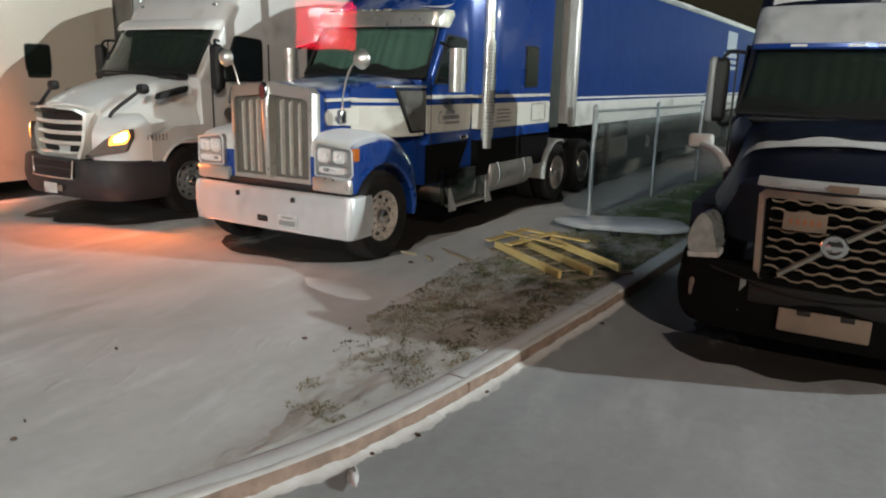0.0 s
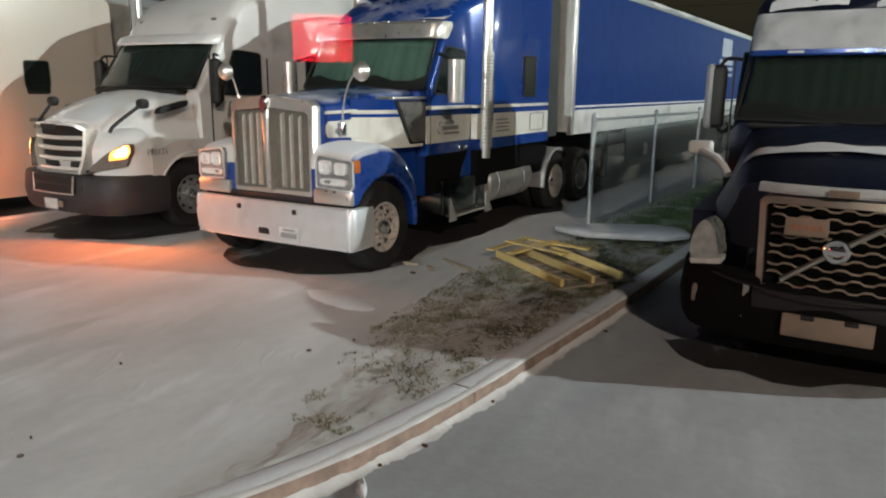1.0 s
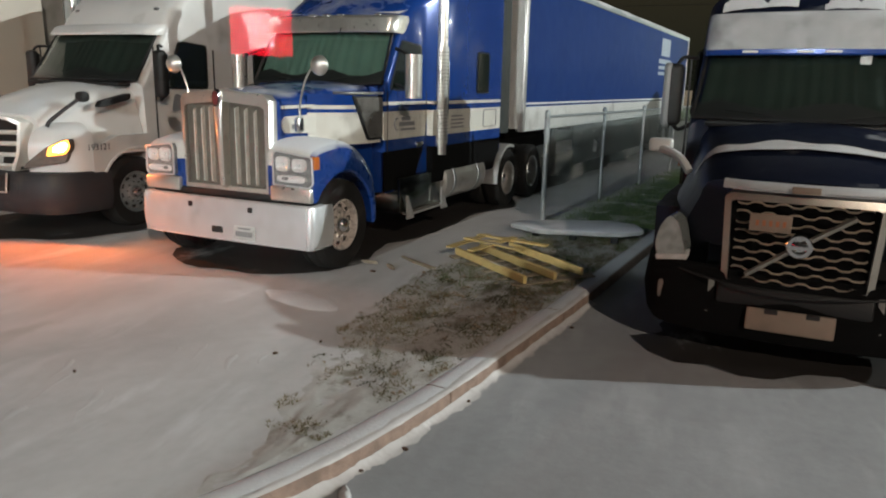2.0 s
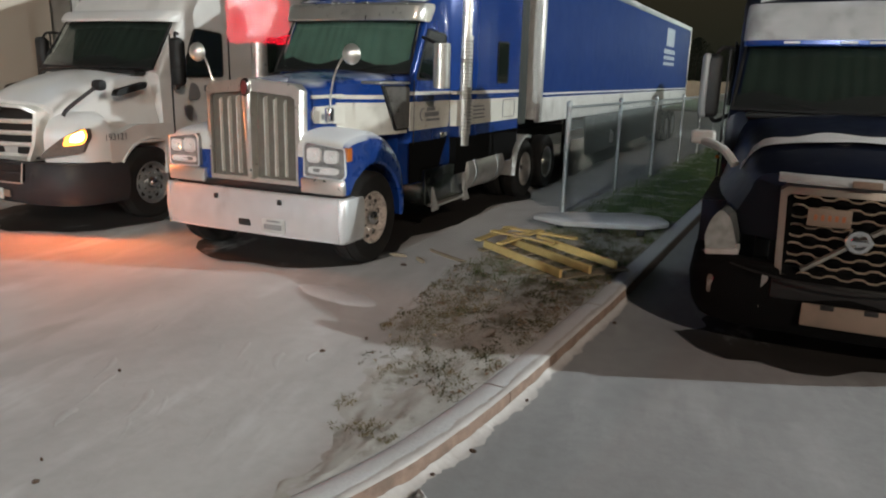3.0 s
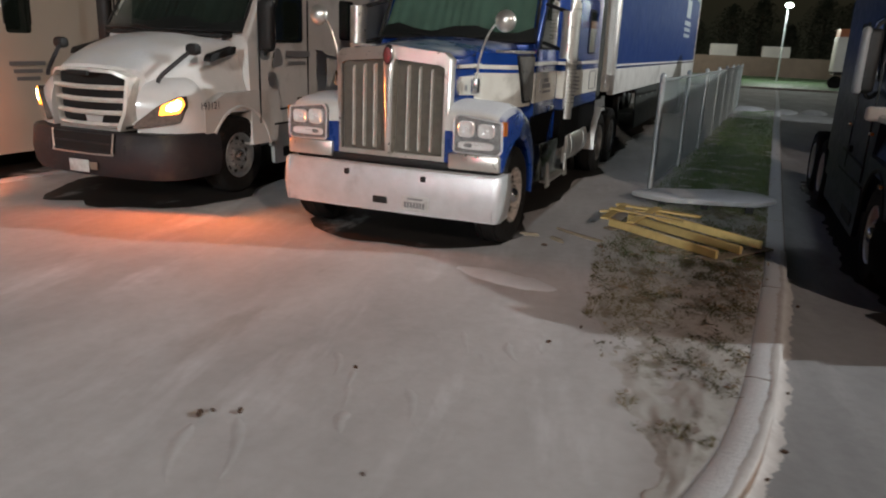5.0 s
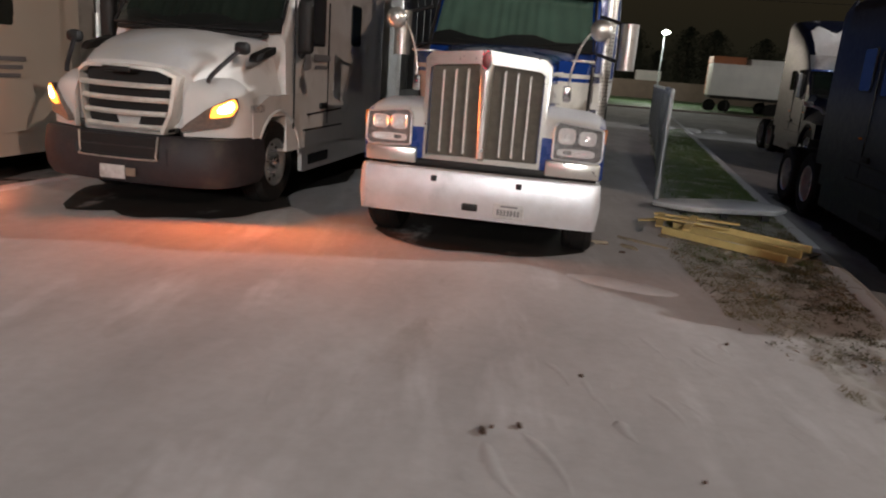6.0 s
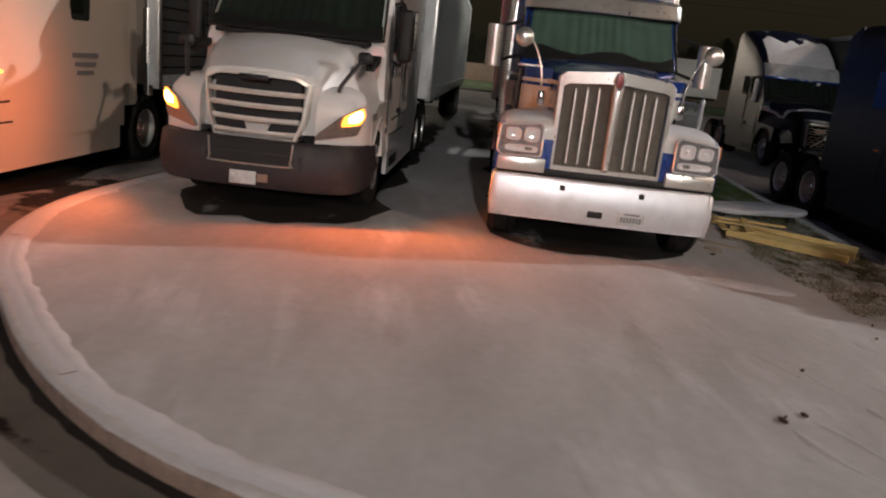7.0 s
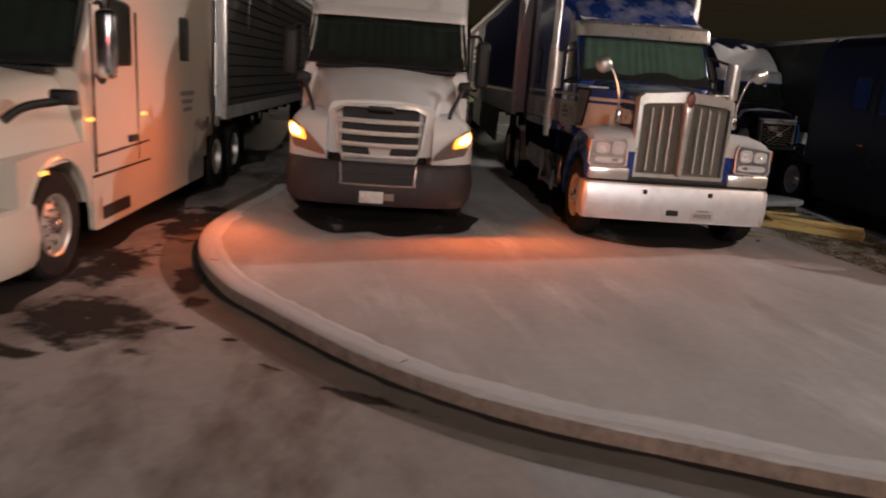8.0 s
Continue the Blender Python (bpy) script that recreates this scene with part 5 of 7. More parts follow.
            part("mirror_stem", tube(bmesh.new(), smooth_line([(s * 0.86, 0.32, 1.46), (s * 0.89, 0.38, 1.56), (s * 1.04, 0.70, 1.83)], 4), 0.026, 8), M["grey_plastic"], hm)
            part("bumper_step", a_box((min(s * 0.52, s * 0.60), 0.0, 0.55), (max(s * 0.52, s * 0.60), 0.2, 0.75), 0.03), M["grey_plastic"], bumper)
    for s in (-1, 1):
        # flanks
        bm = bmesh.new()
        arch = arc(wy, 0.51, 0.63, 10, 170, 14)
        slab_poly(bm, [(wy - 0.72, 0.62), (wy - 0.72, 1.18), (wy - 0.3, 1.21 if volvo else 1.33), (wy + 0.63, 1.23 if volvo else 1.34), (wy + 0.63, 0.62)] + arch, min(s * 0.72, s * 1.205), max(s * 0.72, s * 1.205), 0.06 if volvo else 0.025, 3)
        fd = part("fender", bm, P, T)
        bm = bmesh.new()
        tube(bm, [(s * 1.20, y, z) for y, z in arc(wy, 0.51, 0.635, 5, 175, 16)], 0.022, 6)
        part("arch_lip", bm, M["black"] if paint is M["navy"] else P, fd)
        if not volvo:
            side_panel("side_vent", round_poly([(0.92, 1.70), (1.44, 1.81), (1.46, 1.90), (0.96, 1.79)], 0.04), 1.10, s, M["black"], T, 0.03, 0.10)
        side_panel("skirt", round_poly([(2.15, 0.30), (end - 0.1, 0.30), (end - 0.1, 0.86), (2.12, 0.86)], 0.05), 1.21, s, P, T, 0.0, 0.06, "lower side skirt")
        side_panel("skirt_groove", [(2.15, 0.845), (end - 0.1, 0.845), (end - 0.1, 0.87), (2.15, 0.87)], 1.215, s, M["black"], T, 0.006)
        side_panel("step_recess", round_poly([(2.35, 0.38), (3.1, 0.38), (3.1, 0.52), (2.35, 0.52)], 0.03), 1.215, s, M["black"], T, 0.006)
        for y in (2.22 - d, 3.42 - d):
            side_panel("door_seam", [(y, 0.90), (y + 0.014, 0.90), (y + 0.014, 2.55), (y, 2.55)], 1.215, s, M["black"], T, 0.008)
        side_window(T, [(2.42 - d, 1.96), (3.30 - d, 1.96), (3.30 - d, 2.62), (2.72 - d, 2.66)], 1.20, s)
        side_window(T, [(end - 1.35, 2.02), (end - 0.88, 2.02), (end - 0.88, 2.62), (end - 1.35, 2.62)], 1.215, s, "sleeper_window")
        part("door_handle", a_box((min(s * 1.21, s * 1.25), 3.12 - d, 1.12), (max(s * 1.21, s * 1.25), 3.36 - d, 1.20), 0.015), M["black"], T)
        side_panel("body_line", [(2.3, 1.045), (end - 0.05, 1.125), (end - 0.05, 1.15), (2.3, 1.07)], 1.215, s, M["black"], T, 0.004)
        side_panel("side_extender", round_poly([(end, 0.9), (end + 0.45, 0.9), (end + 0.42, roof - 0.2), (end, roof)], 0.08), 1.20, s, P, T, 0.0, 0.04)
        dm = part("door_mirror", a_box((min(s * 1.27, s * 1.47), 2.12 - d, 1.84), (max(s * 1.27, s * 1.47), 2.26 - d, 2.50), 0.06, 3), M["chrome"] if paint is M["cream_truck"] else M["black"], T, "tall door mirror")
        if paint is M["navy"]:
            part("mirror_shell", a_box((min(s * 1.385, s * 1.475), 2.105 - d, 1.83), (max(s * 1.385, s * 1.475), 2.255 - d, 2.51), 0.045, 3), M["mirror_grey"], dm, "dull silver outer shell")
        part("mirror_arm", tube(bmesh.new(), smooth_line([(s * 1.18, 2.42 - d, 2.56), (s * 1.30, 2.24 - d, 2.56), (s * 1.36, 2.2 - d, 2.45)], 4), 0.022, 6), M["black"], dm)
        part("mirror_arm", tube(bmesh.new(), smooth_line([(s * 1.18, 2.42 - d, 1.86), (s * 1.30, 2.24 - d, 1.80), (s * 1.36, 2.2 - d, 1.90)], 4), 0.022, 6), M["black"], dm)
        part("mirror_glass", a_box((min(s * 1.29, s * 1.45), 2.262 - d, 1.89), (max(s * 1.29, s * 1.45), 2.268 - d, 2.45), 0.002, 1), M["mirror"], dm)
        if volvo:
            hood_shell = M["black"] if paint is M["cream_truck"] else M["pale_plastic"]
            hm = part("hood_mirror", a_box((min(s * 1.20, s * 1.43), 1.30, 1.62), (max(s * 1.20, s * 1.43), 1.42, 1.755), 0.035, 3), hood_shell, T, "bonnet mirror on a curved stem")
            part("mirror_stem", tube(bmesh.new(), smooth_line([(s * 0.98, 0.98, 1.48), (s * 1.10, 1.10, 1.60), (s * 1.30, 1.33, 1.655)], 4), 0.040, 8), hood_shell, hm)
            for yy, zz in ((1.05, 1.02), (2.05, 1.42), (3.55, 1.40)):
                part("side_marker", a_box((min(s * 1.2, s * 1.235), yy, zz), (max(s * 1.2, s * 1.235), yy + 0.13, zz + 0.035), 0.01), M["amber"] if paint is M["navy"] else M["marker"], T)
        wheel(T, s * 1.02, wy, 0.51, s, 0.51, 0.30, M["alu"] if volvo else M["galv"])
    # visor
    bm = bmesh.new()
    vl = smooth_line([(x, y - d) for x, y in ((-1.12, 2.60), (-1.05, 2.32), (-0.7, 2.2), (0, 2.15), (0.7, 2.2), (1.05, 2.32), (1.12, 2.60))], 3)
    z = zc + 0.70
    if volvo:
        loft(bm, [[(p.x, p.y, z + 0.02), (p.x, p.y - 0.01, z + 0.06), (p.x, p.y + 0.10, z + 0.30), (p.x, p.y + 0.22, z + 0.42), (p.x, p.y + 0.36, z + 0.44), (p.x, p.y + 0.30, z + 0.05)] for p in vl])
        trim = bmesh.new()
        loft(trim, [[(p.x, p.y - 0.004, z - 0.012), (p.x, p.y - 0.016, z + 0.004), (p.x, p.y - 0.012, z + 0.045), (p.x, p.y + 0.06, z + 0.03)] for p in vl])
        part("visor_trim", trim, M["kw_blue"], T, "blue strip under the visor")
    else:
        loft(bm, [[(p.x, p.y, z), (p.x, p.y - 0.01, z + 0.03), (p.x, p.y + 0.07, z + 0.13), (p.x, p.y + 0.16, z + 0.16), (p.x, p.y + 0.16, z + 0.10)] for p in vl])
    part("sun_visor", bm, M["frost"] if paint is M["navy"] else M["white_truck"], T, "visor covered with frost")
    for x in (-0.85, -0.2, 0.0, 0.2, 0.85):
        part("roof_marker", a_box((x - 0.05, 2.62 - d + 0.05 * abs(x), zc + 1.06), (x + 0.05, 2.76 - d + 0.05 * abs(x), zc + 1.12), 0.02), M["lens"], T)
    if paint is M["navy"]:
        for x in (-0.64, -0.13, 0.12):
            yv = 2.15 + 0.10 * x * x
            part("visor_lamp", a_box((x - 0.075, yv - 0.028, z + 0.008), (x + 0.075, yv + 0.03, z + 0.034), 0.006, 1), M["reflector"], T, "small white lamp on the visor edge")
        part("windscreen_tag", a_box((0.36, 2.20, zc + 0.60), (0.46, 2.212, zc + 0.74), 0.01, 1), M["plate"], T, "white tag behind the windscreen")

        def ridge(u, v):
            x = -0.93 + 1.86 * u
            o = max(0.0, abs(x) - 0.66)
            return (x, 0.74 + 0.34 * v + 0.20 * (x / 1.15) ** 2, top0 + 0.185 + 0.075 * v + (0.055 * (1 - (x / 0.66) ** 2) if o == 0 else -0.24 + math.sqrt(max(0.0, 0.0576 - o * o))))
        snow_cap(T, ridge, 0.022, "snow_band", 8, 0.5)
    chassis(T, 0.6, end + 2.6, (end + 0.75, end + 2.05), front=wy)
    part("engine_block", a_box((-0.6, 0.4, 0.5), (0.6, 1.9, 1.2), 0.1), M["frame"], T)
    return T


# ---- trailers ----
def box_trailer(place, turn, label, wall, length=16.0, z0=1.10, z1=4.05, rail=None, rail_h=0.28, ribs=0, hw=1.30, slats=0):
    T = thing("semi_trailer", place, label, "trailer", turn=turn)
    rail = rail or M["trailer_white"]
    bm = bmesh.new()
    seg = 14
    loft(bm, [[(-hw, length * i / seg, z0 + rail_h), (hw, length * i / seg, z0 + rail_h), (hw, length * i / seg, z1 - 0.03), (hw - 0.03, length * i / seg, z1), (-hw + 0.03, length * i / seg, z1), (-hw, length * i / seg, z1 - 0.03)] for i in range(seg + 1)])
    part("body", bm, wall, T)
    for s in (-1, 1):
        part("side_rail", a_box((min(s * (hw - 0.06), s * (hw + 0.012)), 0.0, z0), (max(s * (hw - 0.06), s * (hw + 0.012)), length, z0 + rail_h), 0.01), rail, T)
        part("top_rail", a_box((min(s * (hw - 0.05), s * (hw + 0.015)), 0.0, z1 - 0.12), (max(s * (hw - 0.05), s * (hw + 0.015)), length, z1 + 0.01), 0.01), M["galv"], T)
        for y in (0.0, length - 0.1):
            part("corner_post", a_box((min(s * (hw - 0.09), s * (hw + 0.02)), y - 0.015, z0), (max(s * (hw - 0.09), s * (hw + 0.02)), y + 0.11, z1 + 0.015), 0.02), M["alu"], T)
        for k in range(ribs):
            y = 0.5 + (length - 1.0) * k / max(1, ribs - 1)
            part("wall_post", a_box((min(s * hw, s * (hw + 0.014)), y - 0.03, z0 + rail_h), (max(s * hw, s * (hw + 0.014)), y + 0.03, z1 - 0.12)), wall, T)
        for k in range(slats):
            z = z0 + rail_h + 0.12 + (z1 - z0 - rail_h - 0.3) * k / max(1, slats - 1)
            part("wall_slat", a_box((min(s * hw, s * (hw + 0.012)), 0.12, z - 0.012), (max(s * hw, s * (hw + 0.012)), length - 0.12, z + 0.012)), M["frame"], T)
        part("landing_leg", a_box((s * 0.9 - 0.06, 2.9, 0.25), (s * 0.9 + 0.06, 3.02, z0), 0.01), M["frame"], T)
        part("landing_foot", a_box((s * 0.9 - 0.12, 2.84, 0.20), (s * 0.9 + 0.12, 3.08, 0.25), 0.01), M["frame"], T)
        part("frame_rail", a_box((s * 0.5 - 0.06, 1.0, z0 - 0.22), (s * 0.5 + 0.06, length, z0), 0.01), M["frame"], T)
        for y in (length - 3.2, length - 1.95):
            wheel(T, s * 0.78, y, 0.51, s, rim=M["galv"])
            wheel(T, s * 1.10, y, 0.51, s, rim=M["galv"], deep=True)
    for k in range(11):
        y = 1.6 + (length - 2.0) * k / 10
        part("cross_member", a_box((-hw + 0.05, y - 0.04, z0 - 0.11), (hw - 0.05, y + 0.04, z0), 0.0), M["frame"], T)
    part("nose_panel", a_box((-hw + 0.05, -0.02, z0 + 0.05), (hw - 0.05, 0.01, z1 - 0.05), 0.0), M["trailer_white"], T)
    return T


def shaded_bare_patch(x0, x1, y0, y1, z, seed):
    """Snow-free ground under a parked lorry, with its shade put into the colour."""
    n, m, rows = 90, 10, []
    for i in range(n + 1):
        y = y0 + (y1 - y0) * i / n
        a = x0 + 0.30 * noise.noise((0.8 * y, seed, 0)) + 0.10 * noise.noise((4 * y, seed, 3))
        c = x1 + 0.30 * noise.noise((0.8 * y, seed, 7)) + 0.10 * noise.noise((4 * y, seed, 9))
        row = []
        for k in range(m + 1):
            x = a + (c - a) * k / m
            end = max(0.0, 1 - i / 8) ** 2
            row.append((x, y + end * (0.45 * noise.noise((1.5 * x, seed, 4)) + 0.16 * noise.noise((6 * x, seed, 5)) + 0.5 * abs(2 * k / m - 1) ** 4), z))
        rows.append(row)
    bm = bmesh.new()
    sheet(bm, rows)
    return tagged(part("bare_ground", bm, M["shaded_bare_lot"]), "bare wet ground with painted shade under a parked truck", "ground", kind="structure")


# near-black so that the colour carries the shade below the trucks
M["shaded_bare_lot"] = ground_mat("bare_wet_lot", (0.026, 0.022, 0.019), (0.014, 0.012, 0.011), 0.0, 1.6, (1, 0.5, 1))
shaded_bare_patch(-7.10, -4.78, 5.98, 30.0, KH + 0.006, 1)
shaded_bare_patch(-10.9, -8.55, 5.80, 28.5, KH + 0.006, 2)
shaded_bare_patch(-15.1, -12.65, 2.2, 25.0, 0.012, 3)
shaded_bare_patch(-1.30, 1.15, 5.95, 14.0, 0.012, 4)
M["curtain_print"] = mat("pale_curtain_print", (0.34, 0.38, 0.46), 0.5, 0.0, (0.26, 0.30, 0.38), 3)
blue = blue_tractor()
curtain_trailer = box_trailer((-5.95, 12.45, KH - 0.012), -1.5, "curtain-sided trailer, blue vinyl above a white side rail", M["trailer_blue"], 17.0, 1.30, 4.0, None, 0.52)
for s in (-1, 1):
    side_panel("side_skirt", round_poly([(3.4, 0.42), (12.6, 0.42), (12.6, 1.30), (3.2, 1.30)], 0.06), 1.26, s, M["skirt"], curtain_trailer, 0.0, 0.03, "dark side skirt panel")
    for k in range(9):
        side_panel("skirt_marker", [(3.8 + k, 1.08), (3.95 + k, 1.08), (3.95 + k, 1.12), (3.8 + k, 1.12)], 1.262, s, M["grey_ink"], curtain_trailer, 0.002, 0.006)
    side_panel("rail_stripe", [(0.1, 1.745), (16.9, 1.745), (16.9, 1.785), (0.1, 1.785)], 1.31, s, M["kw_blue"], curtain_trailer, 0.006, 0.01)
    m = pose(s * 1.306, 11.7 if s > 0 else 13.9, 2.55, 0, 0, 90 * s)
    bars_text(curtain_trailer, [(0.3, 1.7, 0.6, 1.15), (0.0, 2.0, 0.36, 0.5), (0.0, 2.0, 0.18, 0.29), (0.0, 2.0, 0.0, 0.10)], m, M["curtain_print"], "curtain_lettering")
for s in (-1, 1):
    rows = []
    for i in range(171):
        y = 0.1 * i
        q = noise.noise((y * 0.9, s, 2)) + 0.6 * noise.noise((y * 4, s, 5))
        rows.append([(s * 1.20, y, 4.012), (s * 1.30, y, 4.022 + 0.012 * q), (s * 1.318, y, 4.0), (s * 1.319, y, 3.965 - 0.05 * max(-0.5, q))])
    part("snow_rim", sheet(bmesh.new(), rows), M["kerb_snow"], curtain_trailer, "frost along the top edge", 80)
white = aero_tractor((-9.82, 5.92, KH - 0.012), "white fleet semi truck with lit amber turn signals and grey bumper", M["white_truck"], "bars", "", 5.3, 3.95)
words(white, "193121", pose(1.212, 0.80, 1.15, 90, 0, 90), 0.125, M["ink"], "unit_number")
side_panel("door_emblem", round_poly([(2.10, 1.62), (2.38, 1.66), (2.32, 1.86), (2.18, 1.90)], 0.08), 1.222, 1, M["grey_ink"], white, 0.004, 0.006, "plain dark emblem on the door")
bars_text(white, [(0.0, 0.62, 0.10, 0.19), (0.05, 0.50, 0.0, 0.045)], pose(1.228, 2.44, 1.66, 0, 0, 90), M["grey_ink"], "door_lettering")
white_trailer = box_trailer((-9.75, 12.3, KH - 0.012), 0.0, "plain grey box trailer with posts along its wall", M["trailer_grey"], 16.0, 1.12, 4.05, None, 0.22, 26)
side_panel("number_strip", [(0.14, 1.36), (0.36, 1.36), (0.36, 3.9), (0.14, 3.9)], 1.30, 1, M["trailer_white"], white_trailer, 0.016, 0.012, "white front strip with a fleet mark")
bars_text(white_trailer, [(0.16, 0.34, 2.82, 2.92), (0.16, 0.34, 2.68, 2.78)], pose(1.32, 0, 0, 0, 0, 90), M["grey_ink"], "strip_mark")
cream = aero_tractor((-13.85, 2.25, 0.0), "pale beige sleeper semi truck lit orange by turn signals", M["cream_truck"], "split", "", 6.35, 3.92)
bars_text(cream, [(0.0, 0.62, 0.22, 0.28), (0.06, 0.55, 0.11, 0.165), (0.10, 0.50, 0.0, 0.055)], pose(1.245, 5.0, 1.36, 0, 0, 90), M["grey_ink"], "door_lettering")
stack = part("exhaust_pipe", tube(bmesh.new(), [(1.12, 7.35, 1.0), (1.12, 7.35, 4.05), (1.12, 7.40, 4.2), (1.12, 7.52, 4.32)], 0.075, 16), M["chrome"], cream, "tall chrome exhaust stack")
part("stack_guard", tube(bmesh.new(), [(1.12, 7.35, 1.5), (1.12, 7.35, 2.35)], 0.092, 16), M["frost_chrome"], stack)
cream_trailer = box_trailer((-13.85, 9.55, 0.0), 0.0, "grey box trailer with horizontal wall ribs", M["trailer_grey"], 15.0, 1.12, 4.05, None, 0.22, 0, 1.30, 14)
dark = aero_tractor((-0.08, 6.05, 0.0), "dark navy semi truck with snow streaks on bonnet and visor", M["navy"], "split", "", 4.95, 3.35)
# added trailer that keeps the east lamp off the grass strip
side_trailer = box_trailer((4.6, 11.6, 0.0), 0.0, "dark grey box trailer added beyond the navy truck to block the east light", M["skirt"], 16.0, 1.12, 4.05, M["skirt"], 0.22)
for x0, x1, y0, k in ((-1.0, -0.25, 2.72, 12), (0.0, 0.55, 2.66, 13), (0.5, 1.0, 2.85, 14), (-0.4, 0.3, 3.0, 15)):
    snow_cap(dark, lambda u, v: (x0 + (x1 - x0) * u, y0 + 0.35 * v, float(np.interp(y0 + 0.35 * v, (2.52, 3.0, 3.6), (2.90, 3.28, 3.36))) + 0.05 * (1 - (x0 + (x1 - x0) * u) ** 2)), 0.02, "snow_patch", k, 0.8)
far_truck = aero_tractor((2.2, 19.2, 0.0), "dark semi truck with a snow-covered roof parked further back", M["navy"], "split", "", 4.9, 4.1)


def roof_snow(u, v):
    y = 2.45 + 1.6 * v
    return (-1.02 + 2.04 * u, y, float(np.interp(y, (2.38, 2.52, 3.0, 3.6, 4.6), (2.64, 2.90, 3.34, 3.74, 4.11))) + 0.05 * (1 - (2 * u - 1) ** 2))


snow_cap(far_truck, roof_snow, 0.05, "snow_patch", 5, 0.4)


# ---- chain-link fence ----
M["wire"] = mat("dull_wire", (0.32, 0.36, 0.35), 0.6, 0.3, (0.24, 0.27, 0.26), 14)
POSTS = [(-3.69, 10.88), (-3.47, 13.70), (-3.25, 16.44), (-3.06, 19.6), (-2.90, 22.4), (-2.74, 25.2), (-2.58, 28.0), (-2.42, 30.8)]
fence = tagged(new("fence"), "galvanised chain-link fence with round posts and top rail", "fence")
for i, (x, y) in enumerate(POSTS):
    bm = tube(bmesh.new(), [(x, y, KH - 0.02), (x, y, KH + 1.68)], 0.034 if i else 0.042, 12)
    p = part("fence_post", bm, M["galv"], fence)
    part("post_cap", lathe_z((x, y), [(0.045, KH + 1.67), (0.048, KH + 1.70), (0.03, KH + 1.735), (0.004, KH + 1.75)]), M["galv"], p)
for (x0, y0), (x1, y1) in zip(POSTS, POSTS[1:]):
    part("top_rail", tube(bmesh.new(), [(x0, y0, KH + 1.64), (x1, y1, KH + 1.64)], 0.022, 10), M["galv"], fence)
    d, n = Vector((x1 - x0, y1 - y0, 0)), 1.58
    L, bm, step = d.length, bmesh.new(), 0.062
    d.normalize()
    side = Vector((d.y, -d.x, 0)) * 0.0018
    k = -n
    while k < L:
        for sgn in (1, -1):
            a0, a1 = max(0.0, k), min(L, k + n)
            if a1 > a0:
                z0, z1 = (a0 - k, a1 - k) if sgn > 0 else (n - (a0 - k), n - (a1 - k))
                p, q = Vector((x0, y0, KH + 0.04)) + d * a0 + Vector((0, 0, z0)), Vector((x0, y0, KH + 0.04)) + d * a1 + Vector((0, 0, z1))
                up = Vector((0, 0, 0.002)) - d * 0.002 * sgn
                loft(bm, [[p + side, p + up, p - side], [q + side, q + up, q - side]], True, False)
        k += step
    tagged(part("chain_link", bm, M["wire"], fence, "fine diamond wire mesh"), kind="stuff")
scrap = tagged(part("plastic_scrap", pane(bmesh.new(), [[(-3.52 + 0.03 * math.sin(3 * u), 13.15 + 0.22 * u + 0.03 * v, KH + 0.95 + 0.16 * v - 0.10 * u * v) for u in (0, 0.25, 0.5, 0.75, 1)] for v in (0, 0.5, 1, 1.5)], 0.006), M["plate"]), "torn pale plastic scrap caught in the fence", "scrap")

# ---- turf beside the kerb ----
def edge_x(y):
    """The ragged inner side of the turf strip."""
    ys = (2.3, 2.7, 3.1, 3.5, 4.2, 4.95, 5.8, 7.0, 9.0, 10.9, 16.4, 30.8)
    xs = (-2.86, -2.80, -2.90, -3.12, -3.36, -3.55, -3.72, -3.84, -3.72, -3.62, -3.30, -2.45)
    return float(np.interp(y, ys, xs)) + 0.12 * noise.noise((y * 2.1, 3.0, 0)) + 0.07 * noise.noise((y * 7.0, 9.0, 0))


def kerb_x(y):
    """The back of the kerb on the road side."""
    return float(np.interp(y, (2.4, 3.1, 3.67, 4.25, 5.1, 6.2, 7.25, 13.1, 24.6, 31), (-2.78, -2.57, -2.47, -2.39, -2.32, -2.24, -2.17, -1.89, -1.33, -1.02)))


def turf(name, y0, y1, material, label, lift, step, m, rough):
    """A strip of lumpy ground between the ragged edge and the kerb."""
    n, near = int((y1 - y0) / step), y0 < 5
    rows, bare = [], []
    for i in range(n + 1):
        y = y0 + (y1 - y0) * i / n
        c = kerb_x(y) - 0.005
        a = min(edge_x(y), c - 0.05)
        row = []
        for j in range(m + 1):
            x = a + (c - a) * j / m
            u = j / m
            rim = min(1, 3 * u, 3 * (1 - u) + 0.3, (y - y0) / 0.6 if near else 1)
            lump = noise.noise((x * 3, y * 3, 1)) + rough * (0.6 * noise.noise((x * 9, y * 9, 4)) + 0.4 * noise.noise((x * 23, y * 23, 6)))
            row.append((x, y, KH - 0.017 + (lift + 0.008) * rim * (0.6 + 0.8 * lump)))
            south = 0.95 - 0.27 * (y - y0) + 0.35 * noise.noise((x * 4, y * 4, 9)) if near else 0.0
            bare.append(max(0.0, 0.9 - 2.9 * u, south))
        rows.append(row)
    ob = part(name, sheet(bmesh.new(), rows), material, None, "", 80)
    drift = ob.data.attributes.new("drift", "FLOAT", "POINT")
    for i, v in enumerate(bare):
        drift.data[i].value = v
    return tagged(ob, label, "turf", kind="structure")


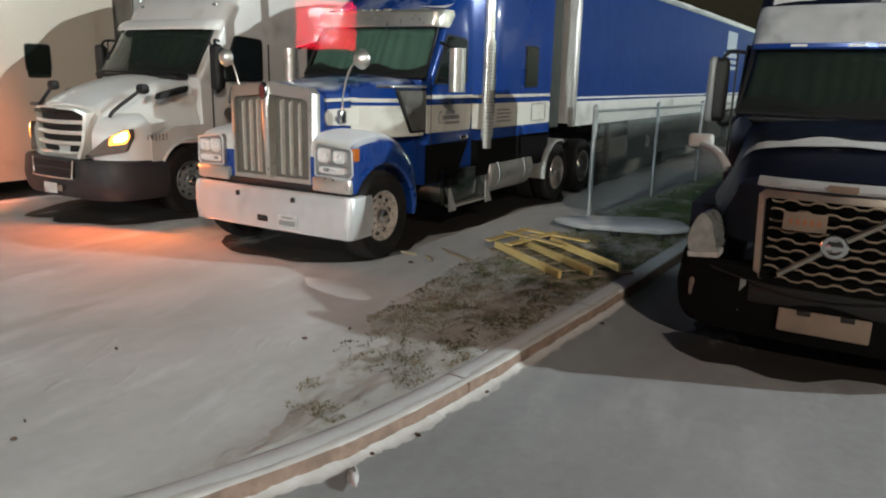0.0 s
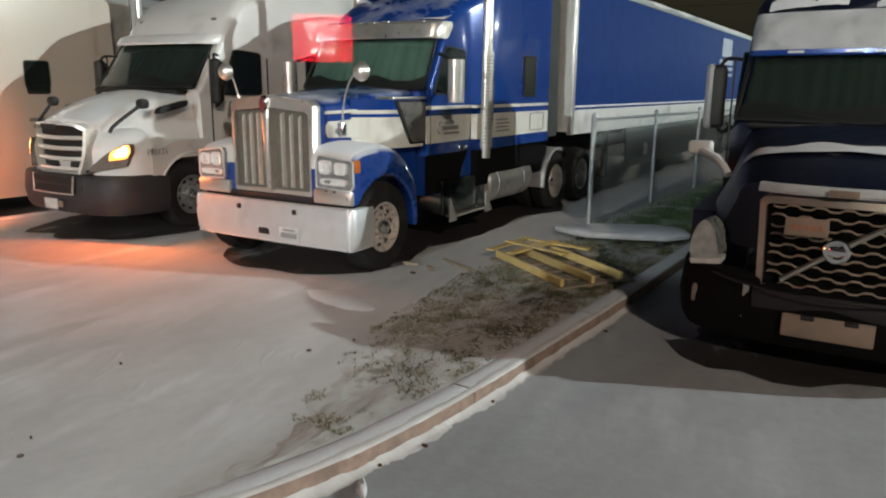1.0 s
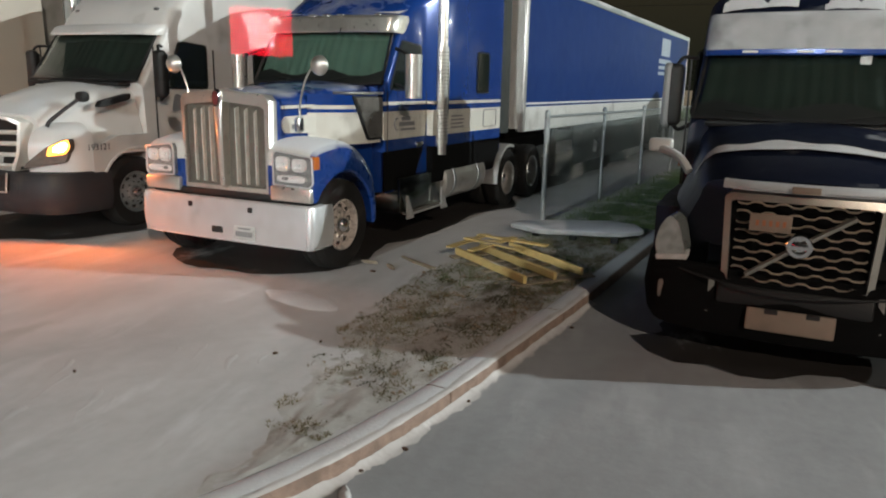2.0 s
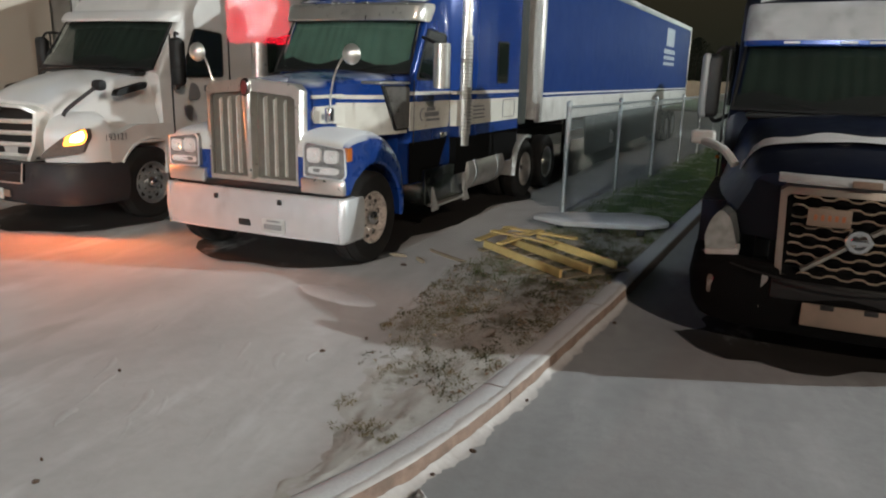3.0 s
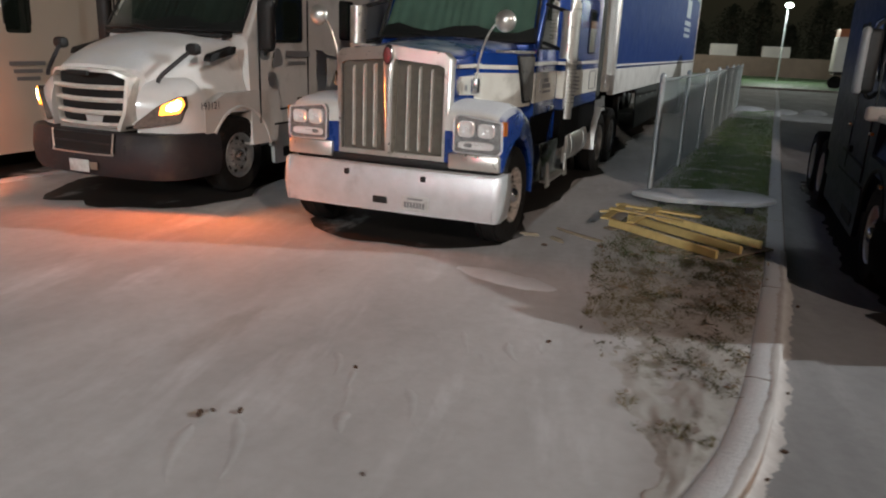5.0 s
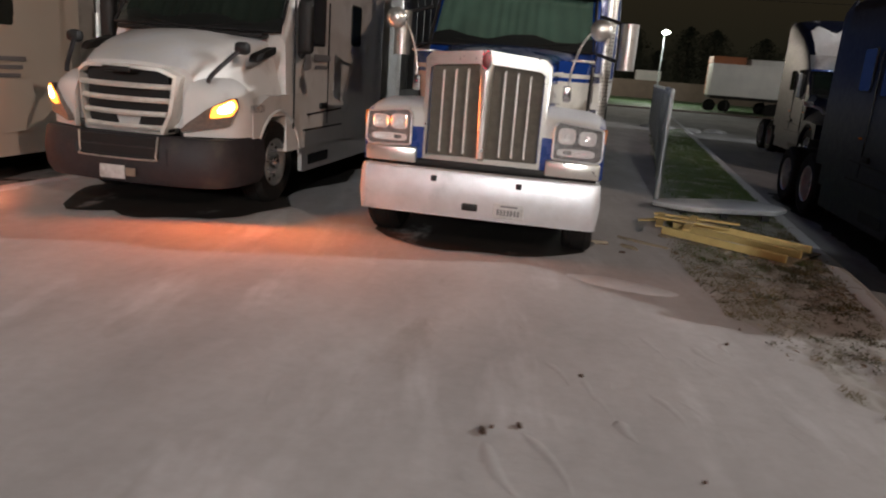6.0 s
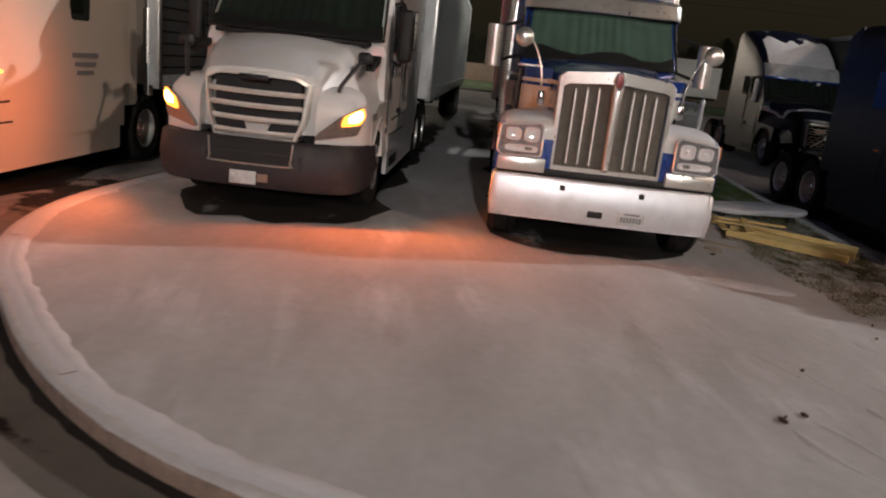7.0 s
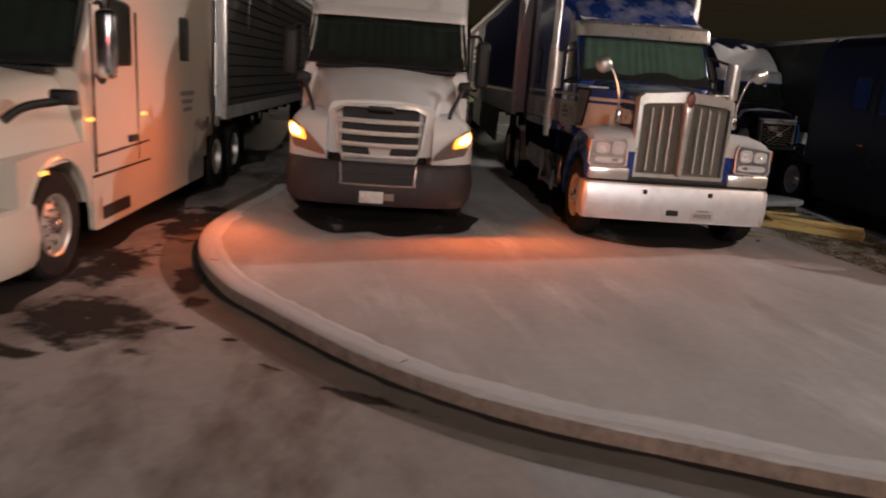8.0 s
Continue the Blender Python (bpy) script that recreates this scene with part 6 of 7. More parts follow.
slush = bmesh.new()
rows = []
for i in range(40):
    y = -14 + 46 * i / 39
    a = -8.6 - 0.25 * max(0.0, y - 0.5) + 1.0 * noise.noise((y * 0.35, 1, 2)) + 0.35 * noise.noise((y * 1.3, 5, 2)) if y < 3 else -11.2 + 0.3 * noise.noise((y, 2, 2))
    rows.append([(a - 16 * (k / 8) ** 2, y, 0.002) for k in range(9)])
loft(slush, rows, False, False)
patch = part("road_bare_patch", slush, M["worn_road"])
fade = patch.data.attributes.new("drift", "FLOAT", "POINT")
for i, v in enumerate(patch.data.vertices):
    fade.data[i].value = max(0.0, 0.9 - 0.55 * (i % 9)) if v.co.y < 3 else 0.0
tagged(patch, "bare wet asphalt where wheels cleared the snow", "road", kind="structure")
turf("turf", 2.3, 10.9, M["turf"], "worn turf strip thinly covered with snow", 0.020, 0.045, 30, 1.0)
turf("turf", 10.92, 31.0, M["green_turf"], "frosted green turf strip along the fence", 0.03, 0.12, 12, 0.5)


def blades(name, count, y0, y1, hmin, hmax, material, label, seed, keep, wide=1.0):
    rnd = random.Random(seed)
    verts, faces = [], []
    while len(faces) < count:
        y = rnd.uniform(y0, y1)
        a, c = edge_x(y), kerb_x(y)
        x = rnd.uniform(a, c)
        if noise.noise((x * 1.7, y * 1.7, seed)) + 0.9 * noise.noise((x * 6, y * 4, seed)) + rnd.uniform(-0.45, 0.45) < keep + 0.16 * max(0.0, 5.6 - y):
            continue
        h, t, w = rnd.uniform(hmin, hmax), rnd.uniform(0, 6.28), wide * rnd.uniform(0.002, 0.005)
        lx, ly = math.cos(t), math.sin(t)
        b = rnd.uniform(0.2, 0.9) * h if y > 9 else rnd.uniform(0.8, 2.6) * h
        i = len(verts)
        verts += [(x - ly * w, y + lx * w, KH), (x + ly * w, y - lx * w, KH), (x + lx * b + rnd.uniform(-0.01, 0.01), y + ly * b, KH + h)]
        faces.append((i, i + 1, i + 2))
    me = bpy.data.meshes.new(name)
    me.from_pydata(verts, [], faces)
    me.materials.append(material)
    return tagged(new(name, me), label, "grass", kind="stuff")


blades("grass", 11000, 3.2, 10.9, 0.008, 0.026, M["dry_grass"], "short dry grass poking through the snow", 5, 0.12, 1.3)
blades("grass", 5000, 3.6, 9.0, 0.006, 0.022, M["olive_grass"], "flattened olive grass in tufts between the snow", 8, 0.42, 1.8)
blades("grass", 14000, 10.9, 26.0, 0.03, 0.08, M["grass"], "short green grass dusted with frost", 6, -0.45)
blades("grass", 4000, 6.6, 10.9, 0.02, 0.05, M["grass"], "green grass round the broken panel", 7, 0.2)

# fallen leaves and crumbs on the turf
rnd = random.Random(11)
verts, faces = [], []
for q in range(650):
    y = rnd.triangular(3.4, 10.0, 6.6) if q < 500 else rnd.uniform(5.2, 8.0)
    x = rnd.uniform(edge_x(y), kerb_x(y) + 0.05) if q < 500 else kerb_x(y) - abs(rnd.gauss(0.0, 0.28))
    if q < 500 and noise.noise((x * 2.3, y * 2.3, 4.0)) + 0.6 * noise.noise((x * 7, y * 7, 4.0)) < 0.15 - 0.25 * (y > 5.4):
        continue
    a, r, i = rnd.uniform(0, 6.28), rnd.uniform(0.012, 0.034), len(verts)
    for k, (f, z) in enumerate(((1.0, 0.012), (0.5, 0.02), (1.0, 0.006), (0.5, 0.022))):
        verts.append((x + f * r * math.cos(a + k * 1.571), y + f * r * math.sin(a + k * 1.571), KH + z + rnd.uniform(0, 0.012)))
    faces.append((i, i + 1, i + 2, i + 3))
me = bpy.data.meshes.new("fallen_leaves")
me.from_pydata(verts, [], faces)
me.materials.append(mat("brown_leaf", (0.20, 0.13, 0.075), 0.8, 0.0, (0.42, 0.36, 0.28), 3, amount=0.9))
tagged(new("fallen_leaves", me), "brown fallen leaves and litter on the turf", "leaves", kind="stuff")

# dark melt stains on the bare road; the broad one paints the cream truck's shadow
M["wet"] = mat("wet_asphalt", (0.011, 0.009, 0.008), 0.9, 0.0, (0.035, 0.028, 0.024), 3, rvar=0.1)
M["soft_stain_shade"] = soft_mat("melt_stain", (0.011, 0.009, 0.008), (0.035, 0.028, 0.024))
for k, (x, y, a, b, t) in enumerate(((-9.66, 1.36, 0.46, 0.085, -25), (-10.80, 2.30, 0.11, 0.06, 0), (-11.55, 3.9, 0.20, 0.80, 8), (-12.0, 2.62, 0.95, 0.70, -35), (-12.3, 1.9, 0.55, 0.18, -15), (-10.35, 1.78, 0.18, 0.045, -30), (-11.2, 2.5, 0.14, 0.06, 20), (-11.3, 3.15, 0.16, 0.26, 0), (-12.4, 4.2, 0.55, 1.05, 5), (-12.2, 6.5, 0.55, 1.7, 0))):
    rows = [[(a * r / 9 * math.cos(q * 0.19635), b * r / 9 * math.sin(q * 0.19635), 0) for q in range(33)] for r in (0.2, 2, 4, 5, 6, 7, 8, 9, 10, 11)]
    ob = part("road_stain", sheet(bmesh.new(), rows), M["soft_stain_shade"])
    soft = ob.data.attributes.new("soft", "FLOAT", "POINT")
    for v in ob.data.vertices:
        soft.data[v.index].value = 1.5 - 1.55 * math.hypot(v.co.x / a, v.co.y / b)
    ob.matrix_world = pose(x, y, 0.007 + 0.0005 * k, 0, 0, t)
    tagged(ob, "dark melt stain or painted truck shade on the asphalt", "stain", kind="structure")

# damp seam along the kerb foot round the nose, with the kerb's shade painted in
rows = []
for i in range(1, len(KERB) - 1):
    p = KERB[i]
    if p.x > -3.9 or p.y > 6.5:
        continue
    t = (KERB[i + 1] - KERB[i - 1]).normalized()
    out = Vector((-t.y, t.x, 0)) * -SIGN
    w = 0.07 + 0.035 * noise.noise((p.x * 2.3, p.y * 2.3, 6)) + 0.02 * noise.noise((p.x * 9, p.y * 9, 2))
    rows.append([p + out * (0.001 + w * k / 2) + Vector((0, 0, 0.0075)) for k in range(3)])
bm = bmesh.new()
sheet(bm, rows)
tagged(part("gutter_seam", bm, M["wet"]), "dark strip of painted shade and damp at the kerb foot", "stain", kind="structure")

# ---- pallet, panel and debris ----
pallet = thing("pallet", (-3.86, 7.97, KH), "broken yellow wooden pallet lying upside down on the grass", "pallet", turn=-36.2)
for k, (v, ln, sh) in enumerate(((0.0, 1.52, 0.0), (0.40, 1.60, -0.08), (0.80, 1.48, 0.0))):
    bm = a_box((sh, v - 0.022, 0.025), (sh + ln, v + 0.022, 0.115), 0.006, 1)
    part("stringer", bm, M["wood"], pallet)
for k, (u, w) in enumerate(((0.02, 0.13), (0.42, 0.09), (0.80, 0.09), (1.15, 0.09), (1.42, 0.12))):
    part("deck_board", a_box((u, -0.12, 0.004), (u + w, 0.95, 0.024), 0.003, 1), M["old_wood"], pallet)
for (x0, y0, x1, y1, z0, z1) in ((-0.50, 0.62, 0.48, 1.04, 0.12, 0.13), (0.02, -0.12, -0.46, 0.74, 0.118, 0.12), (0.30, 0.02, -0.08, 0.92, 0.119, 0.135), (-0.30, 0.30, 0.55, 0.62, 0.14, 0.125), (-0.62, 0.45, 0.05, 0.98, 0.02, 0.115)):
    a, c = Vector((x0, y0, z0)), Vector((x1, y1, z1))
    d = (c - a).normalized()
    s = Vector((-d.y, d.x, 0)).normalized() * 0.045
    up = Vector((0, 0, 0.02))
    bm = loft(bmesh.new(), [[p - s, p + s, p + s + up, p - s + up] for p in (a, c)])
    part("loose_slat", bm, M["wood"], pallet)
for k, (x, y, ln, t) in enumerate(((-4.40, 7.55, 0.62, -28), (-4.30, 7.48, 0.50, -20))):
    ob = part("wood_strip", a_box((0, -0.02, 0.0), (ln, 0.02, 0.025), 0.004, 1), M["old_wood"])
    ob.matrix_world = pose(x, y, KH, 0, 3, t)
    tagged(ob, "thin weathered strip of wood beside the pallet", "wood", "loose wood strips")
panel = thing("fairing_panel", (-2.9, 10.1, KH), "long broken grey fairing panel lying on the grass under snow", "panel")
outl = [(-0.95, -0.30), (-0.40, -0.62), (0.72, -0.45), (0.98, -0.10), (0.80, 0.28), (0.35, 0.42), (-0.55, 0.10), (-0.92, -0.12)]
bm = loft(bmesh.new(), [[(x * f, y * f, z + 0.03 * x) for x, y in round_poly(outl, 0.10)] for f, z in ((0.97, 0.085), (1.0, 0.10), (1.0, 0.145), (0.96, 0.165), (0.5, 0.175))])
part("panel_skin", bm, M["panel"], panel)
for x, y in ((0.05, -0.42), (0.62, -0.36), (-0.5, -0.40), (0.3, 0.2), (-0.6, 0.0)):
    part("bracket", a_box((x - 0.05, y - 0.03, 0.0), (x + 0.05, y + 0.03, 0.10 + 0.03 * x), 0.01), M["black"], panel)
SCRAPS = [(-4.62, 7.13, 0.11, 8), (-4.29, 7.06, 0.12, -38), (-5.24, 2.33, 0.060, -62), (-5.06, 2.45, 0.042, -58), (-4.37, 6.80, 0.055, 10),
          (-4.75, 3.24, 0.024, 0), (-3.71, 4.23, 0.030, 40), (-5.20, 2.39, 0.020, 30), (-3.98, 2.03, 0.028, 60), (-4.58, 1.75, 0.030, 10),
          (-2.17, 3.56, 0.034, 0), (-2.27, 3.21, 0.022, 30), (-2.10, 4.38, 0.026, 60), (-1.90, 6.34, 0.030, 20), (-4.15, 2.19, 0.018, 0), (-3.55, 4.62, 0.026, 80)]
for k, (x, y, s, t) in enumerate(SCRAPS):
    s *= 1.0 if k < 2 else 0.65
    bm = bmesh.new()
    r2 = random.Random(k)
    flat = 0.22 if k < 2 else 0.45
    loops = [[(s * (f + 0.15 * r2.random()) * math.cos(a), flat * s * (f + 0.2 * r2.random()) * math.sin(a), z) for a in [q * 1.047 for q in range(6)]] for f, z in ((0.8, 0.0), (1.0, 0.010), (0.75, 0.015 + 0.2 * s), (0.2, 0.018 + 0.2 * s))]
    ob = part("debris", loft(bm, loops), M["old_wood"] if k < 2 else M["clod"])
    ob.matrix_world = pose(x, y, (KH - 0.012) if x < -2.3 else 0.0, 0, 0, t)
    tagged(ob, "splintered wood scrap on the snow" if k < 2 else "small frozen clod of dirt on the snow", "debris", "scattered debris")
flap = part("snow_clod", loft(bmesh.new(), [[(0.12 * f * math.cos(a) * (1 + 0.3 * math.sin(3 * a)), 0.035 * f * math.sin(a), 0.5 * z + 0.015 * math.cos(a) + 0.012) for a in [q * 0.524 for q in range(12)]] for f, z in ((1.0, 0.0), (0.92, 0.03), (0.6, 0.055), (0.15, 0.06))]), M["kerb_snow"])
flap.matrix_world = pose(-2.20, 2.93, 0.004, 0, 0, -52)
tagged(flap, "broken crust of snow lying by the kerb", "snow")

# wind tails of snow on the lot
verts, faces = [], []
r2 = random.Random(21)
TAILS = [(-5.22, 2.25, 0.62, 0.060, 0.022), (-5.05, 2.41, 0.66, 0.050, 0.018), (-4.75, 3.22, 0.34, 0.035, 0.012), (-5.00, 3.42, 0.40, 0.040, 0.016), (-4.54, 2.72, 0.28, 0.060, 0.022), (-4.35, 3.15, 0.52, 0.045, 0.014), (-3.98, 4.10, 0.38, 0.050, 0.018), (-3.75, 4.25, 0.26, 0.040, 0.015)]
for _ in range(26):
    TAILS.append((r2.triangular(-6.6, -3.2, -4.4), r2.uniform(1.2, 4.5), r2.uniform(0.15, 0.5), r2.uniform(0.025, 0.055), r2.uniform(0.004, 0.010)))
for x, y, ln, w, h in TAILS:
    if x > float(np.interp(y, (0.5, 1.0, 1.75, 2.45, 3.5, 5.0), (-4.6, -3.9, -3.3, -3.05, -3.2, -3.7))):
        continue
    t = radians(-66 + r2.uniform(-9, 9))
    ax, ay, i0, n, m = math.cos(t), math.sin(t), len(verts), 10, 6
    bend = r2.uniform(-0.05, 0.05)
    for i in range(n + 1):
        f = i / n
        ww = w * (math.sin(math.pi * min(1, 4 * f) / 2) * (1 - f) ** 0.7 + 0.02)
        for j in range(m + 1):
            g = 2 * j / m - 1
            o = ww * g + bend * math.sin(3 * f) + 0.2 * w * noise.noise((x + 6 * f, y + g, 2))
            verts.append((x + ax * ln * f - ay * o, y + ay * ln * f + ax * o, KH - 0.0125 + 0.6 * h * (1 - f) ** 0.8 * min(1, 6 * f) * (1 - abs(g)) ** 0.8 * (1 if g > 0 else 0.8)))
    faces += [(i0 + i * (m + 1) + j, i0 + i * (m + 1) + j + 1, i0 + (i + 1) * (m + 1) + j + 1, i0 + (i + 1) * (m + 1) + j) for i in range(n) for j in range(m)]
me = bpy.data.meshes.new("snow_tails")
me.from_pydata(verts, [], faces)
me.materials.append(M["lot"])
for p in me.polygons:
    p.use_smooth = True
tagged(new("snow_tails", me), "small wind-blown tails of snow across the lot", "snow", kind="stuff")

# a low drift beside the blue truck
rows = []
for i in range(25):
    f = i / 24
    rows.append([(-4.95 + 1.05 * f, 5.62 - 0.22 * f + 0.20 * g * math.sin(math.pi * f) ** 0.6 + 0.05 * noise.noise((6 * f, g, 3)), KH - 0.013 + 0.022 * math.sin(math.pi * f) * (1 - g * g) * (1 + 0.4 * noise.noise((9 * f, 3 * g, 1)))) for g in (-1, -0.7, -0.35, 0, 0.35, 0.7, 1)])
tagged(part("snow_drift", sheet(bmesh.new(), rows), M["snow"], None, "", 80), "low drift of snow beside the blue truck", "snow", kind="structure")

# ---- snow banked along the foot of the kerb ----
bm = bmesh.new()
base = [p for p in KERB if p.y < 7.4 and p.x > -3.6]
base = [a.lerp(c, k / 8) for a, c in zip(base, base[1:]) for k in range(8)]
rows = []
for i, p in enumerate(base):
    t = (base[min(i + 1, len(base) - 1)] - base[max(i - 1, 0)]).normalized()
    o = Vector((-t.y, t.x, 0)) * -SIGN
    w = max(0.03, 0.075 + 0.05 * noise.noise((p.y * 2.2, p.x * 2, 0)) + 0.04 * noise.noise((p.y * 9, 2, 0)) + 0.02 * noise.noise((p.y * 31, 2, 0)))
    h = 0.028 + 0.018 * noise.noise((p.y * 5, 7, 0)) + 0.010 * noise.noise((p.y * 21, 3, 0))
    rows.append([p + o * (0.002 + w * k / 8) + Vector((0, 0, h * (1 - k / 8) ** 2.2 - 0.001 * (k == 8))) for k in range(9)])
loft(bm, rows, False, False)
tagged(part("snow_bank", bm, M["kerb_snow"], None, "", 80), "narrow bank of blown snow at the kerb foot", "snow", kind="structure")

# ---- the far side of the yard ----
tagged(part("wall_far", a_box((-60, 88, 0), (40, 88.4, 2.15), 0.02), M["brick"]), "low brown wall across the far road", "wall", kind="structure")
tagged(part("lawn_far", sheet(bmesh.new(), [[(x, y, 0.09 + 0.05 * noise.noise((x * 0.2, y * 0.2, 4))) for x in range(-60, 61, 4)] for y in range(56, 92, 4)]), M["green_turf"], None, "", 80), "strip of rough lawn before the far wall", "lawn", kind="structure")
tagged(part("kerb_far", a_box((-60, 55.5, 0), (60, 55.9, 0.14), 0.02), M["gutter"]), "pale kerb along the far lawn", "kerb", kind="structure")


def white_trailer_far(x, y, w, z1, material, label):
    T = thing("parked_trailer", (x, y, 0), label, "trailer", "far parked trailers")
    part("body", a_box((0, 0, 1.35), (w, 2.5, z1), 0.03), material, T)
    part("chassis_rail", a_box((0.1, 0.2, 1.12), (w - 0.1, 2.3, 1.35), 0.02), M["frame"], T)
    for k in range(2):
        part("wheel", lathe_y((w - 1.2 - 1.2 * k, 0.5), [(0.1, -0.02), (0.48, 0.0), (0.5, 0.05), (0.5, 0.25), (0.1, 0.27)]), M["rubber"], T)
    part("leg", a_box((1.4, 0.3, 0.0), (1.5, 0.4, 1.12)), M["frame"], T)
    return T


white_trailer_far(3.9, 59, 7.0, 3.75, M["far_white"], "white trailer parked far across the yard")
white_trailer_far(4.4, 63, 2.6, 4.45, M["rust"], "rusty orange container on a trailer")
white_trailer_far(7.4, 63, 3.6, 4.35, M["far_white"], "white box trailer behind the first one")
white_trailer_far(-5.75, 97, 3.1, 3.5, M["far_white"], "white van body far behind the wall")
white_trailer_far(0.2, 97, 3.1, 3.4, M["far_white"], "white van body far behind the wall")
for x, y, a, c, k in ((-2.0, 31.0, 0.75, 1.0, 1), (-0.62, 32.3, 0.55, 1.1, 2), (0.6, 33.0, 0.5, 0.9, 3)):
    loops = [[(a * f * math.cos(q) * (1 + 0.25 * noise.noise((math.cos(q) * 2, math.sin(q) * 2, k))), c * f * math.sin(q) * (1 + 0.25 * noise.noise((math.cos(q) * 2, math.sin(q) * 2, k + 5))), z) for q in [6.28319 * i / 28 for i in range(28)]] for f, z in ((1.0, 0.0), (0.85, 0.07), (0.5, 0.13), (0.1, 0.15))]
    ob = part("snow_heap", loft(bmesh.new(), loops), M["snow"], None, "", 80)
    ob.matrix_world = pose(x, y, KH - 0.012 if x < -1.2 else 0.0)
    tagged(ob, "low heap of bright shovelled snow", "snow", "far snow heaps")


def tree(x, y, h, seed):
    T = thing("tree", (x, y, 0), "dark leafless-looking tree against the night sky", "tree", "far tree line")
    r2 = random.Random(seed)
    part("trunk", tube(bmesh.new(), [(0, 0, 0), (0.1, 0, h * 0.3), (-0.1, 0.1, h * 0.6), (0, 0, h * 0.9)], 0.28, 8, 0.06), M["bark"], T)
    for k in range(6):
        a, z = r2.uniform(0, 6.28), h * r2.uniform(0.3, 0.7)
        part("limb", tube(bmesh.new(), [(0, 0, z), (0.16 * h * math.cos(a), 0.16 * h * math.sin(a), z + 0.12 * h), (0.3 * h * math.cos(a), 0.3 * h * math.sin(a), z + 0.2 * h)], 0.10, 6, 0.02), M["bark"], T)
    verts, faces = [], []
    for _ in range(5200):
        a, zz = r2.uniform(0, 6.28), r2.random()
        rad = 0.40 * h * math.sin(math.pi * (0.15 + 0.85 * zz)) ** 0.7 * math.sqrt(r2.random()) * (0.75 + 0.35 * math.sin(3 * a + seed))
        c = Vector((rad * math.cos(a), rad * math.sin(a), h * (0.18 + 0.85 * zz)))
        s, i = r2.uniform(0.08, 0.22), len(verts)
        for _k in range(3):
            verts.append(c + Vector((r2.uniform(-s, s), r2.uniform(-s, s), r2.uniform(-s, s))))
        faces.append((i, i + 1, i + 2))
    me = bpy.data.meshes.new("crown")
    me.from_pydata([tuple(v) for v in verts], [], faces)
    me.materials.append(M["tree"])
    c = new("crown", me)
    c.parent = T
    return T


first = None
for k in range(22):
    x, y, h = -46 + 4.2 * k + random.Random(k).uniform(-1.5, 1.5), 112 + random.Random(k + 50).uniform(-5, 9), random.Random(k + 9).uniform(6, 10)
    if k < 4:
        t0 = tree(x, y, 9.0, k)
        first = (first or []) + [t0]
    else:
        t0 = copy_thing(first[k % 4], pose(x, y, 0, 0, 0, 71 * k))
        t0.scale = (h / 9, h / 9, h / 9)


def pole_lamp(x, y, h, r=0.22):
    T = thing("street_lamp", (x, y, 0), "tall street lamp glowing greenish white", "street lamp", "yard lamps")
    part("pole", tube(bmesh.new(), [(0, 0, 0), (0, 0, h)], 0.09, 8, 0.05), M["galv"], T)
    part("lamp_arm", tube(bmesh.new(), [(0, 0, h - 0.1), (0, -0.9, h + 0.1)], 0.04, 6), M["galv"], T)
    hd = part("lamp_head", a_box((-0.16, -1.5, h + 0.02), (0.16, -0.7, h + 0.16), 0.05), M["galv"], T)
    part("lamp_glass", a_box((-r, -1.45, h - 0.22), (r, -0.95, h + 0.015), 0.08), M["lamp_glow"], hd)
    return T


pole_lamp(1.0, 72, 6.6, 0.3)
# two poles added out of view to carry the fill lamps
pole_lamp(22.0, 42.0, 8.0)
pole_lamp(-18.5, 78, 7.0)
pole_lamp(40.2, 23.4, 18.2)
pole_lamp(-3.0, -54.0, 15.2)
pole_lamp(21.7, -19.6, 17.2)
for x, y, h in ((38.6, 90, 8.0), (42.1, 90, 9.3), (36.0, 92, 7.4), (45.0, 95, 9.6)):
    pole_lamp(x, y, h, 0.14)
for k, (z, y) in enumerate(((9.8, 50.2), (9.3, 50.2), (8.8, 50.2))):
    pts = [(-70 + 140 * i / 16, y, z - 1.3 * (1 - ((i - 8) / 8) ** 2)) for i in range(17)]
    ob = tagged(part("overhead_wire", tube(bmesh.new(), pts, 0.016, 4), M["frame"]), "sagging overhead cable across the yard", "cable", "overhead wires")
for x in (-70, 70):
    tagged(part("utility_pole", tube(bmesh.new(), [(x, 50.2, 0), (x, 50.2, 10.2)], 0.16, 10, 0.12), M["bark"]), "wooden utility pole carrying the wires", "pole", "utility poles")

# dark ground sheet, added out of view so glass and chrome reflect less light
bm = bmesh.new()
edge = [(x / 4, -4.2 + 0.7 * noise.noise((x * 0.08, 2, 7)) + 0.3 * noise.noise((x * 0.4, 5, 7)), 0.003) for x in range(-360, 361)]
loft(bm, [[(x, -80.0, 0.003) for x, y, z in edge], edge], False, False)
tagged(part("road", bm, M["asphalt"]), "unseen dark asphalt sheet added to keep reflections dark", "road", kind="structure")

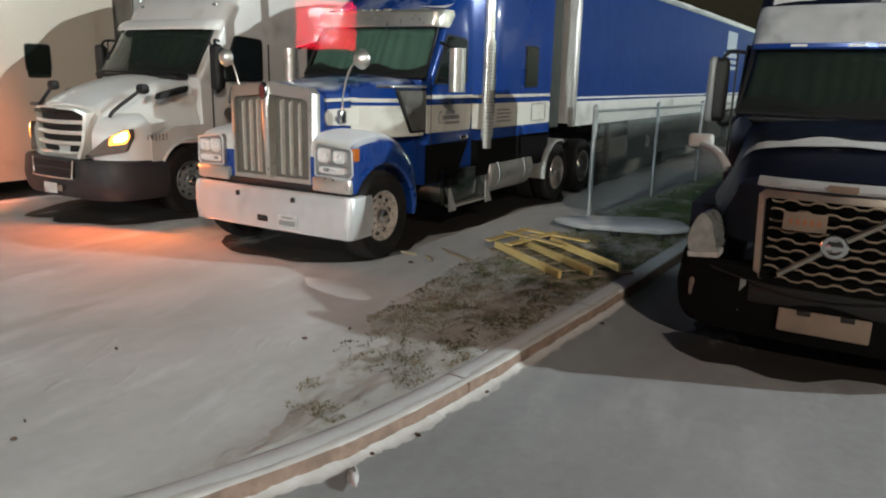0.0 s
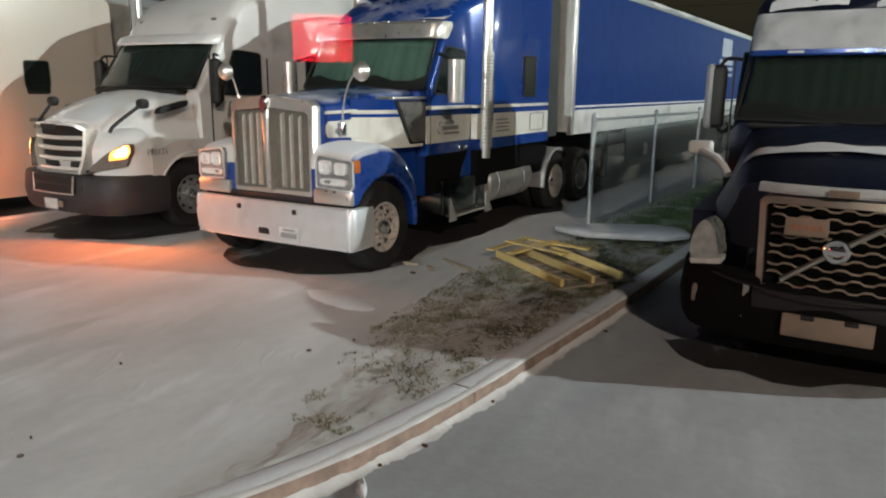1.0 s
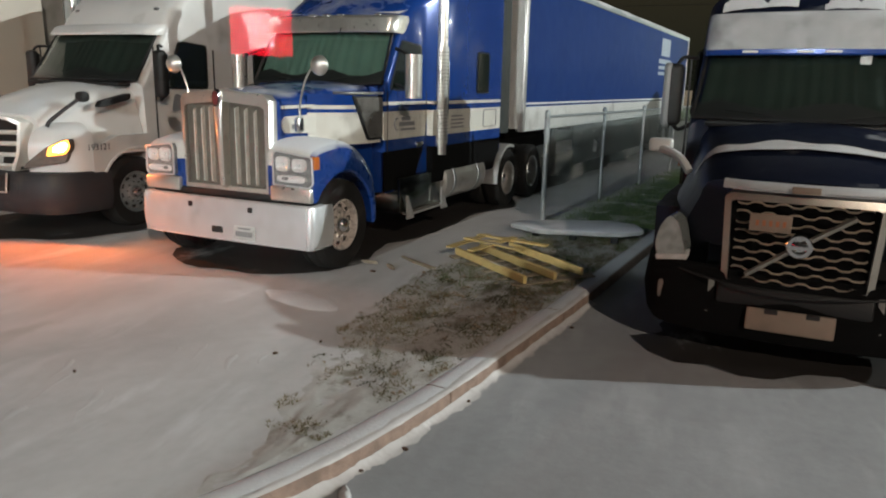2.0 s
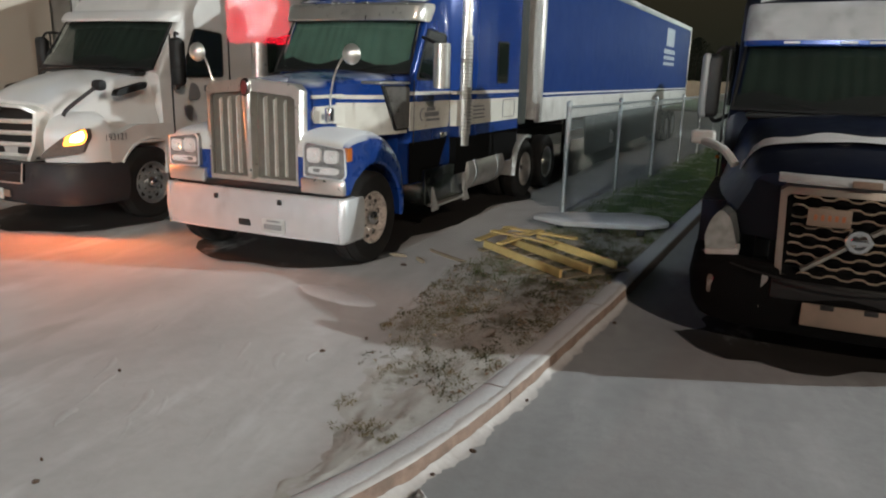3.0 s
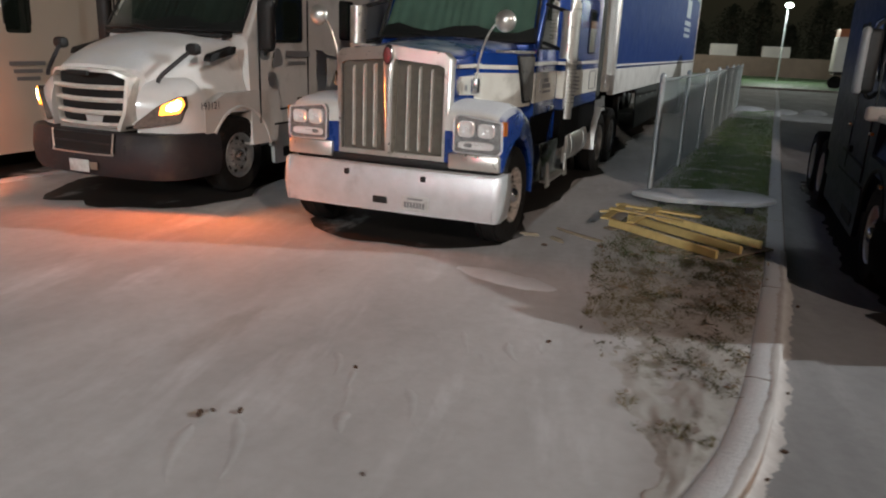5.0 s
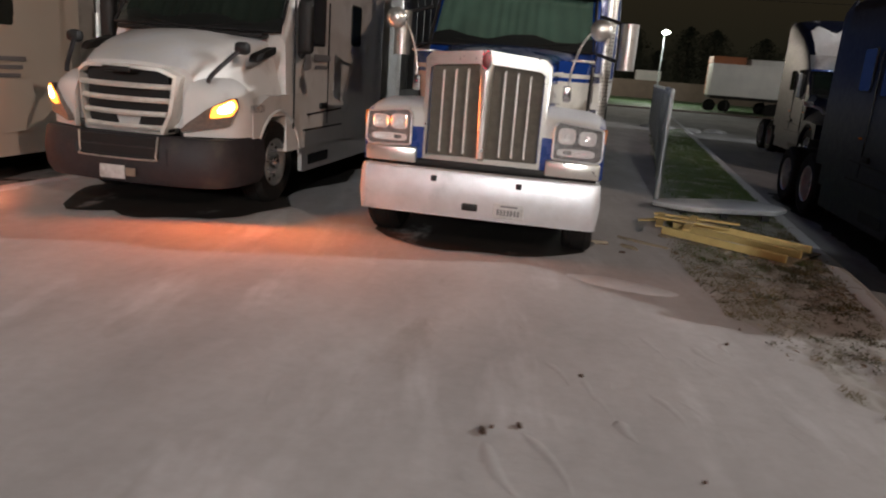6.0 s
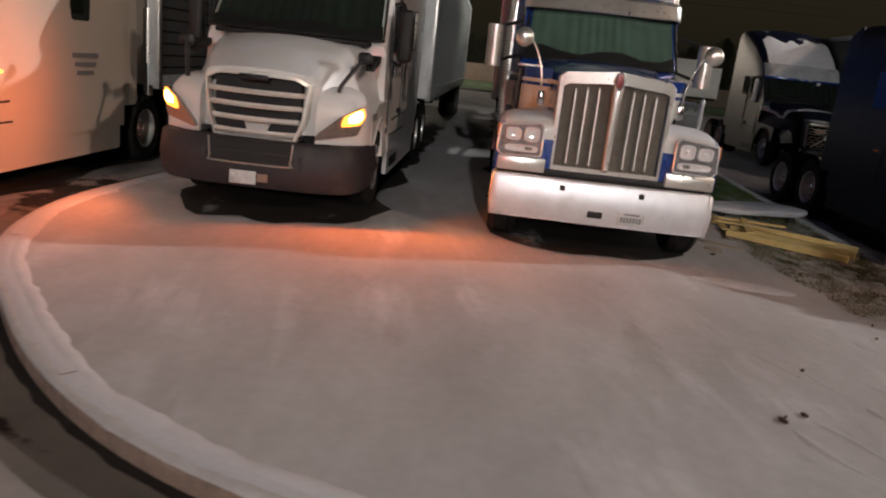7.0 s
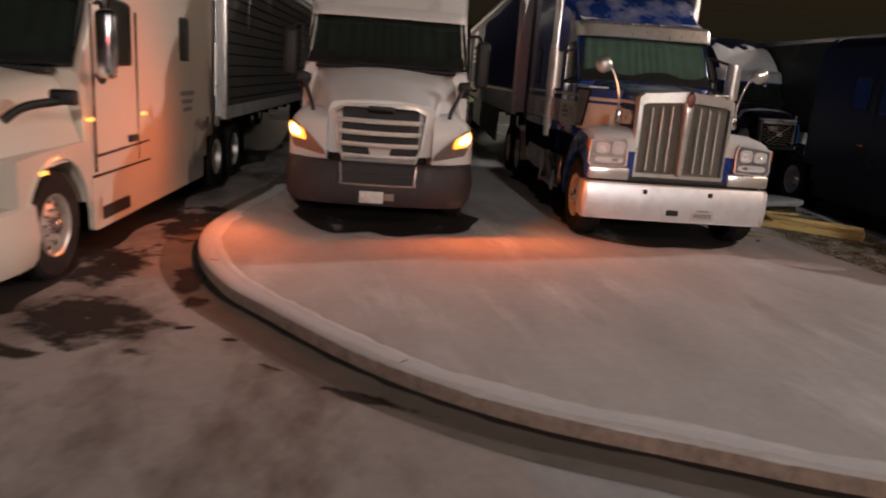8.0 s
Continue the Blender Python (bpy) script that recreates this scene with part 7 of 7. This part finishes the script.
# unseen stepped slab, added to keep the south lamp off turf and navy truck
tagged(part("wall_south", slab_poly(bmesh.new(), [(-2.95, 0), (34, 0), (34, 5.2), (-1.95, 5.2), (-1.95, 4.05), (-2.95, 4.05)], 8.6, 9.0, 0.02), mat("dark_cladding", (0.014, 0.013, 0.012), 0.8, 0.0, (0.02, 0.019, 0.018), 0.8)), "unseen stepped dark slab added to block the south light", "wall", kind="structure").matrix_world = pose(0, 0, 0, 0, 0, -90)


# ---- a lit entry sign across the yard, and the window pane that mirrors it ----
sign = thing("entry_sign", (-14.2, -33.6, 0), "red illuminated entry sign with white lettering on a post", "sign", turn=-24.0)
M["sign_red"] = mat("lit_red_sign", (0.6, 0.02, 0.03), 0.4, emit=(1.0, 0.0, 0.03), strength=16.0)
M["sign_white"] = mat("lit_white_letters", (0.9, 0.9, 0.9), 0.4, emit=(1.0, 0.92, 0.94), strength=40.0)
part("sign_board", a_box((-1.44, -0.10, 3.38), (1.44, 0.10, 5.62), 0.05), M["sign_red"], sign)
for x in (-1.2, 1.2):
    part("sign_post", tube(bmesh.new(), [(x, -0.02, 0), (x, -0.02, 3.25)], 0.07, 10), M["galv"], sign)
for text, z, size in (("AUTO/RV", 4.86, 0.58), ("ENTRY", 4.24, 0.58), ("WELCOME", 3.74, 0.35)):
    words(sign, text, pose(0, 0.115, z, 90, 0, 180) @ Matrix.Diagonal((0.72, 1.12, 1.0, 1.0)), size, M["sign_white"], "sign_lettering")

v_dir = Vector((-0.98, -0.15, 0)).normalized()
v_out = Vector((-0.15, 0.98, 0)).normalized()


def at_side(a, o, z):
    """A place beside the near vehicle: a along its side (forward), o outward, z up."""
    return v_dir * a + v_out * o + Vector((0, 0, z))


M["pane"] = glass_mat("clear_side_glass", (0.95, 0.97, 0.96), 0.0, 0.042)
win = thing("cab_window", (0, 0, 0), "clear side window of the near vehicle in a slim black sill", "window")
g = part("window_pane", sheet(bmesh.new(), [[at_side(a, 0.30, z) for a in (-0.40, 0.2, 0.9, 1.60)] for z in (1.52, 2.1, 2.6, 3.0)]), M["pane"], win)
g.visible_shadow = False
part("window_sill", tube(bmesh.new(), [at_side(-0.42, 0.30, 1.50), at_side(1.62, 0.30, 1.50)], 0.006, 8), M["black"], win)
for a in (-0.36, 1.56):
    part("window_leg", tube(bmesh.new(), [at_side(a, 0.30, 0.0), at_side(a, 0.30, 1.50)], 0.004, 6), M["black"], win)
